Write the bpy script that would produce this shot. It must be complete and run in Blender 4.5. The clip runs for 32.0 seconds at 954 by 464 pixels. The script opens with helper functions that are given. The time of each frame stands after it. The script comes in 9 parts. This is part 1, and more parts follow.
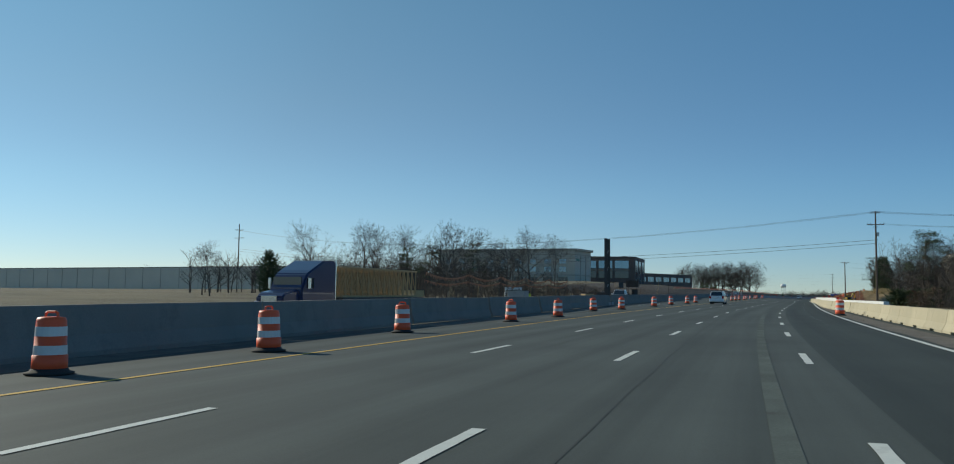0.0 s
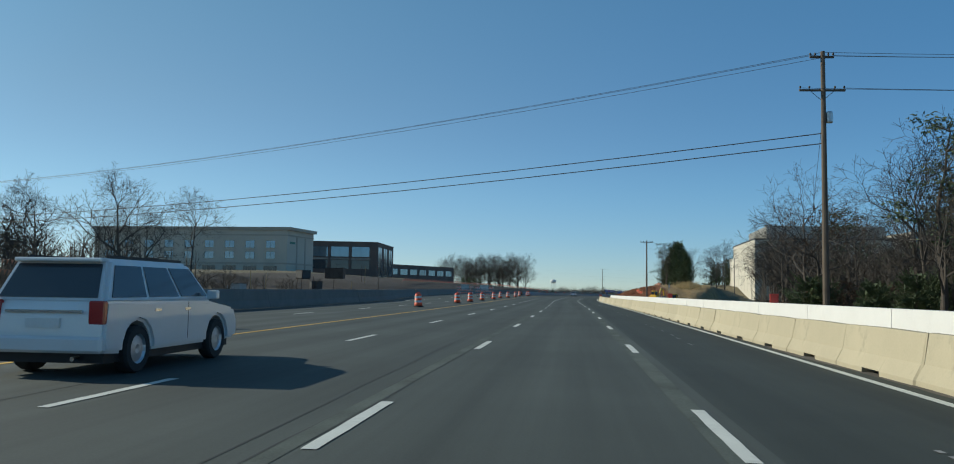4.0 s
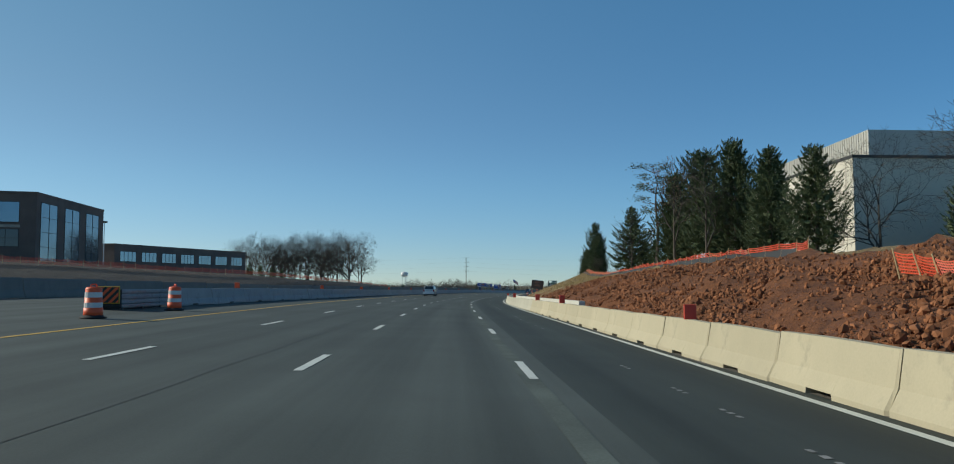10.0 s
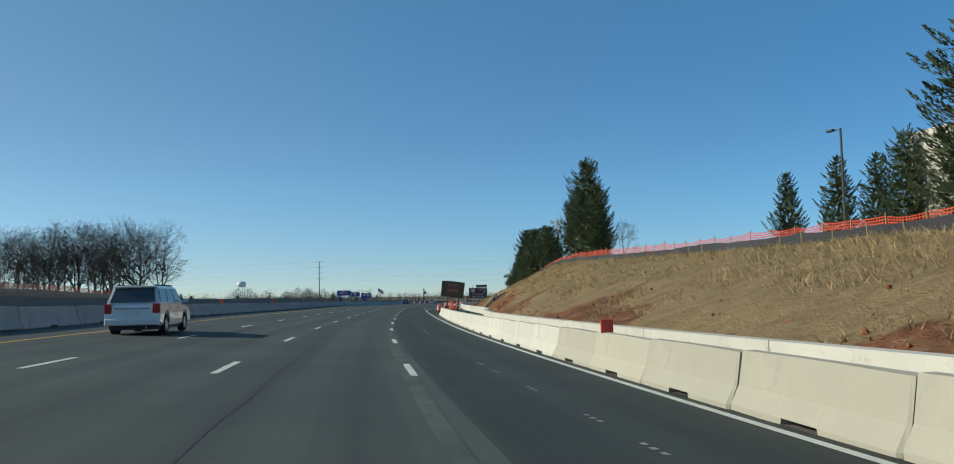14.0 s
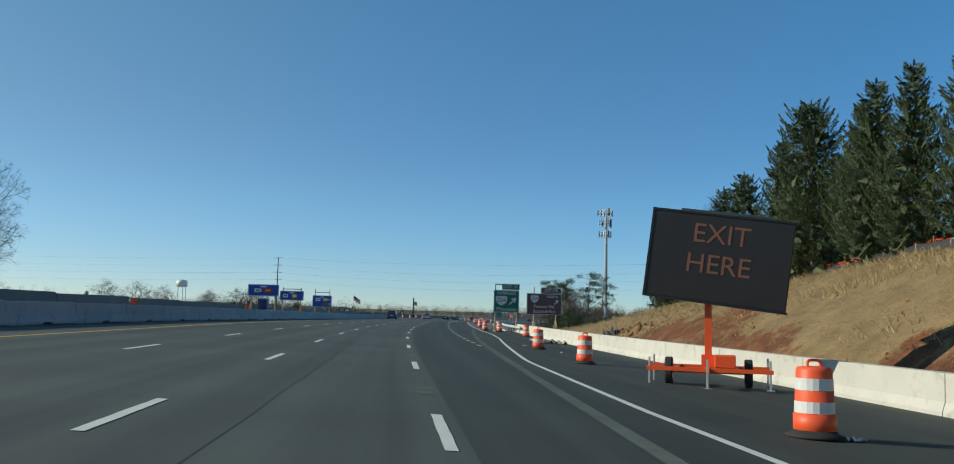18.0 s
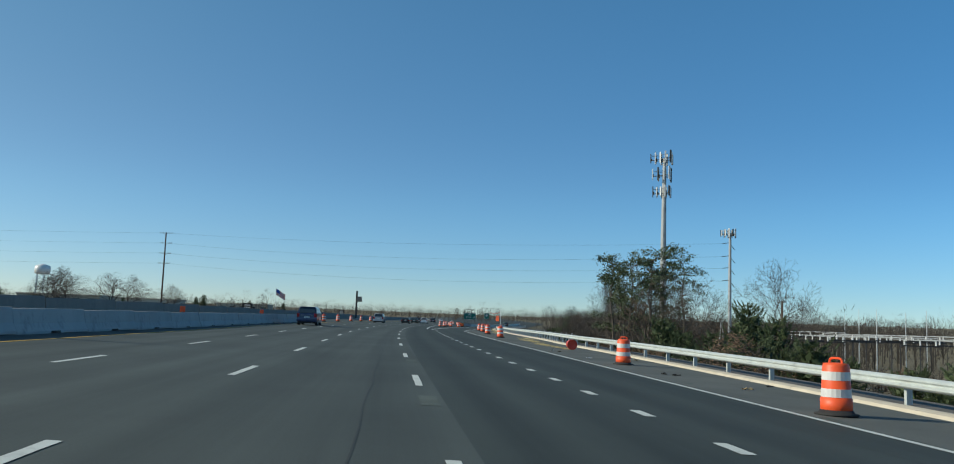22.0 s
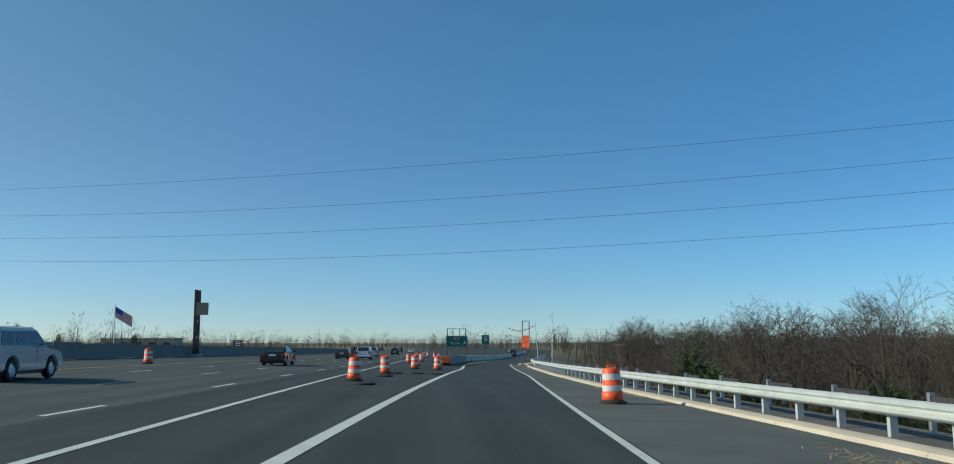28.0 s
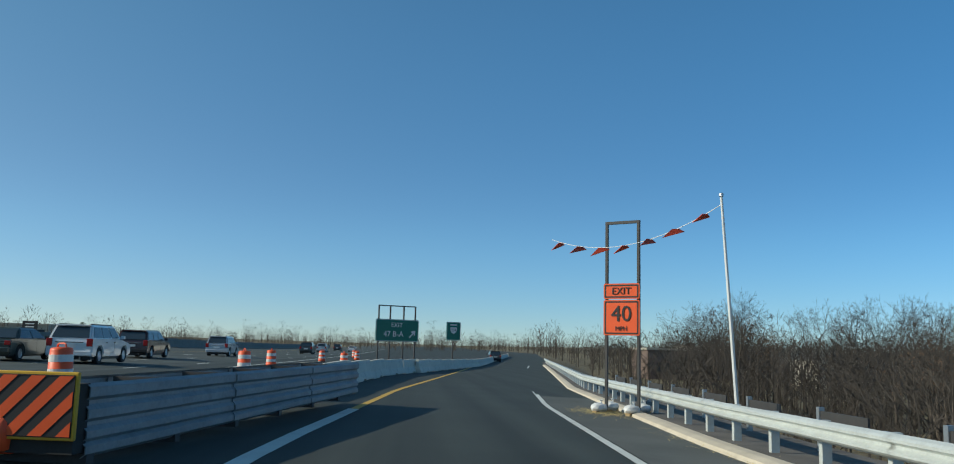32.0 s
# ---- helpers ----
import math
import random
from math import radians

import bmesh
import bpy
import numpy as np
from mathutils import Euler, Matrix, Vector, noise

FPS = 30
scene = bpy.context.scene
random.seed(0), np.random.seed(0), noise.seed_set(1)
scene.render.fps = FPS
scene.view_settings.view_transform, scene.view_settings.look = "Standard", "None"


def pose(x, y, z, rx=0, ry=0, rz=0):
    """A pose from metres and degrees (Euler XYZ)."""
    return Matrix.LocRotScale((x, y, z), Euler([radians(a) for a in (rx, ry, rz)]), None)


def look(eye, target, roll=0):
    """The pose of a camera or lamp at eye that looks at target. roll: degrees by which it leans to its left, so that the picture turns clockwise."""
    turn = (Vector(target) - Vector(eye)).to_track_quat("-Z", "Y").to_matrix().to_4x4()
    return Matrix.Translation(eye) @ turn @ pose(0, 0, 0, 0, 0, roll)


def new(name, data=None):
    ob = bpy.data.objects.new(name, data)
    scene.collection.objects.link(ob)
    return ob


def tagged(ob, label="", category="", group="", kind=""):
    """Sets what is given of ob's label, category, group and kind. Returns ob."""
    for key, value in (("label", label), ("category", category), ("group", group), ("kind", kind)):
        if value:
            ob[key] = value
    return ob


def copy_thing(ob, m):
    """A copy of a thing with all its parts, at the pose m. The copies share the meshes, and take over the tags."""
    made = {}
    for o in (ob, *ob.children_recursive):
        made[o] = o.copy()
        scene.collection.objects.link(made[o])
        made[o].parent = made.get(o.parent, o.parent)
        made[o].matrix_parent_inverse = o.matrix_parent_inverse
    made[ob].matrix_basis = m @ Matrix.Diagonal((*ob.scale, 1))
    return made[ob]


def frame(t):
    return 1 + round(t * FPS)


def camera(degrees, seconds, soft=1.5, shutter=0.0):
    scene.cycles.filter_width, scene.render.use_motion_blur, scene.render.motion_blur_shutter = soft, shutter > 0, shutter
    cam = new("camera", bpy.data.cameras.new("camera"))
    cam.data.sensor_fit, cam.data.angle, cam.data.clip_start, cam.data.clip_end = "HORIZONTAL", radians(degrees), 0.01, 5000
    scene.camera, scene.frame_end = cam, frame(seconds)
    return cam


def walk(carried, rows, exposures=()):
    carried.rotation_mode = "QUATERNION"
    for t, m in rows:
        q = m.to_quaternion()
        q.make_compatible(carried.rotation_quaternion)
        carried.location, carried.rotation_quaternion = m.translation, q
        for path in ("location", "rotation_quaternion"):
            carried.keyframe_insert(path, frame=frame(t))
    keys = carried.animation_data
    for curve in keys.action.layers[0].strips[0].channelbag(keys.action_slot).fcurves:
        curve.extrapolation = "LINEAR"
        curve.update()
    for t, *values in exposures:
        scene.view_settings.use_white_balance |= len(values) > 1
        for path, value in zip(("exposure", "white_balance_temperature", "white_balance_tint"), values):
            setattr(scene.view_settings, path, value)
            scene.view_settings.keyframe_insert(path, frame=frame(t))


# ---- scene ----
cam = camera(59.9, 32.0, soft=1.05)
# seconds, eye x, y, z, heading to the left, pitch, roll (degrees)
PATH = [
    (0, -0.09, -0.00, 0.00, 17.85, 4.03, 0.68),
    (0.5, 0.01, 12.49, -0.01, 15.98, 3.93, 1.89),
    (1, 0.23, 25.14, -0.03, 14.41, 3.80, 1.95),
    (1.5, 0.51, 37.97, -0.04, 11.16, 3.95, 1.01),
    (2, 0.87, 50.95, -0.06, 8.88, 3.85, 1.17),
    (2.5, 1.29, 64.09, -0.07, 4.92, 3.79, 0.28),
    (3, 1.83, 77.37, -0.09, 4.22, 3.86, 1.12),
    (3.5, 2.51, 90.80, -0.12, 3.69, 3.99, 0.44),
    (4, 3.31, 104.35, -0.14, 2.77, 3.94, 0.80),
    (4.5, 4.14, 117.99, -0.18, 1.84, 3.88, 1.17),
    (5, 5.02, 131.74, -0.21, 0.92, 3.83, 1.54),
    (5.5, 5.91, 145.58, -0.25, -0.00, 3.77, 1.91),
    (6, 6.77, 159.48, -0.29, -1.58, 3.81, 2.87),
    (6.5, 7.58, 173.43, -0.33, -2.52, 3.98, 3.58),
    (7, 8.40, 187.41, -0.36, -3.13, 6.44, 3.15),
    (7.5, 9.30, 201.39, -0.40, -3.79, 6.44, 3.18),
    (8, 10.26, 215.36, -0.44, -3.59, 6.44, 3.34),
    (8.5, 11.27, 229.29, -0.47, -4.36, 6.12, 3.47),
    (9, 12.35, 243.20, -0.50, -5.23, 5.87, 2.84),
    (9.5, 13.48, 257.06, -0.53, -6.30, 5.41, 1.29),
    (10, 14.64, 270.88, -0.56, -7.19, 3.71, 0.02),
    (10.5, 15.79, 284.63, -0.60, -8.10, 3.77, 0.18),
    (11, 16.95, 298.34, -0.65, -10.77, 3.62, 0.09),
    (11.5, 18.17, 311.99, -0.71, -14.40, 3.72, 0.25),
    (12, 19.54, 325.57, -0.77, -15.82, 3.76, 0.03),
    (12.5, 21.15, 339.08, -0.85, -17.31, 3.91, -0.77),
    (13, 22.98, 352.53, -0.94, -18.30, 4.20, -1.37),
    (13.5, 24.91, 365.91, -1.04, -17.22, 4.14, -1.56),
    (14, 27.05, 379.22, -1.14, -17.25, 4.33, -1.14),
    (14.5, 29.41, 392.47, -1.24, -17.28, 4.52, -0.72),
    (15, 31.87, 405.66, -1.34, -17.31, 4.71, -0.29),
    (15.5, 34.39, 418.79, -1.44, -17.34, 4.91, 0.13),
    (16, 36.98, 431.87, -1.52, -17.75, 4.86, 0.56),
    (16.5, 39.68, 444.86, -1.60, -18.88, 4.92, 0.46),
    (17, 42.46, 457.76, -1.67, -20.17, 5.20, 0.76),
    (17.5, 45.28, 470.57, -1.73, -19.47, 5.28, 0.96),
    (18, 48.14, 483.28, -1.78, -18.42, 5.46, 1.45),
    (18.5, 50.99, 495.86, -1.84, -18.91, 5.82, 2.63),
    (19, 53.87, 508.30, -1.89, -19.25, 5.83, 2.79),
    (19.5, 56.83, 520.58, -1.95, -20.41, 5.94, 2.62),
    (20, 59.80, 532.70, -2.01, -21.94, 6.04, 1.58),
    (20.5, 62.74, 544.65, -2.07, -20.37, 5.88, 2.06),
    (21, 65.76, 556.41, -2.14, -20.88, 6.09, 1.03),
    (21.5, 68.94, 567.93, -2.21, -21.49, 6.02, 0.73),
    (22, 72.33, 579.20, -2.29, -22.25, 5.64, 2.07),
    (22.5, 75.90, 590.21, -2.37, -23.91, 4.89, 2.64),
    (23, 79.65, 600.98, -2.46, -25.51, 5.08, 2.77),
    (23.5, 83.55, 611.48, -2.55, -27.31, 5.16, 3.04),
    (24, 87.44, 621.80, -2.64, -28.80, 5.25, 2.80),
    (24.5, 91.35, 631.94, -2.73, -30.34, 5.52, 2.11),
    (25, 95.29, 641.88, -2.82, -32.10, 5.95, 2.06),
    (25.5, 99.18, 651.66, -2.92, -33.85, 6.38, 2.02),
    (26, 103.05, 661.29, -3.01, -35.61, 6.81, 1.97),
    (26.5, 106.91, 670.78, -3.11, -37.36, 7.24, 1.92),
    (27, 110.77, 680.13, -3.22, -34.67, 7.05, 1.31),
    (27.5, 114.62, 689.36, -3.33, -25.24, 7.33, 0.15),
    (28, 118.50, 698.47, -3.44, -24.01, 7.60, -0.18),
    (28.5, 122.43, 707.46, -3.55, -24.40, 7.58, -0.06),
    (29, 126.42, 716.34, -3.67, -26.21, 7.78, 0.19),
    (29.5, 130.47, 725.12, -3.80, -26.83, 8.01, -0.36),
    (30, 134.56, 733.83, -3.92, -26.71, 9.02, 1.06),
    (30.5, 138.65, 742.48, -4.05, -27.67, 9.22, 0.90),
    (31, 142.71, 751.11, -4.18, -27.56, 9.18, 1.15),
    (31.5, 146.71, 759.72, -4.32, -26.36, 9.16, 2.19),
    (32, 150.63, 768.33, -4.45, -25.91, 7.78, 1.47),
]


def aim(x, y, z, yaw, pitch, roll):
    a, b = radians(yaw), radians(pitch)
    eye = Vector((x, y, z))
    return look(eye, eye + Vector((-math.sin(a) * math.cos(b), math.cos(a) * math.cos(b), math.sin(b))), roll)


walk(cam, [(t, aim(*row)) for t, *row in PATH], [(0, -0.20, 6500, 2), (2, -0.20, 6500, 2), (3, -0.04, 6500, 2), (8, -0.06, 6500, 2), (11, -0.10, 6500, 2), (13, 0.04, 6500, 2), (18, 0.06, 6500, 2), (32, 0.04, 6500, 2)])

# ---- light: low winter sun ahead and to the left ----
SUN_EL, SUN_AZ = 27.5, 162.0  # azimuth counted from +x towards +y
world = bpy.data.worlds.new("sky")
scene.world = world
world.use_nodes = True
wn = world.node_tree.nodes
sky = wn.new("ShaderNodeTexSky")
sky.sky_type = 'NISHITA'
sky.sun_disc = False
sky.sun_elevation = radians(SUN_EL)
sky.sun_rotation = radians(90 - SUN_AZ)
sky.altitude, sky.air_density, sky.dust_density, sky.ozone_density = 100, 0.72, 0.0, 3.2
wn["Background"].inputs["Strength"].default_value = 0.142
skyt = wn.new("ShaderNodeMixRGB")
skyt.blend_type = 'MULTIPLY'
skyt.inputs["Fac"].default_value = 1.0
# winter haze: dimmer and greyer near the horizon, whiter round the sun, deeper blue away from it
wl = world.node_tree.links
wtc = wn.new("ShaderNodeTexCoord")
whz = wn.new("ShaderNodeSeparateXYZ")
whr = wn.new("ShaderNodeValToRGB")
whr.color_ramp.interpolation = 'EASE'
whr.color_ramp.elements[0].position, whr.color_ramp.elements[1].position = 0.0, 0.42
whr.color_ramp.elements[0].color, whr.color_ramp.elements[1].color = (0.57, 0.63, 0.73, 1), (0.65, 0.94, 0.975, 1)
mid_ = whr.color_ramp.elements.new(0.14)
mid_.color = (0.61, 0.755, 0.815, 1)
wl.new(wtc.outputs["Generated"], whz.inputs[0])
wl.new(whz.outputs["Z"], whr.inputs[0])
wl.new(whr.outputs[0], skyt.inputs["Color2"])
wl.new(sky.outputs[0], skyt.inputs["Color1"])
e_, a_ = radians(SUN_EL), radians(SUN_AZ)
wdot = wn.new("ShaderNodeVectorMath")
wdot.operation = 'DOT_PRODUCT'
wdot.inputs[1].default_value = (math.cos(a_) * math.cos(e_), math.sin(a_) * math.cos(e_), math.sin(e_))
wl.new(wtc.outputs["Generated"], wdot.inputs[0])
wmr = wn.new("ShaderNodeMapRange")
wmr.inputs["From Min"].default_value, wmr.inputs["From Max"].default_value = -1.0, 1.0
wl.new(wdot.outputs["Value"], wmr.inputs[0])
wgl = wn.new("ShaderNodeValToRGB")
for q_, c_ in ((0.30, (0.465, 0.615, 0.67)), (0.50, (0.60, 0.66, 0.67)), (0.64, (0.70, 0.675, 0.645)), (0.87, (0.86, 0.67, 0.54)), (1.0, (1.0, 0.78, 0.60))):
    el_ = wgl.color_ramp.elements[0] if q_ == 0.30 else wgl.color_ramp.elements[-1] if q_ == 1.0 else wgl.color_ramp.elements.new(q_)
    el_.position, el_.color = q_, (*c_, 1)
wl.new(wmr.outputs[0], wgl.inputs[0])
wup = wn.new("ShaderNodeVectorMath")
wup.operation = 'SCALE'
wup.inputs["Scale"].default_value = 1.5
wl.new(wgl.outputs[0], wup.inputs[0])
wmi = wn.new("ShaderNodeMixRGB")
wmi.blend_type = 'MULTIPLY'
wlow = wn.new("ShaderNodeMapRange")
wlow.inputs["From Min"].default_value, wlow.inputs["From Max"].default_value = 0.0, 0.22
wlow.inputs["To Min"].default_value, wlow.inputs["To Max"].default_value = 0.45, 1.0
wl.new(whz.outputs["Z"], wlow.inputs[0])
wl.new(wlow.outputs[0], wmi.inputs["Fac"])
wl.new(skyt.outputs[0], wmi.inputs["Color1"])
wl.new(wup.outputs[0], wmi.inputs["Color2"])
wl.new(wmi.outputs[0], wn["Background"].inputs["Color"])
sun = new("sun", bpy.data.lights.new("sun", 'SUN'))
sun.data.energy, sun.data.angle, sun.data.color = 4.0, radians(0.53), (1.0, 0.92, 0.80)
sun.matrix_world = look((0, 0, 200), (-math.cos(a_) * math.cos(e_), -math.sin(a_) * math.cos(e_), 200 - math.sin(e_)))

# ---- materials ----


def mat(name, base, rough=0.8, metal=0.0, var=0.18, scale=3.0, fine=60.0, bump=0.15, dist=0.01, tint=None, coord="Object", spec=0.5, rand=0.0, island=False, stain=0.0, stain_col=(0.05, 0.045, 0.04), clear=0.0):
    """A surface with coarse and fine variation, relief, and stains with a shape of their own."""
    m = bpy.data.materials.new(name)
    m.use_nodes = True
    n, l = m.node_tree.nodes, m.node_tree.links
    b = n["Principled BSDF"]
    b.inputs["Roughness"].default_value, b.inputs["Metallic"].default_value = rough, metal
    b.inputs["Specular IOR Level"].default_value = spec
    b.inputs["Coat Weight"].default_value = clear
    tc = n.new("ShaderNodeTexCoord")
    if coord == "World":
        src = n.new("ShaderNodeNewGeometry").outputs["Position"]
    else:
        src = tc.outputs[coord]
    big = n.new("ShaderNodeTexNoise")
    big.inputs["Scale"].default_value, big.inputs["Detail"].default_value = scale, 5
    small = n.new("ShaderNodeTexNoise")
    small.inputs["Scale"].default_value, small.inputs["Detail"].default_value = fine, 3
    l.new(src, big.inputs["Vector"])
    l.new(src, small.inputs["Vector"])
    add = n.new("ShaderNodeMath")
    add.operation = 'MULTIPLY_ADD'
    l.new(small.outputs[0], add.inputs[0])
    add.inputs[1].default_value = 0.6
    l.new(big.outputs[0], add.inputs[2])
    last = add.outputs[0]
    if rand:
        if island:
            r = n.new("ShaderNodeNewGeometry").outputs["Random Per Island"]
        else:
            r = n.new("ShaderNodeObjectInfo").outputs["Random"]
        ra = n.new("ShaderNodeMath")
        ra.operation = 'MULTIPLY_ADD'
        l.new(r, ra.inputs[0])
        ra.inputs[1].default_value = rand
        l.new(last, ra.inputs[2])
        last = ra.outputs[0]
    rng = n.new("ShaderNodeMapRange")
    rng.inputs["From Min"].default_value, rng.inputs["From Max"].default_value = 0.5, 1.15 + rand
    l.new(last, rng.inputs[0])
    ramp = n.new("ShaderNodeValToRGB")
    c0 = tuple(max(0, v * (1 - var)) for v in base)
    c1 = tuple(min(1, v * (1 + var)) for v in (tint or base))
    ramp.color_ramp.elements[0].color = (*c0, 1)
    ramp.color_ramp.elements[1].color = (*c1, 1)
    l.new(rng.outputs[0], ramp.inputs[0])
    col = ramp.outputs[0]
    if stain:
        st = n.new("ShaderNodeTexNoise")
        st.inputs["Scale"].default_value, st.inputs["Detail"].default_value, st.inputs["Roughness"].default_value = scale * 1.7, 6, 0.68
        l.new(src, st.inputs["Vector"])
        sr = n.new("ShaderNodeMapRange")
        sr.inputs["From Min"].default_value, sr.inputs["From Max"].default_value = 0.56, 0.72
        sr.inputs["To Max"].default_value = stain
        l.new(st.outputs[0], sr.inputs[0])
        mx = n.new("ShaderNodeMixRGB")
        mx.inputs["Color2"].default_value = (*stain_col, 1)
        l.new(sr.outputs[0], mx.inputs["Fac"])
        l.new(col, mx.inputs["Color1"])
        col = mx.outputs[0]
    l.new(col, b.inputs["Base Color"])
    if bump:
        bp = n.new("ShaderNodeBump")
        bp.inputs["Strength"].default_value, bp.inputs["Distance"].default_value = bump, dist
        l.new(add.outputs[0], bp.inputs["Height"])
        l.new(bp.outputs[0], b.inputs["Normal"])
    return m


def plain(name, base, rough=0.5, metal=0.0, clear=0.0, var=0.06):
    return mat(name, base, rough, metal, var=var, scale=2.0, fine=25, bump=0.03, dist=0.003, clear=clear)


ASPHALT = mat("asphalt_worn", (0.070, 0.080, 0.072), 0.82, var=0.22, scale=0.22, fine=45, bump=0.35, dist=0.006, coord="World", stain=0.25, stain_col=(0.05, 0.05, 0.05), spec=0.3)
ASPHALT_OLD = mat("asphalt_old_shoulder", (0.118, 0.124, 0.112), 0.88, var=0.3, scale=0.35, fine=40, bump=0.45, dist=0.008, coord="World", stain=0.4, stain_col=(0.07, 0.07, 0.065), spec=0.25)
ASPHALT_NEW = mat("asphalt_new", (0.045, 0.052, 0.045), 0.78, var=0.18, scale=0.3, fine=55, bump=0.35, dist=0.006, coord="World", spec=0.3)


def rolled(m, amount):
    """Adds streaks and wheel paths that run along the lanes."""
    n, l = m.node_tree.nodes, m.node_tree.links
    b = n["Principled BSDF"]
    col = b.inputs["Base Color"].links[0].from_socket
    at = n.new("ShaderNodeAttribute")
    at.attribute_name = "track"
    mp = n.new("ShaderNodeMapping")
    mp.inputs["Scale"].default_value = (1.1, 0.018, 1)
    l.new(at.outputs["Vector"], mp.inputs["Vector"])
    st = n.new("ShaderNodeTexNoise")
    st.inputs["Scale"].default_value, st.inputs["Detail"].default_value, st.inputs["Roughness"].default_value = 1.3, 6, 0.6
    l.new(mp.outputs[0], st.inputs["Vector"])
    sp = n.new("ShaderNodeSeparateXYZ")
    l.new(at.outputs["Vector"], sp.inputs[0])
    wv = n.new("ShaderNodeMath")
    wv.operation = 'MULTIPLY'
    l.new(sp.outputs["X"], wv.inputs[0])
    wv.inputs[1].default_value = 2 * math.pi / 1.83
    cs = n.new("ShaderNodeMath")
    cs.operation = 'COSINE'
    l.new(wv.outputs[0], cs.inputs[0])
    ad = n.new("ShaderNodeMath")
    ad.operation = 'MULTIPLY_ADD'
    l.new(cs.outputs[0], ad.inputs[0])
    ad.inputs[1].default_value = 0.10
    l.new(st.outputs[0], ad.inputs[2])
    rg = n.new("ShaderNodeMapRange")
    rg.inputs["From Min"].default_value, rg.inputs["From Max"].default_value = 0.25, 0.75
    rg.inputs["To Min"].default_value, rg.inputs["To Max"].default_value = 1 - amount, 1 + amount
    l.new(ad.outputs[0], rg.inputs[0])
    hv = n.new("ShaderNodeMixRGB")
    hv.blend_type = 'MULTIPLY'
    hv.inputs["Fac"].default_value = 1.0
    l.new(col, hv.inputs["Color1"])
    l.new(rg.outputs[0], hv.inputs["Color2"])
    l.new(hv.outputs[0], b.inputs["Base Color"])


rolled(ASPHALT, 0.26)
rolled(ASPHALT_NEW, 0.24)
ASPHALT_SEAM = mat("asphalt_ground_line", (0.102, 0.118, 0.104), 0.9, var=0.35, scale=0.8, fine=30, bump=0.4, dist=0.006, coord="World", spec=0.2, stain=0.5)
SEALANT = mat("crack_sealant", (0.036, 0.041, 0.036), 0.8, var=0.3, scale=1.0, fine=40, coord="World")
GRIT = mat("shoulder_grit", (0.13, 0.115, 0.095), 0.95, var=0.4, scale=0.8, fine=35, bump=0.5, dist=0.012, coord="World", stain=0.5, stain_col=(0.06, 0.058, 0.055))
PAINT_W = mat("road_paint_white", (0.63, 0.645, 0.585), 0.7, var=0.12, scale=1.5, fine=40, coord="World", stain=0.35, stain_col=(0.22, 0.21, 0.20))
PAINT_FADED = mat("road_paint_faded", (0.27, 0.265, 0.255), 0.8, var=0.4, scale=2.5, fine=30, coord="World", stain=0.8, stain_col=(0.07, 0.07, 0.07))
PAINT_Y = mat("road_paint_yellow", (0.62, 0.38, 0.06), 0.7, var=0.15, scale=1.5, fine=40, coord="World", stain=0.3, stain_col=(0.25, 0.18, 0.07))
CONC_TAN = mat("concrete_tan", (0.46, 0.40, 0.275), 0.88, var=0.17, scale=1.3, fine=30, bump=0.2, dist=0.006, rand=0.6, stain=0.5, stain_col=(0.27, 0.235, 0.175))
CONC_BUFF = mat("concrete_buff", (0.43, 0.40, 0.315), 0.88, var=0.16, scale=1.2, fine=30, bump=0.2, dist=0.006, rand=0.6, stain=0.45, stain_col=(0.31, 0.285, 0.23))
CONC_PALE = mat("concrete_pale", (0.60, 0.57, 0.49), 0.88, var=0.13, scale=1.1, fine=30, bump=0.2, dist=0.006, rand=0.4, stain=0.6, stain_col=(0.27, 0.245, 0.205))
CONC_WHITE = mat("concrete_white_coat", (0.74, 0.725, 0.69), 0.8, var=0.07, scale=1.0, fine=30, bump=0.12, dist=0.004, rand=0.25, stain=0.18, stain_col=(0.48, 0.45, 0.4))
CONC_GREY = mat("concrete_grey", (0.36, 0.355, 0.34), 0.88, var=0.18, scale=0.9, fine=30, bump=0.2, dist=0.006, rand=0.5, stain=0.55, stain_col=(0.13, 0.13, 0.13))
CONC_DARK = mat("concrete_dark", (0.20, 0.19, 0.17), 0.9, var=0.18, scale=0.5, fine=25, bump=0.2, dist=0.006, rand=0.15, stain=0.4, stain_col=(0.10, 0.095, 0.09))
CURB = mat("kerb_concrete", (0.56, 0.49, 0.38), 0.9, var=0.16, scale=1.2, fine=30, bump=0.25, dist=0.006, stain=0.35, stain_col=(0.36, 0.3, 0.2))


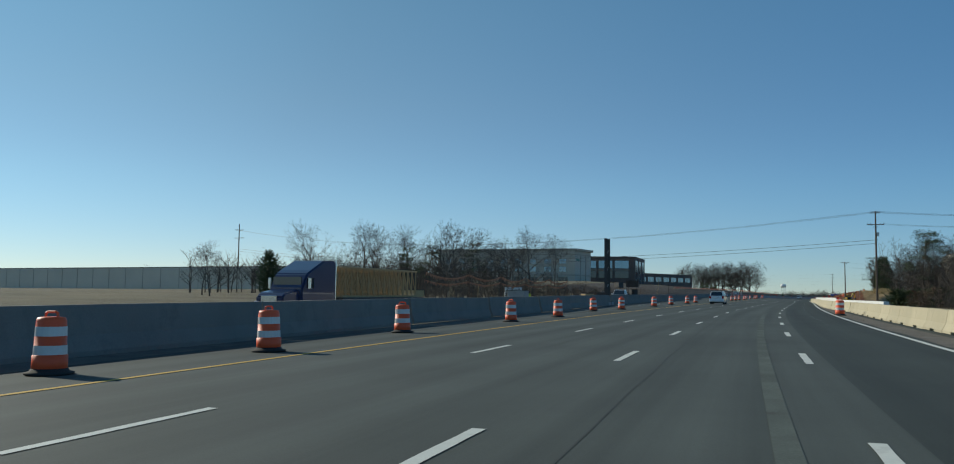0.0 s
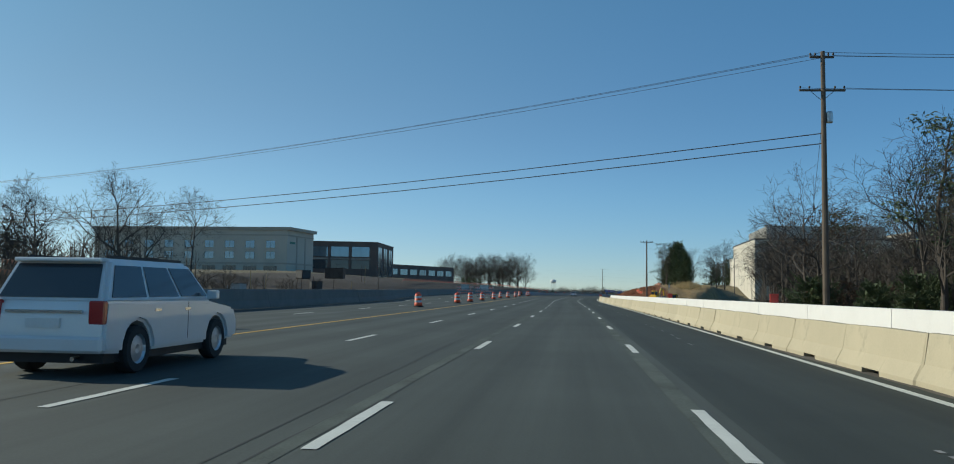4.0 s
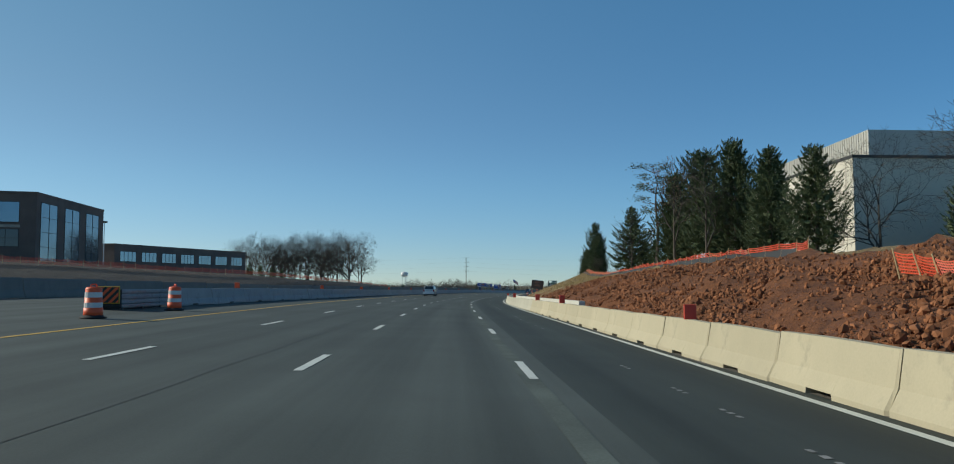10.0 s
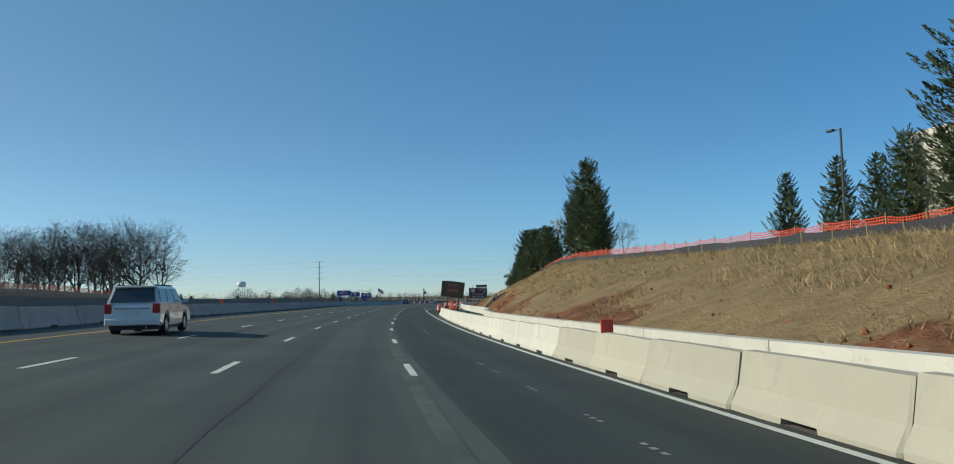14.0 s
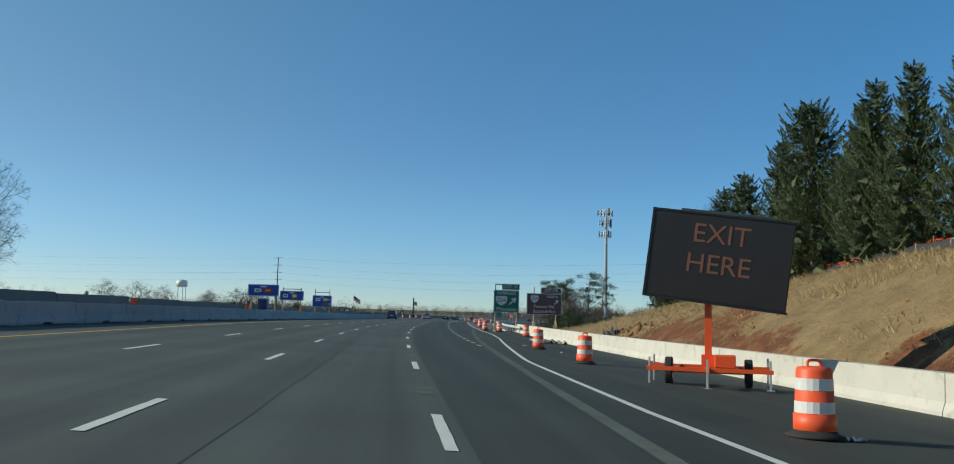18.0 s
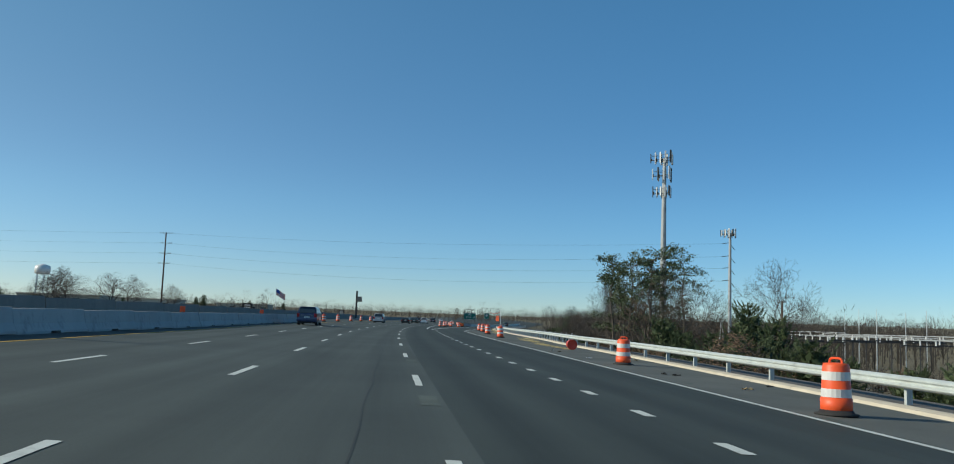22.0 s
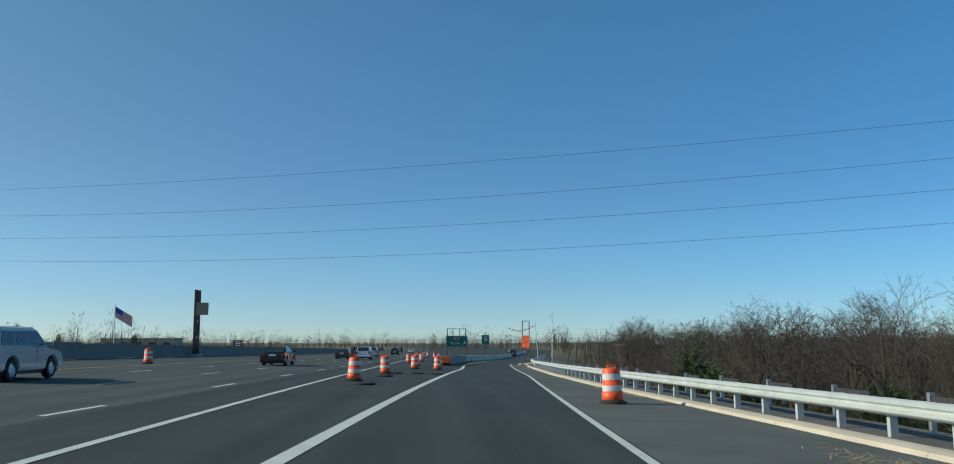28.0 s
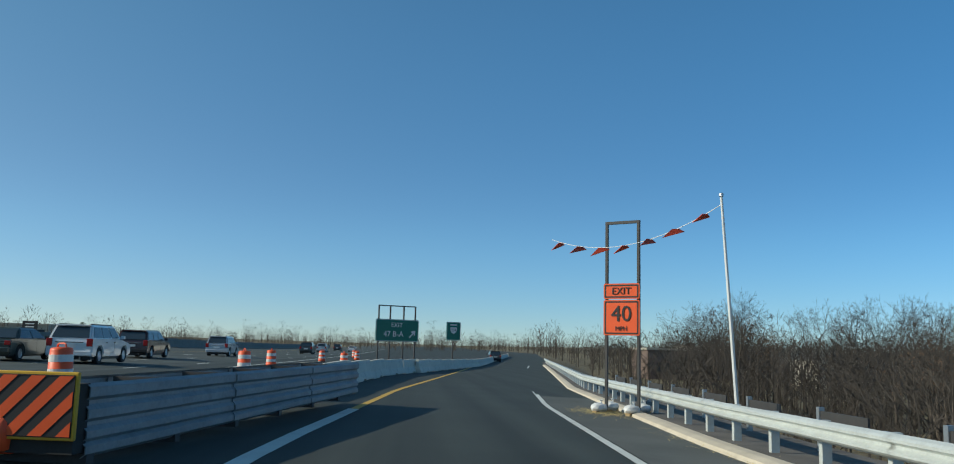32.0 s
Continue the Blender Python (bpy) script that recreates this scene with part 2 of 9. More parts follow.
def soil_mat():
    """Field soil that gives way to dry grass, red clay and dark soil with shade in its colour, by noisy edges."""
    m = mat("soil", (0.17, 0.14, 0.08), 0.95, var=0.4, scale=0.06, fine=3, bump=0, coord="World", stain=0.5, stain_col=(0.11, 0.085, 0.05))
    n, l = m.node_tree.nodes, m.node_tree.links
    b = n["Principled BSDF"]
    col = b.inputs["Base Color"].links[0].from_socket
    pos = n.new("ShaderNodeNewGeometry").outputs["Position"]

    def noise_of(scale, detail=6, rough=0.6):
        t = n.new("ShaderNodeTexNoise")
        t.inputs["Scale"].default_value, t.inputs["Detail"].default_value, t.inputs["Roughness"].default_value = scale, detail, rough
        l.new(pos, t.inputs["Vector"])
        return t.outputs[0]

    edge, coarse, fine = noise_of(1.1, 9, 0.75), noise_of(0.9, 6, 0.65), noise_of(9.0, 4, 0.7)
    for name, lo, hi in (("grass", (0.165, 0.108, 0.045), (0.36, 0.25, 0.115)), ("clay", (0.055, 0.018, 0.006), (0.29, 0.105, 0.034)), ("shaded_soil", (0.035, 0.028, 0.022), (0.075, 0.06, 0.048))):
        mixv = n.new("ShaderNodeMath")
        mixv.operation = 'MULTIPLY_ADD'
        l.new(fine, mixv.inputs[0])
        mixv.inputs[1].default_value = 0.55
        l.new(coarse, mixv.inputs[2])
        rg = n.new("ShaderNodeMapRange")
        rg.inputs["From Min"].default_value, rg.inputs["From Max"].default_value = 0.5, 1.05
        l.new(mixv.outputs[0], rg.inputs[0])
        ra = n.new("ShaderNodeValToRGB")
        ra.color_ramp.elements[0].color, ra.color_ramp.elements[1].color = (*lo, 1), (*hi, 1)
        l.new(rg.outputs[0], ra.inputs[0])
        at = n.new("ShaderNodeAttribute")
        at.attribute_name = name
        sm = n.new("ShaderNodeMath")
        sm.operation = 'ADD'
        l.new(at.outputs["Fac"], sm.inputs[0])
        l.new(edge, sm.inputs[1])
        th = n.new("ShaderNodeMapRange")
        th.inputs["From Min"].default_value, th.inputs["From Max"].default_value = 0.94, 1.06
        l.new(sm.outputs[0], th.inputs[0])
        mx = n.new("ShaderNodeMixRGB")
        l.new(th.outputs[0], mx.inputs["Fac"])
        l.new(col, mx.inputs["Color1"])
        l.new(ra.outputs[0], mx.inputs["Color2"])
        col = mx.outputs[0]
    l.new(col, b.inputs["Base Color"])
    hs = n.new("ShaderNodeMath")
    hs.operation = 'MULTIPLY_ADD'
    l.new(fine, hs.inputs[0])
    hs.inputs[1].default_value = 0.35
    l.new(coarse, hs.inputs[2])
    bp = n.new("ShaderNodeBump")
    bp.inputs["Strength"].default_value, bp.inputs["Distance"].default_value = 0.9, 0.34
    l.new(hs.outputs[0], bp.inputs["Height"])
    l.new(bp.outputs[0], b.inputs["Normal"])
    return m


SOIL = soil_mat()
BLADES = mat("dry_grass_blades", (0.45, 0.335, 0.16), 0.9, var=0.35, scale=0.8, fine=15, bump=0, rand=0.7, island=True, coord="World")
STRAW = mat("straw", (0.56, 0.44, 0.19), 0.9, var=0.3, scale=4, fine=40, bump=0.6, dist=0.02, rand=0.5, island=True, coord="World")
STONE = mat("red_stones", (0.17, 0.060, 0.022), 0.92, var=0.35, scale=2, fine=15, bump=0.5, dist=0.02, rand=0.9, island=True, coord="World", tint=(0.30, 0.118, 0.048))
MAST = mat("galvanised_mast", (0.40, 0.41, 0.41), 0.62, metal=0.25, var=0.2, scale=0.6, fine=12, bump=0.05, dist=0.004, stain=0.3, stain_col=(0.26, 0.26, 0.25))
BARK = mat("bark", (0.105, 0.085, 0.068), 0.95, var=0.3, scale=2, fine=30, bump=0.6, dist=0.02)
TWIG = mat("twigs", (0.072, 0.061, 0.052), 0.95, var=0.25, scale=0.3, fine=4, bump=0, rand=0.6)
WOODS = mat("bare_woods", (0.068, 0.057, 0.047), 0.95, var=0.4, scale=0.05, fine=1.5, bump=0, rand=0.7, island=True, coord="World")
LEAF_DRY = mat("dead_leaves", (0.15, 0.092, 0.056), 0.9, var=0.4, scale=0.6, fine=8, bump=0, rand=0.6, island=True)
CONIFER = mat("conifer_needles", (0.060, 0.086, 0.038), 0.75, var=0.45, scale=0.5, fine=6, bump=0, rand=0.35, island=True, tint=(0.070, 0.098, 0.038))
PINE = mat("pine_needles", (0.062, 0.085, 0.036), 0.75, var=0.4, scale=0.5, fine=6, bump=0, rand=0.8, island=True)
GALV = mat("galvanised_steel", (0.56, 0.58, 0.59), 0.42, 0.85, var=0.14, scale=2.0, fine=22, bump=0.08, dist=0.003, stain=0.2, stain_col=(0.33, 0.33, 0.33))
GALV_RAIL = mat("galvanised_rail", (0.60, 0.63, 0.60), 0.55, 0.35, var=0.14, scale=2.0, fine=22, bump=0.08, dist=0.003, stain=0.25, stain_col=(0.40, 0.41, 0.39))
# galvanised steel for the crash cushions, base colour darkened for their shaded side
GALV_SHADED = mat("galvanised_shaded", (0.30, 0.32, 0.33), 0.62, 0.55, var=0.22, scale=1.5, fine=18, bump=0.1, dist=0.003, stain=0.4, stain_col=(0.16, 0.165, 0.17))
STEEL = mat("dark_steel", (0.065, 0.062, 0.06), 0.6, 0.3, var=0.25, scale=2, fine=25, bump=0.1)
RUST = mat("rusted_steel", (0.115, 0.075, 0.055), 0.85, 0.1, var=0.35, scale=1.5, fine=20, bump=0.2)
POLE_WOOD = mat("weathered_pole", (0.15, 0.115, 0.085), 0.92, var=0.3, scale=1.0, fine=35, bump=0.4, dist=0.01)
LUMBER = mat("lumber", (0.46, 0.325, 0.165), 0.8, var=0.25, scale=2, fine=40, bump=0.25, dist=0.004, rand=0.3)
ORANGE = mat("drum_orange", (0.84, 0.105, 0.028), 0.5, var=0.10, scale=3, fine=25, bump=0.04, rand=0.25, stain=0.25, stain_col=(0.42, 0.11, 0.05))
DRUM_W = mat("drum_white_sheeting", (0.70, 0.68, 0.65), 0.45, var=0.08, scale=3, fine=25, bump=0.03, stain=0.3, stain_col=(0.42, 0.39, 0.36))
RED = plain("faded_red_plastic", (0.62, 0.06, 0.035), 0.5)
RUBBER = mat("rubber", (0.028, 0.027, 0.026), 0.85, var=0.3, scale=4, fine=40, bump=0.15, stain=0.3, stain_col=(0.07, 0.065, 0.06))
NET_FADED = plain("orange_faded", (0.42, 0.20, 0.12), 0.7)
NET = plain("orange_mesh", (0.66, 0.075, 0.028), 0.6)
SILT = mat("silt_fence_fabric", (0.038, 0.039, 0.043), 0.8, var=0.3, scale=0.5, fine=8, bump=0.3, dist=0.03, coord="World")
GLASS = mat("window_glass", (0.030, 0.045, 0.058), 0.06, 0.0, var=0.1, scale=0.2, fine=1, bump=0.0, spec=0.9)
GLASS_SKY = mat("reflective_glazing", (0.22, 0.29, 0.35), 0.05, 0.75, var=0.12, scale=0.15, fine=0.8, bump=0.02, dist=0.05)
STUCCO = mat("cream_stucco", (0.52, 0.475, 0.395), 0.9, var=0.08, scale=0.15, fine=3, bump=0.05, stain=0.12, stain_col=(0.42, 0.38, 0.31))
CORNICE = mat("buff_cornice", (0.40, 0.36, 0.295), 0.85, var=0.1, scale=0.2, fine=3, bump=0.05)
BRICK = mat("dark_brick", (0.165, 0.118, 0.098), 0.9, var=0.25, scale=0.3, fine=6, bump=0.15, dist=0.01)
PANEL = mat("precast_panel", (0.62, 0.575, 0.48), 0.88, var=0.06, scale=0.12, fine=2, bump=0.05, stain=0.1, stain_col=(0.5, 0.46, 0.38))
RIBBED = mat("ribbed_metal", (0.50, 0.475, 0.42), 0.55, 0.15, var=0.08, scale=0.2, fine=2, bump=0.03)
WHITE = plain("white_enamel", (0.74, 0.74, 0.72), 0.35)
BLACK = plain("black_paint", (0.016, 0.016, 0.017), 0.5)
SIGN_G = plain("sign_green", (0.012, 0.155, 0.105), 0.4)
SIGN_B = plain("sign_blue", (0.018, 0.075, 0.36), 0.4)
SIGN_BR = plain("sign_brown", (0.115, 0.052, 0.040), 0.4)
SIGN_O = plain("sign_orange", (0.80, 0.105, 0.022), 0.4)
SIGN_W = plain("sign_white", (0.70, 0.70, 0.68), 0.4)
YELLOW = plain("machine_yellow", (0.62, 0.36, 0.025), 0.45)
LIME = plain("fluorescent_yellow", (0.62, 0.72, 0.05), 0.5)
SCREEN = mat("sign_screen", (0.030, 0.023, 0.019), 0.35, var=0.2, scale=1, fine=40, bump=0.05)
LED = plain("amber_dots", (0.22, 0.09, 0.05), 0.5)
PLASTIC_B = plain("portable_toilet_blue", (0.03, 0.06, 0.15), 0.5)
CHROME = plain("chrome", (0.65, 0.65, 0.66), 0.15, 1.0)
TAIL = plain("tail_lamp_red", (0.35, 0.012, 0.012), 0.2, clear=0.6)
LAMP = plain("head_lamp_glass", (0.62, 0.63, 0.64), 0.12)
PAINTS = {k: plain("car_" + k, c, 0.28, 0.1, 0.8, 0.03) for k, c in dict(white=(0.72, 0.73, 0.73), silver=(0.40, 0.43, 0.46), black=(0.02, 0.021, 0.023), maroon=(0.06, 0.018, 0.018), green=(0.03, 0.045, 0.04), blue=(0.02, 0.035, 0.10), grey=(0.09, 0.095, 0.10)).items()}

# ---- the line of the road ----


def spline(knots):
    """A natural cubic through (u, v) knots; returns a function of an array or a number."""
    k = np.array([p[0] for p in knots], float)
    v = np.array([p[1] for p in knots], float)
    n = len(k)
    h = np.diff(k)
    A, r = np.eye(n), np.zeros(n)
    for i in range(1, n - 1):
        A[i, i - 1], A[i, i], A[i, i + 1] = h[i - 1], 2 * (h[i - 1] + h[i]), h[i]
        r[i] = 6 * ((v[i + 1] - v[i]) / h[i] - (v[i] - v[i - 1]) / h[i - 1])
    m = np.linalg.solve(A, r)

    def at(t):
        t = np.clip(np.asarray(t, float), k[0], k[-1])
        i = np.clip(np.searchsorted(k, t) - 1, 0, n - 2)
        d, u, w = k[i + 1] - k[i], k[i + 1] - t, t - k[i]
        return m[i] * u**3 / (6 * d) + m[i + 1] * w**3 / (6 * d) + (v[i] / d - m[i] * d / 6) * u + (v[i + 1] / d - m[i + 1] * d / 6) * w

    return at


def ramp_of(*knots):
    a = [p[0] for p in knots]
    b = [p[1] for p in knots]
    return lambda s: np.interp(s, a, b)


# the dashed line between the second and the right-hand lane: y -> x, in metres
xline = spline([(-60, 1.99), (0, 1.13), (60, 2.37), (120, 5.83), (180, 9.82), (240, 13.45), (300, 18.92), (360, 25.53), (420, 35.07), (480, 48.05), (540, 62.22), (600, 79.23), (660, 97.78), (720, 119.15), (800, 150.33), (900, 189.3), (1000, 228.28), (1200, 306.22)])
_y = np.arange(-60, 1200.1, 0.5)
_x = xline(_y)
_s = np.r_[0, np.cumsum(np.hypot(np.diff(_x), np.diff(_y)))]
_s -= np.interp(0, _y, _s)
_tx, _ty = np.gradient(_x, _s), np.gradient(_y, _s)
_tn = np.hypot(_tx, _ty)
_tx, _ty = _tx / _tn, _ty / _tn
S_END = float(_s[-1])
zline = spline([(-160, -1.30), (0, -1.31), (51, -1.39), (104, -1.49), (160, -1.64), (216, -1.80), (271, -1.95), (326, -2.17), (380, -2.54), (434, -2.87), (486, -3.16), (537, -3.38), (585, -3.65), (630, -3.94), (673, -4.23), (713, -4.59), (752, -4.97), (790, -5.40), (850, -6.0), (950, -6.7), (1100, -7.1), (1600, -7.3)])
bank = ramp_of((0, -0.02), (104, 0.0), (216, 0.014), (326, 0.040), (434, 0.046), (537, 0.043), (630, 0.024), (713, 0.027), (790, 0.033), (900, 0.03), (1100, 0.0))


def plan(s, lat):
    """World x, y of a place s metres along the line and lat metres to its right; straight on beyond both ends."""
    s = np.asarray(s, float)
    c = np.clip(s, _s[0], S_END)
    tx, ty = np.interp(c, _s, _tx), np.interp(c, _s, _ty)
    near = np.clip(lat, -160, 160)
    far = np.asarray(lat, float) - near
    x = np.interp(c, _s, _x) + tx * (s - c) + near * ty + far * 0.978
    y = np.interp(c, _s, _y) + ty * (s - c) - near * tx - far * 0.208
    return x, y


def road_z(s, lat):
    return zline(s) - bank(s) * np.clip(lat, -20, 20)


def rp(s, lat, up=0.0):
    x, y = plan(s, lat)
    return Vector((float(x), float(y), float(road_z(s, lat)) + up))


def yaw_at(s):
    """Turn about z that lays an object's +y along the road."""
    c = min(max(s, float(_s[0])), S_END)
    return math.degrees(math.atan2(-float(np.interp(c, _s, _tx)), float(np.interp(c, _s, _ty))))


def stand(s, lat, up=0.0, turn=0.0):
    p = rp(s, lat, up)
    return pose(p.x, p.y, p.z, 0, 0, yaw_at(s) + turn)


# ---- mesh helpers ----


def mesh_of(name, verts, faces, material, smooth=False):
    me = bpy.data.meshes.new(name)
    me.from_pydata([tuple(v) for v in verts], [], faces)
    for m in material if isinstance(material, (list, tuple)) else [material]:
        me.materials.append(m)
    if smooth:
        me.polygons.foreach_set("use_smooth", [True] * len(me.polygons))
    me.update()
    return me


def part(name, bm, material, parent=None, label="", smooth=False, m=None):
    me = bpy.data.meshes.new(name)
    bm.to_mesh(me)
    bm.free()
    me.materials.append(material)
    if smooth:
        me.polygons.foreach_set("use_smooth", [True] * len(me.polygons))
    return piece(name, me, parent, m, label)


def piece(name, me, parent=None, m=None, label=""):
    ob = new(name, me)
    if parent is not None:
        ob.parent = parent
    if m is not None:
        ob.matrix_basis = m
    if label:
        ob["label"] = label
    return ob


def thing(name, m, label, category, group="", kind=""):
    ob = new(name)
    ob.empty_display_size = 0.2
    ob.matrix_basis = m
    return tagged(ob, label, category, group, kind)


def box(bm, x0, y0, z0, x1, y1, z1, bevel=0.0):
    b = bmesh.new()
    bmesh.ops.create_cube(b, size=1, matrix=Matrix.Translation(((x0 + x1) / 2, (y0 + y1) / 2, (z0 + z1) / 2)) @ Matrix.Diagonal((x1 - x0, y1 - y0, z1 - z0, 1)))
    if bevel:
        bmesh.ops.bevel(b, geom=b.edges[:], offset=bevel, segments=1, affect='EDGES')
    merge(bm, b)
    return bm


def merge(bm, b, m=None):
    b.verts.index_update()
    vs = [bm.verts.new(m @ v.co if m else v.co) for v in b.verts]
    for f in b.faces:
        bm.faces.new([vs[v.index] for v in f.verts])
    b.free()


def bx(*a, bevel=0.0):
    return box(bmesh.new(), *a, bevel=bevel)


def tube(bm, p0, p1, r0, r1=None, n=6, caps=True):
    p0, p1 = Vector(p0), Vector(p1)
    r1 = r0 if r1 is None else r1
    d = (p1 - p0).normalized()
    u = d.orthogonal().normalized()
    w = d.cross(u)
    rings = []
    for p, r in ((p0, r0), (p1, r1)):
        rings.append([bm.verts.new(p + r * (math.cos(2 * math.pi * k / n) * u + math.sin(2 * math.pi * k / n) * w)) for k in range(n)])
    for k in range(n):
        bm.faces.new((rings[0][k], rings[0][(k + 1) % n], rings[1][(k + 1) % n], rings[1][k]))
    if caps:
        bm.faces.new(rings[0][::-1])
        bm.faces.new(rings[1])
    return bm


def lathe(bm, profile, n=16, m=None):
    """Turns (radius, height) pairs about z."""
    rings = []
    for r, z in profile:
        if r < 1e-5:
            rings.append([bm.verts.new((m or Matrix()) @ Vector((0, 0, z)))] * n)
        else:
            rings.append([bm.verts.new((m or Matrix()) @ Vector((r * math.cos(2 * math.pi * k / n), r * math.sin(2 * math.pi * k / n), z))) for k in range(n)])
    for a, b in zip(rings, rings[1:]):
        for k in range(n):
            q = []
            for v in (a[k], a[(k + 1) % n], b[(k + 1) % n], b[k]):
                if v not in q:
                    q.append(v)
            if len(q) > 2:
                bm.faces.new(q)
    return bm


def prism(bm, outline, y0, y1):
    """Extrudes an outline of (x, z) from y0 to y1."""
    a = [bm.verts.new((x, y0, z)) for x, z in outline]
    b = [bm.verts.new((x, y1, z)) for x, z in outline]
    n = len(outline)
    for k in range(n):
        bm.faces.new((a[k], a[(k + 1) % n], b[(k + 1) % n], b[k]))
    bm.faces.new(a[::-1])
    bm.faces.new(b)
    bmesh.ops.recalc_face_normals(bm, faces=bm.faces[:])
    return bm


def strip(name, s_list, left, right, up, material, kind="structure", label="", category="", thick=0.0, steps=1, parent=None):
    """A band along the road between two offsets (numbers or functions of s), draped on its surface."""
    s = np.asarray(s_list, float)
    lo = left(s) if callable(left) else np.full(len(s), float(left))
    hi = right(s) if callable(right) else np.full(len(s), float(right))
    verts, faces = [], []
    w = steps + 1
    for k in range(w):
        lat = lo + (hi - lo) * k / steps
        x, y = plan(s, lat)
        verts.append(np.stack([x, y, road_z(s, lat) + up], 1))
    v = np.stack(verts, 1).reshape(-1, 3)
    for i in range(len(s) - 1):
        for k in range(steps):
            a = i * w + k
            faces.append((a, a + 1, a + w + 1, a + w))
    me = mesh_of(name, v, faces, material)
    track = me.attributes.new("track", 'FLOAT_VECTOR', 'POINT')
    lats = np.stack([lo + (hi - lo) * k / steps for k in range(w)], 1)
    track.data.foreach_set("vector", np.stack([lats, np.repeat(s[:, None], w, 1), np.zeros_like(lats)], -1).ravel().astype(np.float32))
    ob = piece(name, me, parent)
    if parent is None:
        tagged(ob, label, category, "", kind)
    return ob


def span(a, b, step=4.0):
    return np.linspace(a, b, max(2, int(round((b - a) / step)) + 1))


def follow(name, profile, s_list, lat, material, closed=True, up=0.0):
    """A mesh with a constant (lateral, height) profile drawn along the road at offset lat(s)."""
    s = np.asarray(s_list, float)
    off = lat(s) if callable(lat) else np.full(len(s), float(lat))
    n = len(profile)
    v = []
    for dl, dz in profile:
        x, y = plan(s, off + dl)
        v.append(np.stack([x, y, road_z(s, off) + dz + up], 1))
    v = np.stack(v, 1).reshape(-1, 3)
    f = []
    for i in range(len(s) - 1):
        for k in range(n if closed else n - 1):
            a, b = i * n + k, i * n + (k + 1) % n
            f.append((a, b, b + n, a + n))
    if closed:
        f += [tuple(range(n))[::-1], tuple((len(s) - 1) * n + k for k in range(n))]
    return mesh_of(name, v, f, material)


# ---- terrain: one sheet out to the horizon ----
bank_top = ramp_of((205, 0.0), (250, 0.2), (275, 2.0), (300, 3.9), (345, 4.5), (400, 4.4), (440, 5.4), (470, 6.6), (485, 6.8), (503, 6.0), (522, 5.2), (548, 3.6), (568, 2.0), (584, 0.7), (600, 0.0))
bank_foot = ramp_of((200, 5.8), (430, 5.9), (450, 7.6), (475, 10.8), (490, 11.7), (605, 12.0))
bank_crest = ramp_of((205, 17), (270, 17), (350, 19.5), (480, 20.5), (605, 21.5))
fall = ramp_of((575, 0.0), (620, 2.6), (680, 4.0), (760, 5.0), (900, 5.0), (1100, 2.0))
edge_l = ramp_of((-160, -15.4), (20, -15.4), (60, -16.4), (90, -18.4), (120, -19.8), (190, -21.0), (235, -26.2), (300, -28.5), (400, -28.5), (470, -24.5), (560, -21.5), (700, -21.0), (1600, -21.0))
edge_r = ramp_of((-160, 5.4), (100, 5.0), (420, 5.3), (440, 6.4), (475, 10.6), (490, 11.2), (590, 11.4), (620, 12.4), (645, 13.1), (663, 14.2), (730, 15.5), (750, 15.7), (770, 16.4), (790, 17.7), (805, 18.5), (830, 21), (880, 28.5), (930, 36), (1000, 46), (1600, 130))


lot_near = ramp_of((190, 7.0), (236, 7.5), (250, 14), (262, 20.5), (306, 31))


def ground_z(s, lat):
    s, lat = np.asarray(s, float), np.asarray(lat, float)
    base = road_z(s, lat) - 0.12
    r = np.clip((lat - bank_foot(s)) / (bank_crest(s) - bank_foot(s)), 0, 1)
    right = bank_top(s) * (r * 0.55 + 0.45 * (1 - (1 - r) ** 2)) + np.clip(lat - 24, 0, 40) * 0.03 * (s > 240) * (s < 560)
    back = np.clip((lat - 29) / 14.0, 0, 1)
    right = right * (1 - 0.95 * back * back * (3 - 2 * back) * np.clip((430 - s) / 40, 0, 1))
    lot = np.clip((lat - lot_near(s)) / 3.0, 0, 1) * np.clip((s - 190) / 6, 0, 1) * np.clip((306 - s) / 6, 0, 1) * np.clip((78 - lat) / 5, 0, 1)
    right = (right * (1 - lot) - 0.12 * lot) * (1 - np.clip((lat - 170) / 110, 0, 1))
    d = np.clip((lat - edge_r(s) - 0.8) / 14.0, 0, 1)
    drop = fall(s) * d * d * (3 - 2 * d)
    out = -lat + edge_l(s)
    l = np.clip((out - 14) / 45.0, 0, 1)
    b = np.clip((out - 3.5) / 9.0, 0, 1)
    left = np.interp(s, [150, 230, 330, 480, 640], [0.3, 1.2, 2.6, 2.4, 0.5]) * l * l * (3 - 2 * l)
    left = left + np.interp(s, [238, 253, 300, 420, 470, 520, 570], [0.0, 2.6, 3.1, 3.5, 2.6, 1.4, 0.0]) * b * b * (3 - 2 * b)
    left = left * (1 - np.clip((-lat - 170) / 110, 0, 1))
    far = np.clip((np.abs(lat) - 150) / 1500, 0, 1)
    ridge = np.where(lat > 0, 14, 10) * far * np.clip((s - 100) / 500, 0, 1)
    return base + right - drop + left + ridge


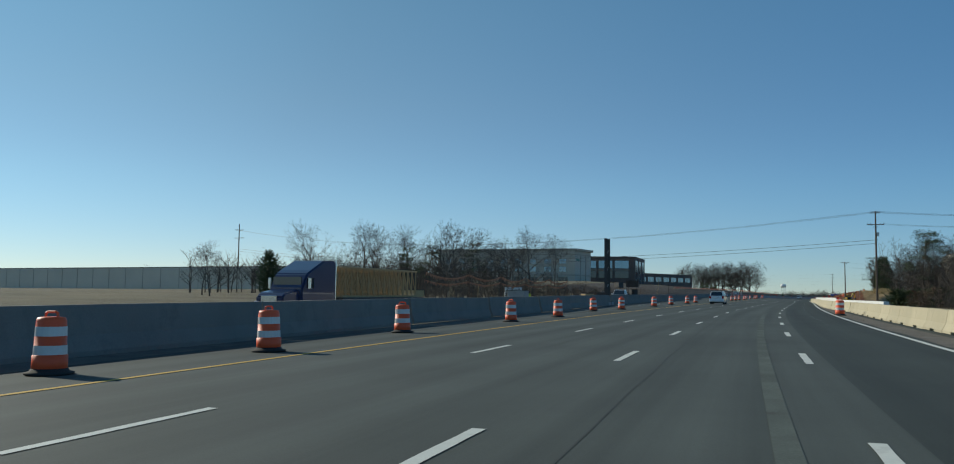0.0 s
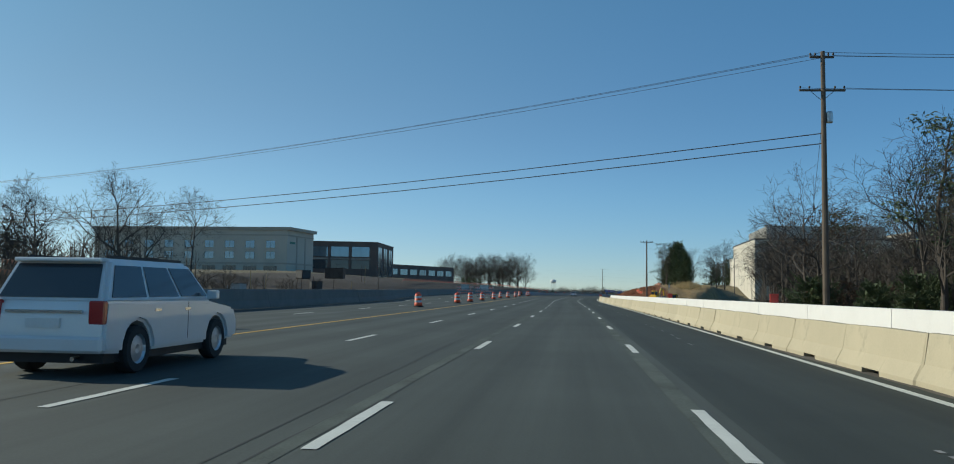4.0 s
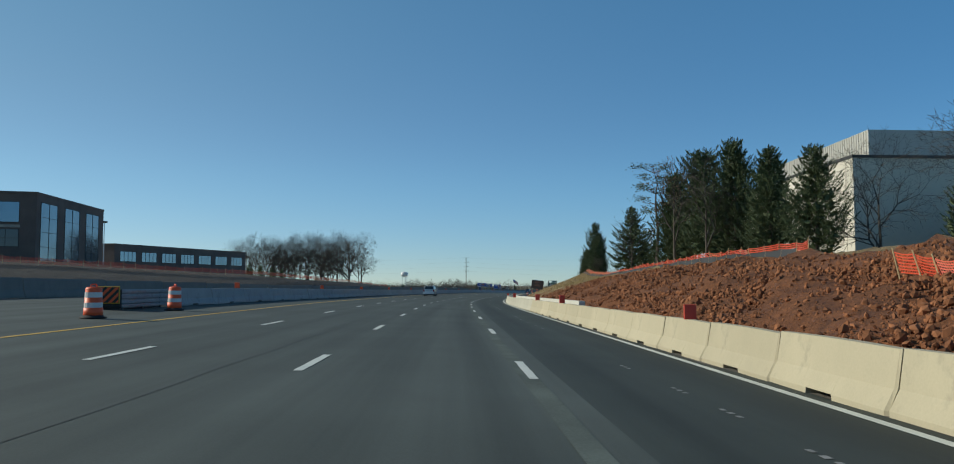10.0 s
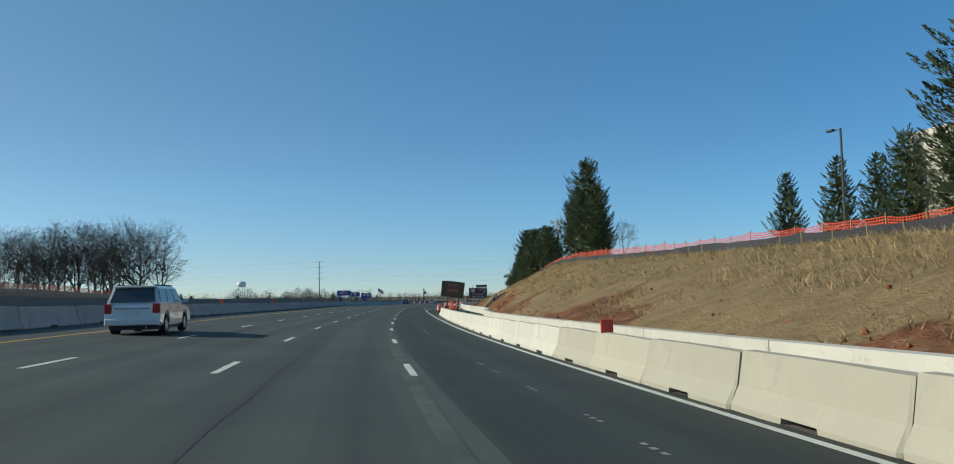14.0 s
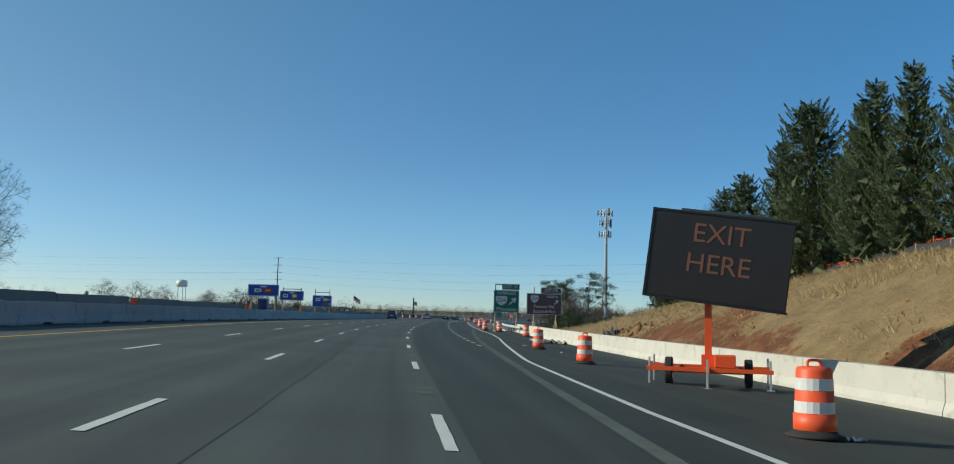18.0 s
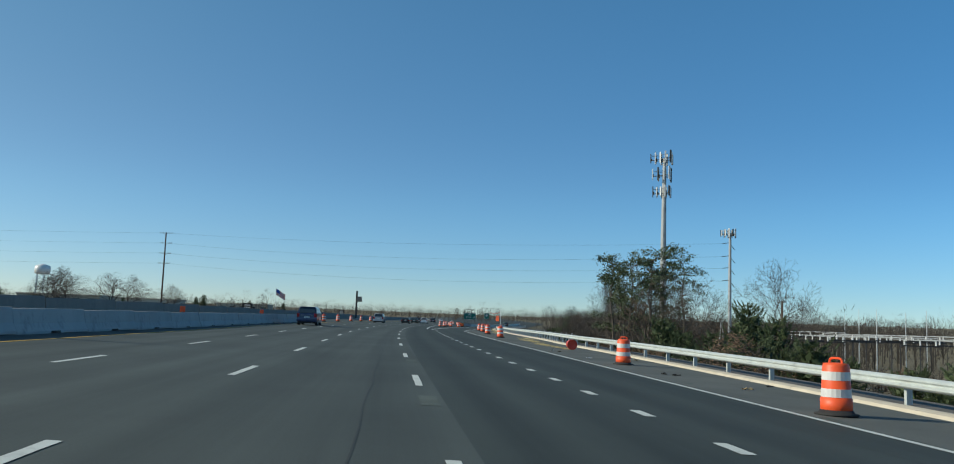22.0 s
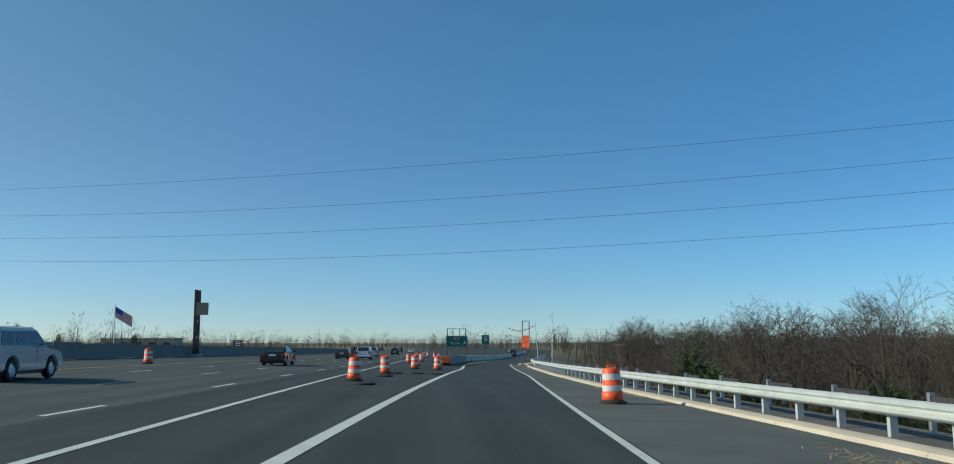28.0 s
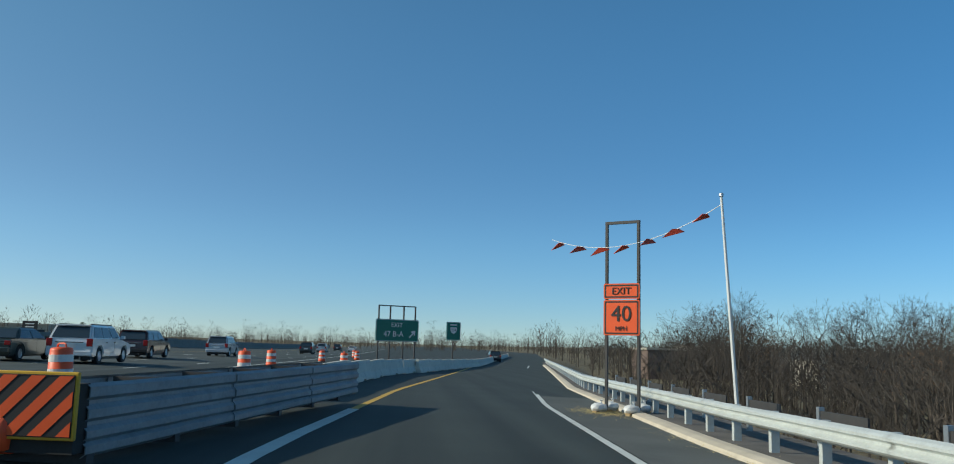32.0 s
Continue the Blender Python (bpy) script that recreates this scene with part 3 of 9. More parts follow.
_gs = np.r_[np.arange(-700, -100, 60), np.arange(-100, 230, 6), np.arange(230, 610, 2.0), np.arange(610, 1000, 6), np.arange(1000, 1600, 40), np.arange(1600, 4800, 200)]
_gl = np.r_[-3200, -1800, -900, -500, -300, np.arange(-220, -36, 8), np.arange(-36, -20, 2), -18, -10, 0, 4.0, np.arange(5.4, 30, 0.9), np.arange(30, 70, 4), np.arange(70, 230, 10), 300, 500, 900, 1800, 3200]
GS, GL = np.meshgrid(_gs, _gl, indexing="ij")
GX, GY = plan(GS, GL)
GZ = ground_z(GS, GL)
slope = bank_top(GS) * (GL > bank_foot(GS)) * (GL < 30)
lumps = np.array([noise.fractal(Vector((x * 0.35, y * 0.35, 0)), 1.0, 2.0, 4) if q > 0.05 else 0.0 for x, y, q in zip(GX.ravel(), GY.ravel(), slope.ravel())]).reshape(GX.shape)
rough_s = np.interp(GS, [240, 270, 345, 375, 605], [0.6, 0.8, 0.7, 0.22, 0.16])
GZ = GZ + lumps * rough_s * np.clip((GL - bank_foot(GS)) / 1.5, 0, 1) * np.clip(slope / 2, 0, 1)
nl = len(_gl)
gf = [(i * nl + k, i * nl + k + 1, i * nl + nl + k + 1, i * nl + nl + k) for i in range(len(_gs) - 1) for k in range(nl - 1)]
me = mesh_of("ground", np.stack([GX, GY, GZ], -1).reshape(-1, 3), gf, SOIL, smooth=True)


def soft(x, a, b):
    t = np.clip((x - a) / (b - a), 0, 1)
    return t * t * (3 - 2 * t)


toe = bank_foot(GS) + 3.4 + 2.2 * np.sin(GS * 0.23) + 1.2 * np.sin(GS * 0.71)
in_bank = soft(GL, 4, 6) * (1 - soft(GL, 26, 34))
clay_w = np.maximum(soft(GS, 246, 256) * (1 - soft(GS, 362, 382)) * (1 - soft(GL, 16, 20)), soft(GS, 365, 375) * (1 - soft(GS, 535, 565)) * 0.58 * (1 - soft(GL - toe, -1.2, 1.2))) * in_bank
grass_w = soft(GS, 236, 246) * (1 - soft(GS, 595, 620)) * in_bank
# dark soil of the left berm, the shade of its road-facing slope coloured in
dark_w = soft(-GL + edge_l(GS), 2, 4) * (1 - soft(-GL + edge_l(GS), 36, 50)) * soft(GS, 233, 246) * (1 - soft(GS, 540, 600))
for nm_, w_ in (("clay", clay_w), ("grass", grass_w), ("shaded_soil", dark_w)):
    at_ = me.attributes.new(nm_, 'FLOAT', 'POINT')
    at_.data.foreach_set("value", w_.ravel().astype(np.float32))
tagged(piece("ground", me), "brown winter ground with red clay cut and dry grass bank", "ground", kind="structure")


def on_ground(s, lat, up=0.0, turn=0.0):
    x, y = plan(s, lat)
    return pose(float(x), float(y), float(ground_z(s, lat)) + up, 0, 0, yaw_at(s) + turn)


# ---- road surface ----
road_s = span(-160, 1600, 5)
strip("road", road_s, lambda s: edge_l(s) + 0.0, 0.25, 0.0, ASPHALT, label="worn grey asphalt of a wide highway", category="road", steps=6)
strip("road_right_lane", road_s, 0.25, lambda s: np.minimum(edge_r(s), 60), 0.0, ASPHALT_NEW, label="darker fresh asphalt of the outer lane and exit", category="road", steps=3)
strip("shoulder_grit", span(-160, 300, 5), lambda s: edge_l(s) + 0.05, lambda s: edge_l(s) + 1.3 + 0.5 * np.sin(s * 0.2), 0.006, GRIT, label="dusty grit along the median barrier", category="road shoulder")
# ---- road markings ----
rail_lat = ramp_of((570, 10.9), (590, 10.8), (604, 11.4), (620, 12.0), (645, 12.75), (663, 13.8), (695, 14.3), (730, 15.1), (750, 15.25), (770, 15.95), (790, 17.2), (805, 18.0), (830, 20.4), (880, 27.9), (930, 35.2))
edge_line = ramp_of((-160, 3.2), (300, 3.35), (440, 3.9), (500, 3.65), (515, 4.0), (530, 5.2), (545, 6.4), (558, 6.95), (600, 7.0), (650, 7.2), (693, 7.25), (703, 7.9), (723, 9.75), (744, 11.4), (766, 13.1), (790, 14.4), (815, 16.0), (850, 20), (900, 28), (960, 37), (1100, 60))
ramp_line = ramp_of((690, 3.0), (702, 3.75), (723, 5.15), (743, 6.45), (764, 7.9), (783, 9.36), (802, 10.1), (820, 11.5), (875, 18.2), (895, 20.5), (960, 29.5), (1100, 52))
phase = ramp_of((-100, 6.5), (7, 6.5), (18, 6), (40, 3.6), (65, 3.3), (95, 2.8), (190, 4.0), (230, 4.6), (270, 5.0), (300, 6.0), (350, 6.6), (447, 8.5), (500, 8.9), (545, 9.2), (557, 8.3), (585, 6.7), (605, 5.8), (625, 4.0), (655, 2.6), (735, -1.1), (1200, -1.1))


def dash_mesh(length, width):
    n = 6
    rnd = random.Random(int(length * 100 + width * 1000))
    v, f = [], []
    for i in range(n + 1):
        y = -length / 2 + length * i / n
        for x in (-width / 2, width / 2):
            v.append((x + rnd.uniform(-0.006, 0.006), y + (rnd.uniform(-0.02, 0.02) if i in (0, n) else 0), 0.008))
    for i in range(n):
        f.append((2 * i, 2 * i + 1, 2 * i + 3, 2 * i + 2))
    return mesh_of("dash", v, f, PAINT_W)


DASH = dash_mesh(3.05, 0.15)
DOT = dash_mesh(0.92, 0.20)


lane_drift = ramp_of((40, -0.12), (64, -0.14), (95, 0), (225, 0), (285, -0.15), (335, -0.25), (361, -0.19), (382, -0.1), (425, 0.12), (447, 0.22), (460, 0.08), (472, 0.04), (486, 0.03), (520, -0.03), (600, -0.05), (640, -0.24), (662, -0.22), (700, -0.1), (730, 0))


def dashes(label, lat, s0, s1, me, period, ph=None):
    line = thing("lane_line", Matrix(), label, "road marking", "dashed lane lines", "structure")
    for k in range(int(s0 / period) - 2, int(s1 / period) + 2):
        s = k * period
        s += float(ph(s)) if ph else 0.0
        if not s0 < s < s1:
            continue
        l = (lat(s) if callable(lat) else lat) + (float(lane_drift(s)) if period > 5 else 0.0)
        p, q = rp(s - 1.5, l), rp(s + 1.5, l)
        d = q - p
        m = Matrix.Translation((p + q) / 2) @ Euler((math.atan2(d.z, math.hypot(d.x, d.y)), math.atan(float(bank(s))), math.atan2(-d.x, d.y)), 'XYZ').to_matrix().to_4x4()
        piece("dash", me, line, m)


dashes("worn white dashes between the middle lanes", -3.66, -60, 1150, DASH, 12.19, phase)
dashes("worn white dashes beside the lane by the median", -7.22, -60, 1150, DASH, 12.19, lambda s: phase(s) + np.interp(s, [5, 14, 100, 200, 250, 290], [0.6, 1.6, 1.7, 2.0, 1.2, 0.6]))
dashes("white dashes beside the outer lane", lambda s: float(np.interp(s, [100, 160, 198, 240, 300], [0, -0.06, -0.14, -0.08, 0])), -60, 1150, DASH, 12.19, lambda s: phase(s) + np.interp(s, [100, 200, 290, 350], [0.2, -0.8, -0.2, 0.0]))
dashes("short white dots where the exit lane leaves", 3.55, 527, 688, DOT, 3.72)
dashes("old lane dashes on the closed lanes", lambda s: -15.6 - 0.5 * math.sin(s / 40), 70, 290, DASH, 12.19)
dashes("old lane dashes on the closed far lane", lambda s: -19.4, 175, 300, DASH, 12.19)
strip("edge_line_yellow", span(-160, 1200, 4), -11.05, -10.90, 0.008, PAINT_Y, label="yellow edge line beside the median", category="road marking")
strip("edge_line_white", span(-160, 900, 2), lambda s: edge_line(s) - 0.08, lambda s: edge_line(s) + 0.08, 0.008, PAINT_W, label="white edge line along the right shoulder", category="road marking")
strip("gore_line_left", span(693, 1150, 4), 2.36, 2.54, 0.008, PAINT_W, label="broad white line on the main-road side of the exit gore", category="road marking")
strip("gore_line_right", span(690, 809.5, 3), lambda s: ramp_line(s) - 0.13, lambda s: ramp_line(s) + 0.13, 0.008, PAINT_W, label="broad white line right of the exit gore", category="road marking")
strip("ramp_line_yellow", span(809.5, 1000, 3), lambda s: ramp_line(s) - 0.09, lambda s: ramp_line(s) + 0.09, 0.008, PAINT_Y, label="yellow line along the exit ramp", category="road marking")
# ground-off old lines, seams and crack fillings
strip("ground_off_line", span(58, 470, 4), lambda s: -0.22 + lane_drift(s), lambda s: 0.05 + lane_drift(s) + 0.02 * np.sin(s * 1.3), 0.004, ASPHALT_SEAM, label="pale ground-off strip beside the lane line", category="road marking")
strip("ground_off_line", span(455, 610, 3), lambda s: 0.35 + (s - 455) * 0.047, lambda s: 0.62 + (s - 455) * 0.047, 0.004, ASPHALT_SEAM, label="pale ground-off strip drifting to the exit lane", category="road marking")
strip("ground_off_line", span(-60, 62, 3), lambda s: -0.98 - 0.004 * s, lambda s: -0.74 - 0.004 * s, 0.004, ASPHALT_SEAM, label="pale milled strip in the lane", category="road marking")
strip("ground_off_line", span(55, 200, 4), -3.98, -3.78, 0.004, ASPHALT_SEAM, label="pale ground-off strip beside the dashes", category="road marking")
for a, b, l0, l1 in ((0, 130, -2.6, -4.6), (150, 330, -5.4, -4.9), (340, 515, -2.7, -2.3), (535, 640, -1.25, -0.9), (20, 120, -6.2, -8.2), (480, 640, 5.2, 5.9), (55, 200, -4.0, -4.0), (55, 200, -3.79, -3.79), (560, 760, 8.7, 10.9), (700, 800, 7.0, 11.6)):
    strip("crack_seam", span(a, b, 2), (lambda a, b, l0, l1: lambda s: l0 + (l1 - l0) * (s - a) / (b - a) + 0.02 * np.sin(s * 0.9) + 0.012 * np.sin(s * 2.3))(a, b, l0, l1), (lambda a, b, l0, l1: lambda s: l0 + (l1 - l0) * (s - a) / (b - a) + 0.028 + 0.02 * np.sin(s * 0.9) + 0.012 * np.sin(s * 2.3))(a, b, l0, l1), 0.003, SEALANT, label="dark sealed seam in the asphalt", category="road seam")
FADED = mesh_of("dash", [v.co for v in dash_mesh(0.8, 0.07).vertices], [(0, 1, 3, 2), (4, 5, 7, 6), (8, 9, 11, 10)], PAINT_FADED)
old = thing("old_lane_line", Matrix(), "faint leftover dashes in the outer lane", "road marking", "", "structure")
for k in range(150):
    s = 40 + k * 2.9 + 0.6 * math.sin(k * 1.7)
    if math.sin(k * 0.63) > -0.2:
        piece("dash", FADED, old, stand(s, 1.75 + 0.05 * math.sin(k), 0.0, 2))
for k in range(16):
    s = 452 + k * 12.19
    strip("lane_patch", span(s, s + 1.6, 0.8), -0.16, 0.16, 0.005, ASPHALT_SEAM, label="pale scraped patch between dashes", category="road patch")
strip("exit_shoulder", span(584, 880, 4), lambda s: edge_line(s) + 0.12, lambda s: rail_lat(s) - 0.93, 0.004, ASPHALT_OLD, label="older grey asphalt of the exit shoulder", category="road shoulder")
strip("shoulder_grit", span(-160, 468, 4), lambda s: edge_line(s) + 0.3 + 0.08 * np.sin(s), lambda s: edge_line(s) + 1.3, 0.005, GRIT, label="dusty grit along the foot of the roadside barrier", category="road shoulder")

# ---- concrete barriers ----
JERSEY = [(-0.30, 0.0), (-0.30, 0.08), (-0.17, 0.33), (-0.085, 0.81), (0.085, 0.81), (0.17, 0.33), (0.30, 0.08), (0.30, 0.0)]


def jersey_mesh(length, material, height=0.81, slots=True, seed=0):
    """One precast length with chamfered ends, a drainage slot and chipped corners."""
    rnd = random.Random(seed)
    k = height / 0.81
    bm = bmesh.new()
    ys = [-length / 2, -length / 2 + 0.045, -0.42, -0.40, 0.40, 0.42, length / 2 - 0.045, length / 2]
    rows = []
    for i, y in enumerate(ys):
        inset = 0.045 if i in (0, 7) else 0.0
        foot = 0.085 if slots and 2 < i < 5 else 0.0
        row = []
        for j, (x, z) in enumerate(JERSEY):
            zz = z * k
            if j in (0, 7) and foot:
                zz = foot
            if j in (1, 6) and foot:
                zz = max(zz, foot + 0.01)
            chip = rnd.uniform(-0.02, 0.0) if i in (0, 1, 6, 7) and j in (3, 4) else 0
            row.append(bm.verts.new((x * (1 - inset / 0.3), y, zz + chip)))
        rows.append(row)
    for a, b in zip(rows, rows[1:]):
        for j in range(8):
            bm.faces.new((a[j], a[(j + 1) % 8], b[(j + 1) % 8], b[j]))
    bm.faces.new(rows[0][::-1])
    bm.faces.new(rows[-1])
    bmesh.ops.recalc_face_normals(bm, faces=bm.faces[:])
    me = bpy.data.meshes.new("barrier_section")
    bm.to_mesh(me)
    bm.free()
    me.materials.append(material)
    return me


def barrier_run(label, s0, s1, lat, meshes, length, category="barrier", jitter=0.012, group="", gap=0.045):
    wall = thing("concrete_barrier", Matrix(), label, category, group, "structure")
    rnd = random.Random(int(s0 * 7 + s1))
    s = s0
    while s + length * 0.5 < s1:
        l = float(lat(s + length / 2)) if callable(lat) else lat
        la = float(lat(s + length)) - float(lat(s)) if callable(lat) else 0.0
        m = stand(s + length / 2, l + rnd.uniform(-jitter, jitter), 0.0, -math.degrees(math.atan2(la, length)) + rnd.uniform(-0.25, 0.25))
        m = m @ pose(0, 0, rnd.uniform(0, 0.008), rnd.uniform(-0.2, 0.2))
        piece("barrier_section", rnd.choice(meshes), wall, m)
        s += length + gap
    return wall


tan_b = [jersey_mesh(3.66, CONC_TAN, seed=k) for k in range(3)]
buff_b = [jersey_mesh(3.66, CONC_BUFF, 0.81, seed=31), jersey_mesh(3.66, CONC_BUFF, 0.81, seed=32)]
pale_b = [jersey_mesh(3.66, CONC_PALE, seed=k) for k in range(3)]
grey_b = [jersey_mesh(6.0, CONC_GREY, 0.86, seed=k) for k in range(3)]
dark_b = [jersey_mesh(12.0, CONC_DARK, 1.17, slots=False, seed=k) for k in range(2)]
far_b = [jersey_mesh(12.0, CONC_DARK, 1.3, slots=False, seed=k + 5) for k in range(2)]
right_lat = ramp_of((-160, 5.0), (60, 5.3), (72, 5.3), (80, 4.85), (90, 4.4), (106, 4.12), (125, 3.98), (200, 3.75), (300, 4.0), (360, 4.0), (440, 4.75), (475, 4.95))
barrier_run("tan precast concrete barrier along the outer shoulder", -60, 328, right_lat, tan_b * 8 + buff_b, 3.66)
barrier_run("buff precast concrete barrier along the outer shoulder", 328.2, 402, right_lat, buff_b, 3.66)
barrier_run("pale scuffed concrete barrier along the outer shoulder", 402.4, 474, right_lat, pale_b, 3.66)
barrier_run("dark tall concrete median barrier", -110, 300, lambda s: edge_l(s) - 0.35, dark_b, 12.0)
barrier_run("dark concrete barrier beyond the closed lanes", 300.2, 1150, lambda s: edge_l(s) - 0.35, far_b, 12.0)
median2 = ramp_of((305, -15.2), (325, -14.6), (345, -14.0), (460, -14.4), (520, -14.1), (590, -13.1), (640, -12.5), (700, -12.4))
barrier_run("grey stained concrete barrier along the median", 311, 690, median2, grey_b, 6.0)
right2 = ramp_of((801, 7.95), (812, 8.6), (836, 10.5), (860, 14.6), (888, 19.8), (940, 27.5), (1000, 37))
barrier_run("pale concrete barrier beside the exit ramp", 811.5, 845, lambda s: float(right2(s)), [jersey_mesh(6.0, CONC_PALE, 0.86, seed=9)], 6.0)
barrier_run("pale concrete barrier curving with the ramp", 845.5, 1000, lambda s: float(right2(s)) + 0.35, [jersey_mesh(6.0, CONC_PALE, 0.86, seed=12)], 6.0)


def parapet(label, s0, s1, lat, material, height, top=0.36):
    """A cast wall with a capping, split at its joints."""
    wall = thing("parapet_wall", Matrix(), label, "retaining wall", "", "structure")
    prof = [(-0.24, -0.3), (-0.24, 0.10), (-0.17, 0.30), (-top / 2 + 0.02, height), (top / 2 - 0.02, height), (0.22, 0.10), (0.22, -0.3)]
    s = s0
    while s < s1 - 1:
        e = min(s + 6.1, s1)
        piece("wall_panel", follow("wall_panel", prof, span(s + 0.012, e - 0.012, 2.0), lat, material), wall)
        s = e
    return wall


parapet("new white-coated low parapet behind the roadside barrier", 60, 104, lambda s: right_lat(s) + 1.1, CONC_WHITE, 0.93)
parapet("new white-coated parapet behind the roadside barrier", 104.1, 236, lambda s: right_lat(s) + 1.25, CONC_WHITE, 1.12)
wall_lat = ramp_of((312, 5.5), (400, 5.7), (430, 6.3), (450, 7.8), (475, 10.3), (490, 10.95), (580, 11.15))
parapet("new pale parapet wall at the foot of the grassy bank", 316, 368, lambda s: wall_lat(s) - 0.05, CONC_PALE, 0.93)
parapet("low pale parapet wall below the grassy bank", 368.5, 579, wall_lat, CONC_PALE, 0.90)

# ---- guardrail on the embankment ----
guard = thing("guardrail", Matrix(), "galvanised steel W-beam guardrail on square posts", "guardrail", "", "structure")
WBEAM = [(0.0, 0.44), (-0.055, 0.47), (-0.085, 0.50), (-0.085, 0.535), (-0.02, 0.575), (-0.02, 0.605), (-0.085, 0.645), (-0.085, 0.68), (-0.055, 0.71), (0.0, 0.74), (0.006, 0.74), (-0.05, 0.705), (-0.078, 0.675), (-0.078, 0.65), (-0.012, 0.61), (-0.012, 0.57), (-0.078, 0.53), (-0.078, 0.505), (-0.05, 0.475), (0.006, 0.44)]
s = 571.0
while s < 925:
    piece("rail", follow("rail", WBEAM, span(s - 0.06, s + 7.68, 1.9), lambda q: rail_lat(q) - 0.17, GALV_RAIL), guard)
    s += 7.62
bm = bmesh.new()
box(bm, -0.075, -0.05, -1.0, 0.075, 0.05, 0.73, bevel=0.006)
POST = bpy.data.meshes.new("post")
bm.to_mesh(POST)
bm.free()
POST.materials.append(GALV_RAIL)
bm = bmesh.new()
box(bm, -0.17, -0.045, 0.46, -0.075, 0.045, 0.74, bevel=0.005)
BLOCK = bpy.data.meshes.new("spacer_block")
bm.to_mesh(BLOCK)
bm.free()
BLOCK.materials.append(GALV)
BACK = mesh_of("back_plate", *(lambda b: ([v.co for v in b.verts], [[v.index for v in f.verts] for f in b.faces]))((lambda b: (b.verts.index_update(), b)[1])(bx(0.0, -0.35, 0.80, 0.03, 0.35, 0.98))), RUST)
k = 0
s = 573.2
while s < 925:
    m = stand(s, float(rail_lat(s)))
    piece("post", POST, guard, m)
    piece("spacer_block", BLOCK, guard, m)
    k += 1
    s += 3.81 / 2 if s > 655 else 3.81
posts2 = thing("silt_fence", Matrix(), "low dark panels on posts beyond the guardrail", "fence", "", "structure")
bm = bmesh.new()
for s in np.arange(655, 830, 3.81):
    m = stand(s, float(rail_lat(s)) + 1.15)
    b = bx(-0.02, -0.75, 0.50, 0.02, 0.75, 0.74, bevel=0.004)
    bmesh.ops.transform(b, matrix=m, verts=b.verts[:])
    part("fence_panel", b, STEEL, posts2)
    b = bx(-0.04, 0.76, -0.9, 0.06, 0.86, 0.80)
    bmesh.ops.transform(b, matrix=m, verts=b.verts[:])
    part("fence_post", b, GALV, posts2)
bm.free()
kerb = thing("kerb", Matrix(), "buff concrete kerb in front of the guardrail", "kerb", "", "structure")
s = 581.0
while s < 905:
    piece("kerb_stone", follow("kerb_stone", [(-0.92, 0.0), (-0.86, 0.10), (-0.70, 0.13), (-0.52, 0.13), (-0.52, -0.1), (-0.92, -0.1)], span(s, s + 2.99, 1.5), rail_lat, CURB), kerb)
    s += 3.0
strip("embankment_edge", span(582, 930, 4), lambda s: rail_lat(s) - 0.53, lambda s: rail_lat(s) + 1.6, 0.06, GRIT, label="straw-strewn verge under the guardrail", category="verge")


def straw_patch(s, lat, n, spread_s, spread_l, seed):
    rnd = random.Random(seed)
    v, f = [], []
    for _ in range(n):
        a, b = rnd.gauss(0, 1), rnd.gauss(0, 1)
        p = rp(s + a * spread_s, lat + b * spread_l, 0.012 + rnd.random() * 0.03)
        t = rnd.random() * math.pi
        d = Vector((math.cos(t), math.sin(t), rnd.uniform(-0.15, 0.25))) * rnd.uniform(0.06, 0.16)
        w = Vector((-d.y, d.x, 0)).normalized() * 0.006
        i = len(v)
        v += [p - d - w, p - d + w, p + d + w, p + d - w]
        f.append((i, i + 1, i + 2, i + 3))
    tagged(piece("straw", mesh_of("straw", v, f, STRAW)), "loose yellow straw on the shoulder", "straw", "straw on the shoulder", "stuff")


for k, (s, l, n, a, b) in enumerate([(652, 10.4, 1500, 2.2, 0.25), (642, 9.7, 1300, 1.6, 0.22), (636, 9.8, 700, 1.2, 0.2), (661, 11.4, 900, 2.5, 0.3), (712, 13.2, 1300, 2.0, 0.3), (703, 12.6, 1100, 2.4, 0.25), (722, 13.0, 600, 1.5, 0.3), (745, 14.4, 1500, 4.0, 0.25), (760, 15.0, 900, 3.0, 0.2), (780, 16.0, 900, 3.0, 0.25), (813, 17.2, 700, 0.8, 0.4), (800, 17.3, 800, 3.0, 0.25), (693, 11.6, 700, 2.0, 0.3)]):
    straw_patch(s, l, n, a, b, k)

# ---- traffic drums ----


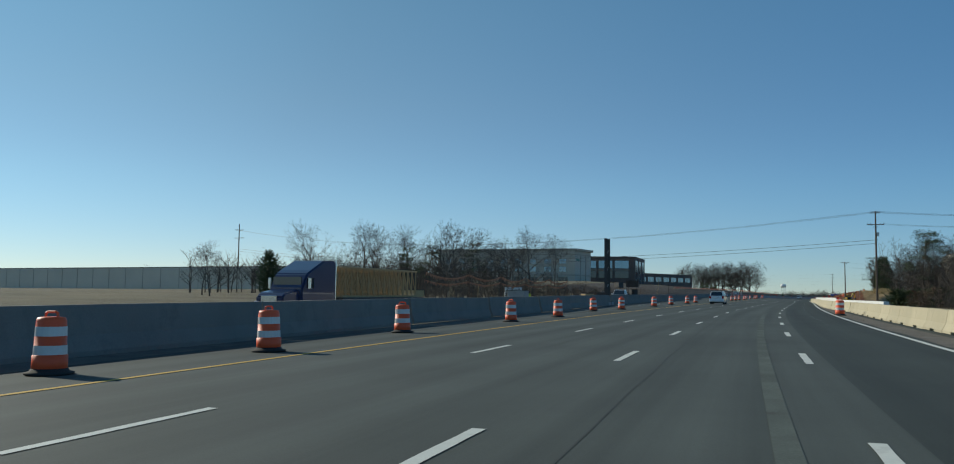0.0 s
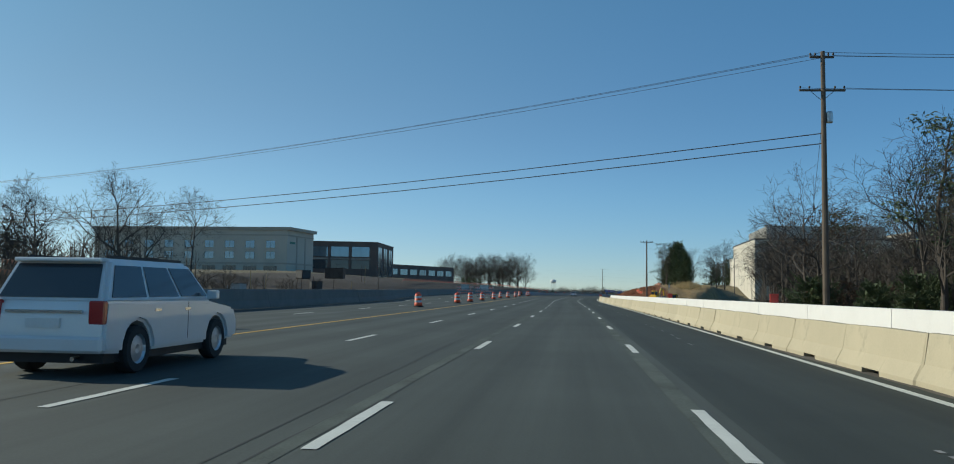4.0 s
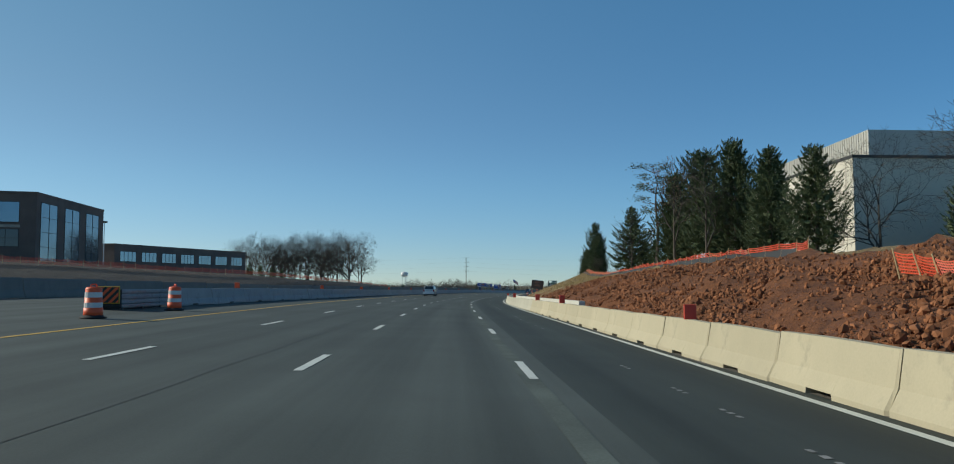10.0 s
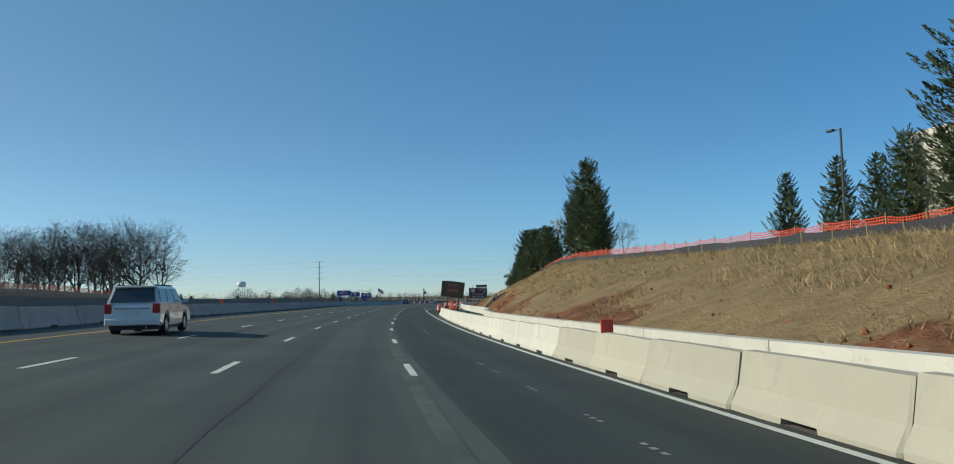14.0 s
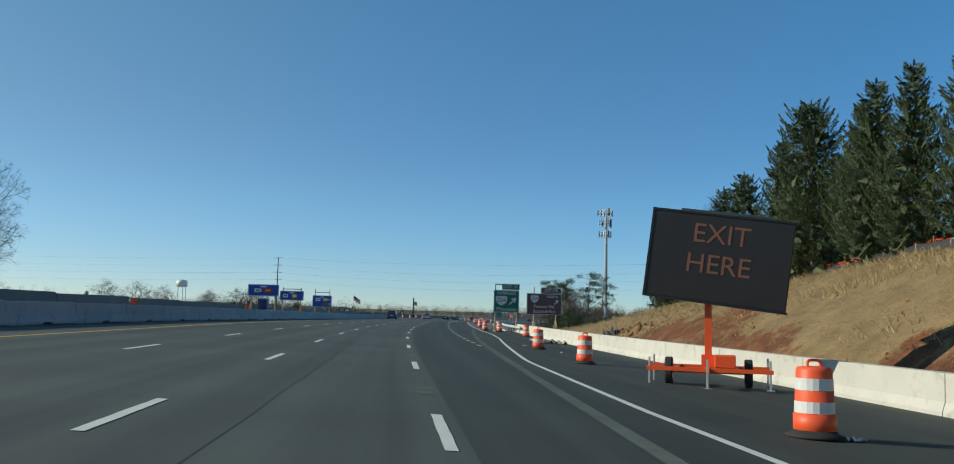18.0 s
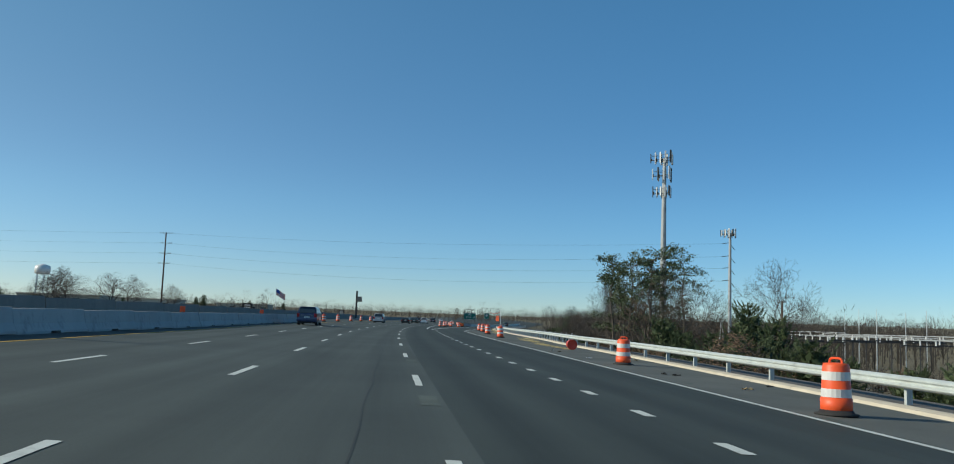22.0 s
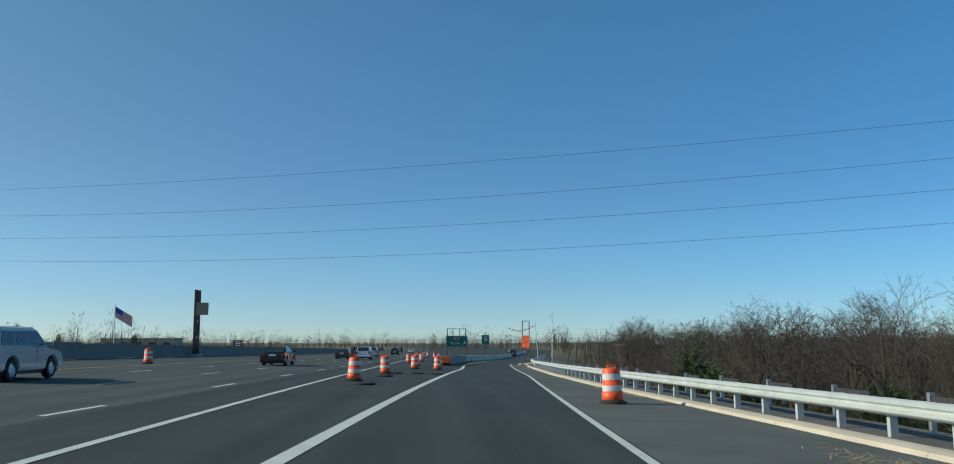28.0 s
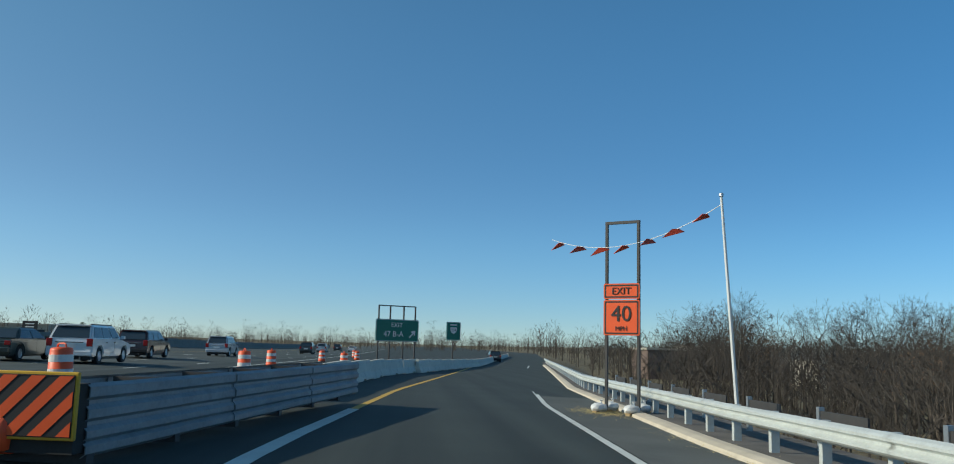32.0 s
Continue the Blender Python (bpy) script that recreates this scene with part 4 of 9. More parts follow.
def make_drum(m, label="orange and white traffic drum on a rubber ring", group="traffic drums"):
    d = thing("traffic_drum", m, label, "traffic drum", group)
    bm = lathe(bmesh.new(), [(0.25, 0.05), (0.292, 0.06), (0.292, 0.33), (0.270, 0.335), (0.262, 0.66), (0.255, 0.665), (0.248, 0.93), (0.225, 0.985), (0.10, 1.0), (0.0, 1.0)], 20)
    part("shell", bm, ORANGE, d, smooth=True)
    for z0, z1, r0, r1 in ((0.345, 0.505, 0.276, 0.272), (0.665, 0.83, 0.262, 0.258)):
        part("reflective_band", lathe(bmesh.new(), [(r0 - 0.01, z0), (r0, z0), (r1, z1), (r1 - 0.01, z1)], 20), DRUM_W, d, "white reflective band", smooth=False)
    bm = bmesh.new()
    pts = [Vector((-0.14, 0, 0.99)), Vector((-0.13, 0, 1.06)), Vector((-0.08, 0, 1.085)), Vector((0.08, 0, 1.085)), Vector((0.13, 0, 1.06)), Vector((0.14, 0, 0.99))]
    for a, b in zip(pts, pts[1:]):
        tube(bm, a, b, 0.022, n=6)
    part("handle", bm, ORANGE, d)
    part("rubber_ring", lathe(bmesh.new(), [(0.25, 0.0), (0.40, 0.005), (0.41, 0.035), (0.33, 0.055), (0.29, 0.11), (0.25, 0.11)], 20), RUBBER, d, "black rubber ring base", smooth=True)
    return d


first = make_drum(stand(11.5, -12.8) @ pose(0, 0, 0.008))
rnd = random.Random(4)
DRUMS_L = [(17.5, -12.25), (27.3, -13.1), (39.3, -12.7), (47.8, -12.45), (63.9, -13.8), (71.8, -13.1), (88.9, -13.0), (102, -13.1), (117.5, -13.2), (130, -13.6), (166, -13.0), (186, -12.7), (196.4, -12.6), (211.2, -12.7), (224.9, -12.4), (242.7, -13.0), (254.4, -12.8), (266, -12.5), (285, -13.45), (298, -12.9), (306.5, -13.2)]
DRUMS_R = [(59.8, 3.6), (497.8, 5.4), (515.8, 6.2), (528.4, 6.6), (556.6, 9.7), (575.2, 8.9), (576.6, 7.4), (579.3, 7.6), (600.6, 7.9), (617.5, 8.5), (659.4, 8.7), (677.9, 9.15), (698.8, 9.95), (714.4, 10.25), (736.9, 12.2)]
DRUMS_G = [(749.6, 3.75), (761.3, 4.4), (775.8, 7.35), (777.5, 5.6), (790.2, 5.4), (810.2, 3.9), (826, 5.0), (838, 4.2), (849, 7.4), (862, 4.6), (880, 6.5), (900, 5.0)]
DRUMS_M = [(703, -12.2), (720, -12.3), (737, -12.2), (754, -12.3), (771, -12.2)]
for s, l in DRUMS_L + DRUMS_R + DRUMS_G + DRUMS_M:
    copy_thing(first, stand(s, l, 0.008, rnd.uniform(0, 360)) @ pose(0, 0, 0, rnd.uniform(-1.5, 1.5), rnd.uniform(-1.5, 1.5)))
fallen = copy_thing(first, stand(799.4, 6.95, 0.30, 80) @ pose(0, 0, 0, 90))
tagged(fallen, "orange and white traffic drum lying on its side")
red = thing("fallen_drum", stand(633.7, 9.9, 0.31, 176) @ pose(0, 0.4, 0, 90), "red bottom of a drum lying on its side", "traffic drum")
part("shell", lathe(bmesh.new(), [(0.0, 0.03), (0.26, 0.03), (0.30, 0.0), (0.305, 0.05), (0.285, 0.4), (0.25, 0.9), (0.0, 0.95)], 20), RED, red, smooth=True)
part("bottom_rib", lathe(bmesh.new(), [(0.10, 0.03), (0.12, 0.012), (0.14, 0.03)], 20), RED, red)
for s, l in ((746.0, 4.45), (756.7, 4.6), (763.0, 4.9), (763.6, 6.1), (763.2, 7.2)):
    ring = thing("rubber_ring", stand(s, l, 0.004), "loose black rubber drum base lying on the gore", "rubber ring", "loose drum bases")
    part("rim", lathe(bmesh.new(), [(0.22, 0.0), (0.46, 0.0), (0.47, 0.04), (0.36, 0.075), (0.26, 0.08), (0.22, 0.05)], 20), RUBBER, ring, smooth=True)
# orange markers on the median barrier
for s in np.arange(322, 690, 26.0):
    mk = thing("barrier_marker", stand(float(s), float(median2(s)), 0.86), "orange panel marker standing on the barrier", "barrier marker", "barrier markers")
    part("panel", bx(-0.15, -0.02, 0.0, 0.15, 0.02, 0.34, bevel=0.008), ORANGE, mk)
    part("foot", bx(-0.10, -0.05, -0.005, 0.10, 0.05, 0.02), RUBBER, mk)
for s, tall in ((100, 0.3), (133, 0.3), (162, 0.3), (290, 0.34), (313, 0.4), (326, 0.4), (352, 0.4), (398, 0.3)):
    mk = thing("barrier_marker", stand(float(s), float(right_lat(s)) + (0.0 if s > 240 else 1.25 if s > 104 else 1.1), 0.81 if s > 240 else 1.12 if s > 104 else 0.93), "red-orange marker block on top of the barrier", "barrier marker", "barrier markers")
    part("panel", bx(-0.14, -0.03, 0.0, 0.14, 0.03, tall, bevel=0.01), RED, mk)
# ---- trees ----


class Sticks:
    """Collects tapered sticks as plain arrays."""

    def __init__(self):
        self.v, self.f, self.n = [], [], 0

    def add(self, p0, p1, r0, r1, sides=4):
        d = p1 - p0
        if d.length < 1e-4:
            return
        d.normalize()
        u = d.orthogonal().normalized()
        w = d.cross(u)
        base = self.n
        for p, r in ((p0, r0), (p1, r1)):
            for k in range(sides):
                a = 2 * math.pi * k / sides
                self.v.append(p + r * (math.cos(a) * u + math.sin(a) * w))
        for k in range(sides):
            self.f.append((base + k, base + (k + 1) % sides, base + sides + (k + 1) % sides, base + sides + k))
        self.n += 2 * sides

    def leaf(self, p, size, rnd, flat=1.0):
        a = Vector((rnd.gauss(0, 1), rnd.gauss(0, 1), rnd.gauss(0, flat))).normalized() * size
        b = a.orthogonal().normalized() * size * rnd.uniform(0.35, 0.7)
        base = self.n
        self.v += [p - a * 0.5, p + b * 0.5, p + a * 0.6, p - b * 0.5]
        self.f.append((base, base + 1, base + 2, base + 3))
        self.n += 4

    def blade(self, p, way, size, width, rnd):
        side = (Matrix.Rotation(rnd.uniform(0, 6.28), 3, way) @ way.orthogonal().normalized()) * width * 0.5
        base = self.n
        self.v += [p - way * size * 0.4, p + side, p + way * size * 0.6, p - side]
        self.f.append((base, base + 1, base + 2, base + 3))
        self.n += 4

    def mesh(self, name, material):
        return mesh_of(name, self.v, self.f, material)


def fork(st, rnd, p, d, length, r, level, last, leaves, leaf_p, droop):
    """A bending limb that forks at its end and throws side shoots; the last forks are twigs."""
    segs = 4 if level < 2 else 3 if level < 3 else 2
    bend = 0.13 if level < 3 else 0.07
    sides = 6 if level == 0 else 4 if level == 1 else 3
    q = p.copy()
    for i in range(segs):
        r0, r1 = max(0.007, r * (1 - 0.34 * i / segs)), max(0.006, r * (1 - 0.34 * (i + 1) / segs))
        d = (d + Vector((rnd.gauss(0, bend), rnd.gauss(0, bend), rnd.gauss(0, bend * 0.8) + droop * (1 if level < 3 else -0.2)))).normalized()
        e = q + d * length / segs
        st.add(q, e, r0, r1, sides)
        if level < last and (i >= 1 or level >= 3) and rnd.random() < 0.85:
            o = Matrix.Rotation(rnd.uniform(0, 6.28), 3, d) @ d.orthogonal().normalized()
            fork(st, rnd, e, (d + o * rnd.uniform(0.7, 1.25)).normalized(), length * rnd.uniform(0.45, 0.72), r1 * rnd.uniform(0.42, 0.62), level + 1 + (level < last - 1), last, leaves, leaf_p, droop)
        if leaves is not None and level >= last - 1 and rnd.random() < leaf_p:
            for _ in range(3):
                leaves.leaf(e + Vector((rnd.gauss(0, 0.12), rnd.gauss(0, 0.12), rnd.gauss(0, 0.1))), 0.17, rnd)
        q = e
    if level < last:
        turn = rnd.uniform(0, 6.28)
        n = rnd.choice((2, 2, 3))
        for k in range(n):
            o = Matrix.Rotation(turn + k * 6.28 / n + rnd.gauss(0, 0.3), 3, d) @ d.orthogonal().normalized()
            fork(st, rnd, q, (d + o * rnd.uniform(0.40, 0.95)).normalized(), length * rnd.uniform(0.62, 0.86), r * 0.66 * rnd.uniform(0.8, 1.0), level + 1, last, leaves, leaf_p, droop)


def bare_tree_meshes(seed, height, bole=0.28, limbs=5, last=6, leafy=0.0, radius=0.17, spread=0.75):
    rnd = random.Random(seed)
    trunk, crown = Sticks(), Sticks()
    leaves = Sticks() if leafy else None
    n = 9
    pts = [Vector((0, 0, -0.3))]
    d = Vector((rnd.gauss(0, 0.03), rnd.gauss(0, 0.03), 1)).normalized()
    tall = height * 0.62
    for i in range(n):
        d = (d + Vector((rnd.gauss(0, 0.05), rnd.gauss(0, 0.05), 0.12))).normalized()
        pts.append(pts[-1] + d * (tall + 0.3) / n)
    for i, (a, b) in enumerate(zip(pts, pts[1:])):
        k0, k1 = i / n, (i + 1) / n
        trunk.add(a, b, radius * (1 - 0.8 * k0) + (0.07 if i == 0 else 0), radius * (1 - 0.8 * k1), 7)
    for k in range(limbs):
        t = bole + (0.97 - bole) * (k + rnd.random() * 0.8) / limbs
        p = pts[int(t * n)].lerp(pts[min(n, int(t * n) + 1)], t * n - int(t * n))
        a = k * 2.4 + rnd.gauss(0, 0.4)
        lean = rnd.uniform(0.9, 1.5) * spread * (1.3 - 0.6 * t)
        fork(crown, rnd, p, Vector((math.cos(a) * lean, math.sin(a) * lean, 1)).normalized(), height * rnd.uniform(0.17, 0.23) * (1.2 - 0.5 * t), radius * (1 - 0.7 * t) * 0.78, 1, last, leaves, leafy, 0.035)
    fork(crown, rnd, pts[-1], d, height * 0.13, radius * 0.2, 1, last, leaves, leafy, 0.035)
    return trunk.mesh("trunk", BARK), crown.mesh("crown", TWIG), leaves.mesh("dead_leaf_mass", LEAF_DRY) if leaves else None


def conifer_meshes(seed, height, width, density=1.0, lean=0.0, bare=0.05, full=0.7, big=1.0):
    """A dense evergreen of plume-like boughs that curve upwards to pointed tips round a shaded core."""
    rnd = random.Random(seed)
    trunk, crown = Sticks(), Sticks()
    trunk.add(Vector((0, 0, -0.3)), Vector((lean, 0, height * 0.97)), 0.16, 0.015, 7)
    ph = [rnd.uniform(0, 6.28) for _ in range(4)]
    up = Vector((0, 0, 1))
    z = height * bare
    while z < height * 0.95:
        k = z / height
        env = (1 - k) ** full * min(1, 0.70 + k * 2.2)
        turn = rnd.uniform(0, 6.28)
        n = max(4, int((4.2 + 3.2 * env) * density))
        for j in range(n):
            a = turn + 6.28 * j / n + rnd.gauss(0, 0.25)
            lump = 0.94 + 0.15 * math.sin(a * 2 + ph[0] + z * 0.8) + 0.12 * math.sin(a * 3 + ph[1] - z * 1.4) + rnd.uniform(-0.24, 0.20)
            reach = width / 2 * env * lump + 0.14
            root = Vector((lean * k, 0, z))
            out = Vector((math.cos(a), math.sin(a), 0))
            wing = Vector((-out.y, out.x, 0))
            rise, bow = rnd.uniform(0.05, 0.30), rnd.uniform(0.35, 0.75)
            fat = (0.13 + 0.10 * reach) * rnd.uniform(0.8, 1.25)
            if reach > 0.5:
                trunk.add(root, root + out * reach * 0.6 + up * reach * (rise * 0.6 + bow * 0.36), 0.02, 0.006, 3)
            m = int((20 + reach * 58) / big ** 1.5)
            for i in range(m):
                u = 0.12 + 0.92 * math.sqrt((i + rnd.random()) / m)
                c = root + out * reach * u + up * reach * (rise * u + bow * u * u)
                w = fat * max(0.12, min(1.0, 1.75 * (1.10 - u)))
                o = wing * rnd.gauss(0, w) + up * rnd.gauss(0, w * 0.55)
                way = (out * 0.75 + up * (rise + 2 * bow * u) * 0.75 + o * 1.6 + Vector((rnd.gauss(0, 0.22), rnd.gauss(0, 0.22), rnd.gauss(0, 0.22)))).normalized()
                crown.blade(c + o, way, rnd.uniform(0.13, 0.25) * big, rnd.uniform(0.03, 0.055) * big, rnd)
            for _ in range(3):
                c = root + out * reach * rnd.uniform(0.1, 0.66) + Vector((rnd.gauss(0, 0.12), rnd.gauss(0, 0.12), rnd.gauss(0.1, 0.15)))
                crown.blade(c, (out + Vector((rnd.gauss(0, 0.6), rnd.gauss(0, 0.6), rnd.gauss(0.3, 0.5)))).normalized(), min(0.8, 0.25 + reach * 0.4), min(0.4, 0.12 + reach * 0.18), rnd)
        z += rnd.uniform(0.22, 0.36) * big ** 0.5
    for i in range(40):
        u = i / 40
        crown.blade(Vector((lean + rnd.gauss(0, 0.10 * (1.1 - u)), rnd.gauss(0, 0.10 * (1.1 - u)), height * (0.91 + 0.085 * u))), Vector((rnd.gauss(0, 0.3), rnd.gauss(0, 0.3), 1)).normalized(), 0.28, 0.07, rnd)
    return trunk.mesh("trunk", BARK), crown.mesh("foliage", CONIFER), None


def pine_meshes(seed, height):
    """A tall thin pine with its needles in flat clouds near the top."""
    rnd = random.Random(seed)
    trunk, crown = Sticks(), Sticks()
    q = Vector((0, 0, -0.3))
    n = 10
    for i in range(n):
        e = q + Vector((rnd.gauss(0, 0.10), rnd.gauss(0, 0.10), (height + 0.3) / n))
        trunk.add(q, e, 0.15 * (1 - i / n) + 0.03, 0.15 * (1 - (i + 1) / n) + 0.03, 7)
        if i > 2:
            for _ in range(4 if i > 5 else 2):
                a = rnd.uniform(0, 6.28)
                ln = rnd.uniform(1.0, 2.5) * (1.15 - 0.06 * i if i < 9 else 0.7)
                tip = e + Vector((math.cos(a) * ln, math.sin(a) * ln, rnd.uniform(0.2, 0.9)))
                trunk.add(e, tip, 0.04, 0.012, 4)
                if rnd.random() < 0.88:
                    for _ in range(3):
                        c = tip + Vector((rnd.gauss(0, 0.38), rnd.gauss(0, 0.38), rnd.gauss(0, 0.14)))
                        for _ in range(34):
                            crown.leaf(c + Vector((rnd.gauss(0, 0.34), rnd.gauss(0, 0.34), rnd.gauss(0, 0.15))), rnd.uniform(0.14, 0.26), rnd, 0.7)
        q = e
    return trunk.mesh("trunk", BARK), crown.mesh("foliage", PINE), None


BARE = [bare_tree_meshes(11, 10), bare_tree_meshes(12, 10, 0.34, 4, spread=0.6), bare_tree_meshes(13, 10, 0.22, 6, spread=0.95, radius=0.2), bare_tree_meshes(15, 10, 0.42, 4, spread=0.5, radius=0.13), bare_tree_meshes(16, 10, 0.26, 5, spread=0.85)]
SLIM = [bare_tree_meshes(17, 10, 0.30, 9, 3, spread=0.8, radius=0.12), bare_tree_meshes(18, 10, 0.26, 10, 3, spread=0.7, radius=0.11)]
THIN = [bare_tree_meshes(51, 10, 0.40, 5, 5, spread=0.65, radius=0.13), bare_tree_meshes(52, 10, 0.34, 6, 5, spread=0.75, radius=0.115), bare_tree_meshes(53, 10, 0.45, 5, 5, spread=0.8, radius=0.135), bare_tree_meshes(54, 10, 0.30, 6, 5, spread=0.9, radius=0.14)]
LEAFY = bare_tree_meshes(21, 10, 0.30, 5, 4, leafy=0.4, radius=0.15)
CONIF = [conifer_meshes(31, 10, 5.6), conifer_meshes(32, 10, 5.0, full=0.75, bare=0.09), conifer_meshes(33, 10, 6.2, 1.1, full=0.62), conifer_meshes(34, 10, 5.6, 1.0, full=0.80, bare=0.01), conifer_meshes(36, 10, 5.6, 0.95, bare=0.15, full=0.50)]
PINES = [pine_meshes(41, 10), pine_meshes(42, 10), pine_meshes(43, 10)]
BUSH = conifer_meshes(35, 3.0, 3.4, 0.9, bare=0.0, big=0.8, full=0.5)
CEDAR = [tuple(conifer_meshes(39, 5, 4.4, 0.8, bare=0.0, full=0.5, big=0.9)[:2]) + (None,)]
LEAFSCRUB = bare_tree_meshes(63, 4, 0.06, 8, 4, leafy=0.4, spread=1.2, radius=0.05)
FIRS = [conifer_meshes(37, 10, 5.4, 0.9, big=1.6, full=0.62), conifer_meshes(38, 10, 5.0, 0.9, full=0.66, big=1.6)]
SCRUB = bare_tree_meshes(61, 4, 0.05, 9, 4, spread=1.3, radius=0.05)
KINDS = dict(bare=(BARE, 10, "bare winter tree with fine grey-brown twigs", "crown"), slim=(SLIM, 10, "slender young bare tree with level side branches", "crown"), thin=(THIN, 10, "bare woodland tree with a sparse crown", "crown"), leafy=([LEAFY], 10, "oak holding some brown dead leaves", "crown"), conifer=(CONIF, 10, "dark green evergreen tree with dense upswept sprays", "foliage"), pine=(PINES, 10, "tall thin pine with flat clouds of needles", "foliage"), fir=(FIRS, 10, "dark green evergreen in a dense row", "foliage"), shrub=([BUSH], 3, "low dark evergreen shrub", "foliage"), cedar=(CEDAR, 5, "rounded olive-green cedar below the guardrail", "foliage"), leafscrub=([LEAFSCRUB], 4, "low oak scrub holding brown dead leaves", "crown"), scrub=([SCRUB], 4, "low bare thicket shrub of grey-brown twigs", "crown"))
tree_rnd = random.Random(77)
_made = {}


def tree(kind, s, lat, height, group, wide=1.0, variant=None, xy=None, z=None, label=""):
    meshes, h0, text, crown_name = KINDS[kind]
    i = tree_rnd.randrange(len(meshes)) if variant is None else variant % len(meshes)
    if xy is None:
        x, y = plan(s, lat)
        x, y, z = float(x), float(y), float(ground_z(s, lat))
    else:
        x, y = xy
    k = height / h0
    m = pose(x, y, z - 0.1, 0, 0, tree_rnd.uniform(0, 360)) @ Matrix.Diagonal((k * wide, k * wide, k, 1))
    key = (kind, i)
    if key not in _made or label:
        t = thing("tree" if kind not in ("shrub", "scrub", "leafscrub") else "shrub", m, label or text, "tree" if kind not in ("shrub", "scrub", "leafscrub") else "shrub", group)
        tr, cr, lv = meshes[i]
        piece("trunk", tr, t)
        piece(crown_name, cr, t)
        if lv:
            tagged(piece("dead_leaf_mass", lv, t), "brown dead leaves", "", "", "stuff")
        if not label:
            _made[key] = t
        return t
    t = copy_thing(_made[key], m)
    t.matrix_basis = m
    return tagged(t, group=group)


for s, l, h, w, v in ((336, 27, 9.5, 1.0, 2), (342, 25.5, 10.5, 1.0, 0), (347, 27.5, 11, 1.0, 1), (353, 26, 13.0, 0.95, 2), (359, 27.5, 13.5, 0.85, 0), (365, 26.5, 14.0, 0.85, 4), (371, 27, 14.8, 0.85, 4), (377, 25.5, 13.0, 0.9, 0), (383, 27, 14.0, 0.85, 4), (388, 25, 5.2, 1.05, 1), (396, 29, 6.2, 0.9, 2), (410.2, 25, 11.9, 1.3, 3), (417, 28, 6.5, 1.1, 0)):
    tree("conifer", s, l, h, "evergreens on the bank", w, v)


def tree_to(kind, s, l, top, group, wide=1.0, variant=None):
    """A tree whose tip reaches the height top."""
    return tree(kind, s, l, top - float(ground_z(s, l)) + 0.1, group, wide, variant)


for s, l, top, w, v in ((471.5, 22.6, 8.9, 1.25, 1), (474.5, 23.2, 11.6, 1.05, 0), (478, 22.8, 15.0, 0.85, 4), (480.5, 24.0, 12.6, 0.95, 3), (490.0, 24.2, 13.0, 0.75, 4), (493.0, 23.8, 11.6, 0.8, 4), (498.6, 22.6, 4.4, 1.2, 0), (501.8, 22.2, 8.9, 1.0, 4), (505.0, 22.0, 9.2, 0.95, 4), (514.6, 22.0, 9.4, 1.05, 2), (518, 23.2, 10.0, 1.0, 0), (521.4, 22.6, 10.2, 0.9, 3), (527.6, 23.6, 9.9, 0.9, 1), (524.5, 22.6, 10.2, 1.0, 3), (531, 22.5, 10.7, 0.95, 2), (535.8, 23.0, 9.4, 1.0, 1), (541.5, 22.8, 8.3, 1.05, 0), (546, 23.0, 7.9, 1.05, 3), (556.6, 23.0, 5.4, 1.0, 2), (559.6, 23.4, 6.5, 0.95, 0), (563.4, 23.4, 6.0, 0.9, 1), (521, 26.5, 8.6, 1.1, 1), (533.5, 26.5, 8.8, 1.1, 0), (541, 26.5, 7.4, 1.1, 2)):
    tree_to("conifer", s, l, top, "evergreens on the bank", w, v)
tree("bare", 595.7, 33.8, 8.2, "bare trees on the bank", 1.35, 2)
for x_, y_, top_, k_ in ((176, 771, -3.0, "pine"), (166.5, 758.5, -5.2, "cedar"), (163.5, 753.0, -5.8, "cedar"), (182, 779, -4.4, "conifer")):
    q_ = float(ground_z(790, 44)) - 0.2
    tree(k_, 0, 0, top_ - q_, "evergreens in the woods", 1.2, xy=(x_, y_), z=q_)
for s, l, top in ((549.6, 23.4, 7.6), (551.4, 24.6, 6.6), (571, 25, 3.4)):
    tree_to("bare", s, l, top, "bare trees on the bank", 0.8)
tree("slim", 399, 23.2, 12.2, "bare trees on the bank", 0.85)
tree("pine", 381, 24, 13.5, "evergreens on the bank", 1.15)
tree("leafy", 368, 23.4, 14.5, "bare trees on the bank", 0.85)
for s, l, h, w in ((352, 22.8, 11.5, 0.75), (360, 30, 12, 0.8), (460, 22.5, 4.0, 1), (556, 29, 9.5, 0.8), (328, 36, 14.5, 1.1), (344, 36, 13.5, 1.0), (363, 37, 12, 0.9), (318, 34, 8, 1)):
    tree("bare", s, l, h, "bare trees on the bank", w)
for k in range(28):
    x, y = 87 + k * 2.8 + 1.3 * math.sin(k * 2.1), 364 - 2.4 * (k % 2) - 1.5 * math.sin(k * 1.7)
    tree("fir", 0, 0, 14.6 + 1.6 * math.sin(k * 1.3), "evergreens before the office block", 1.1, xy=(x, y), z=-1.9)
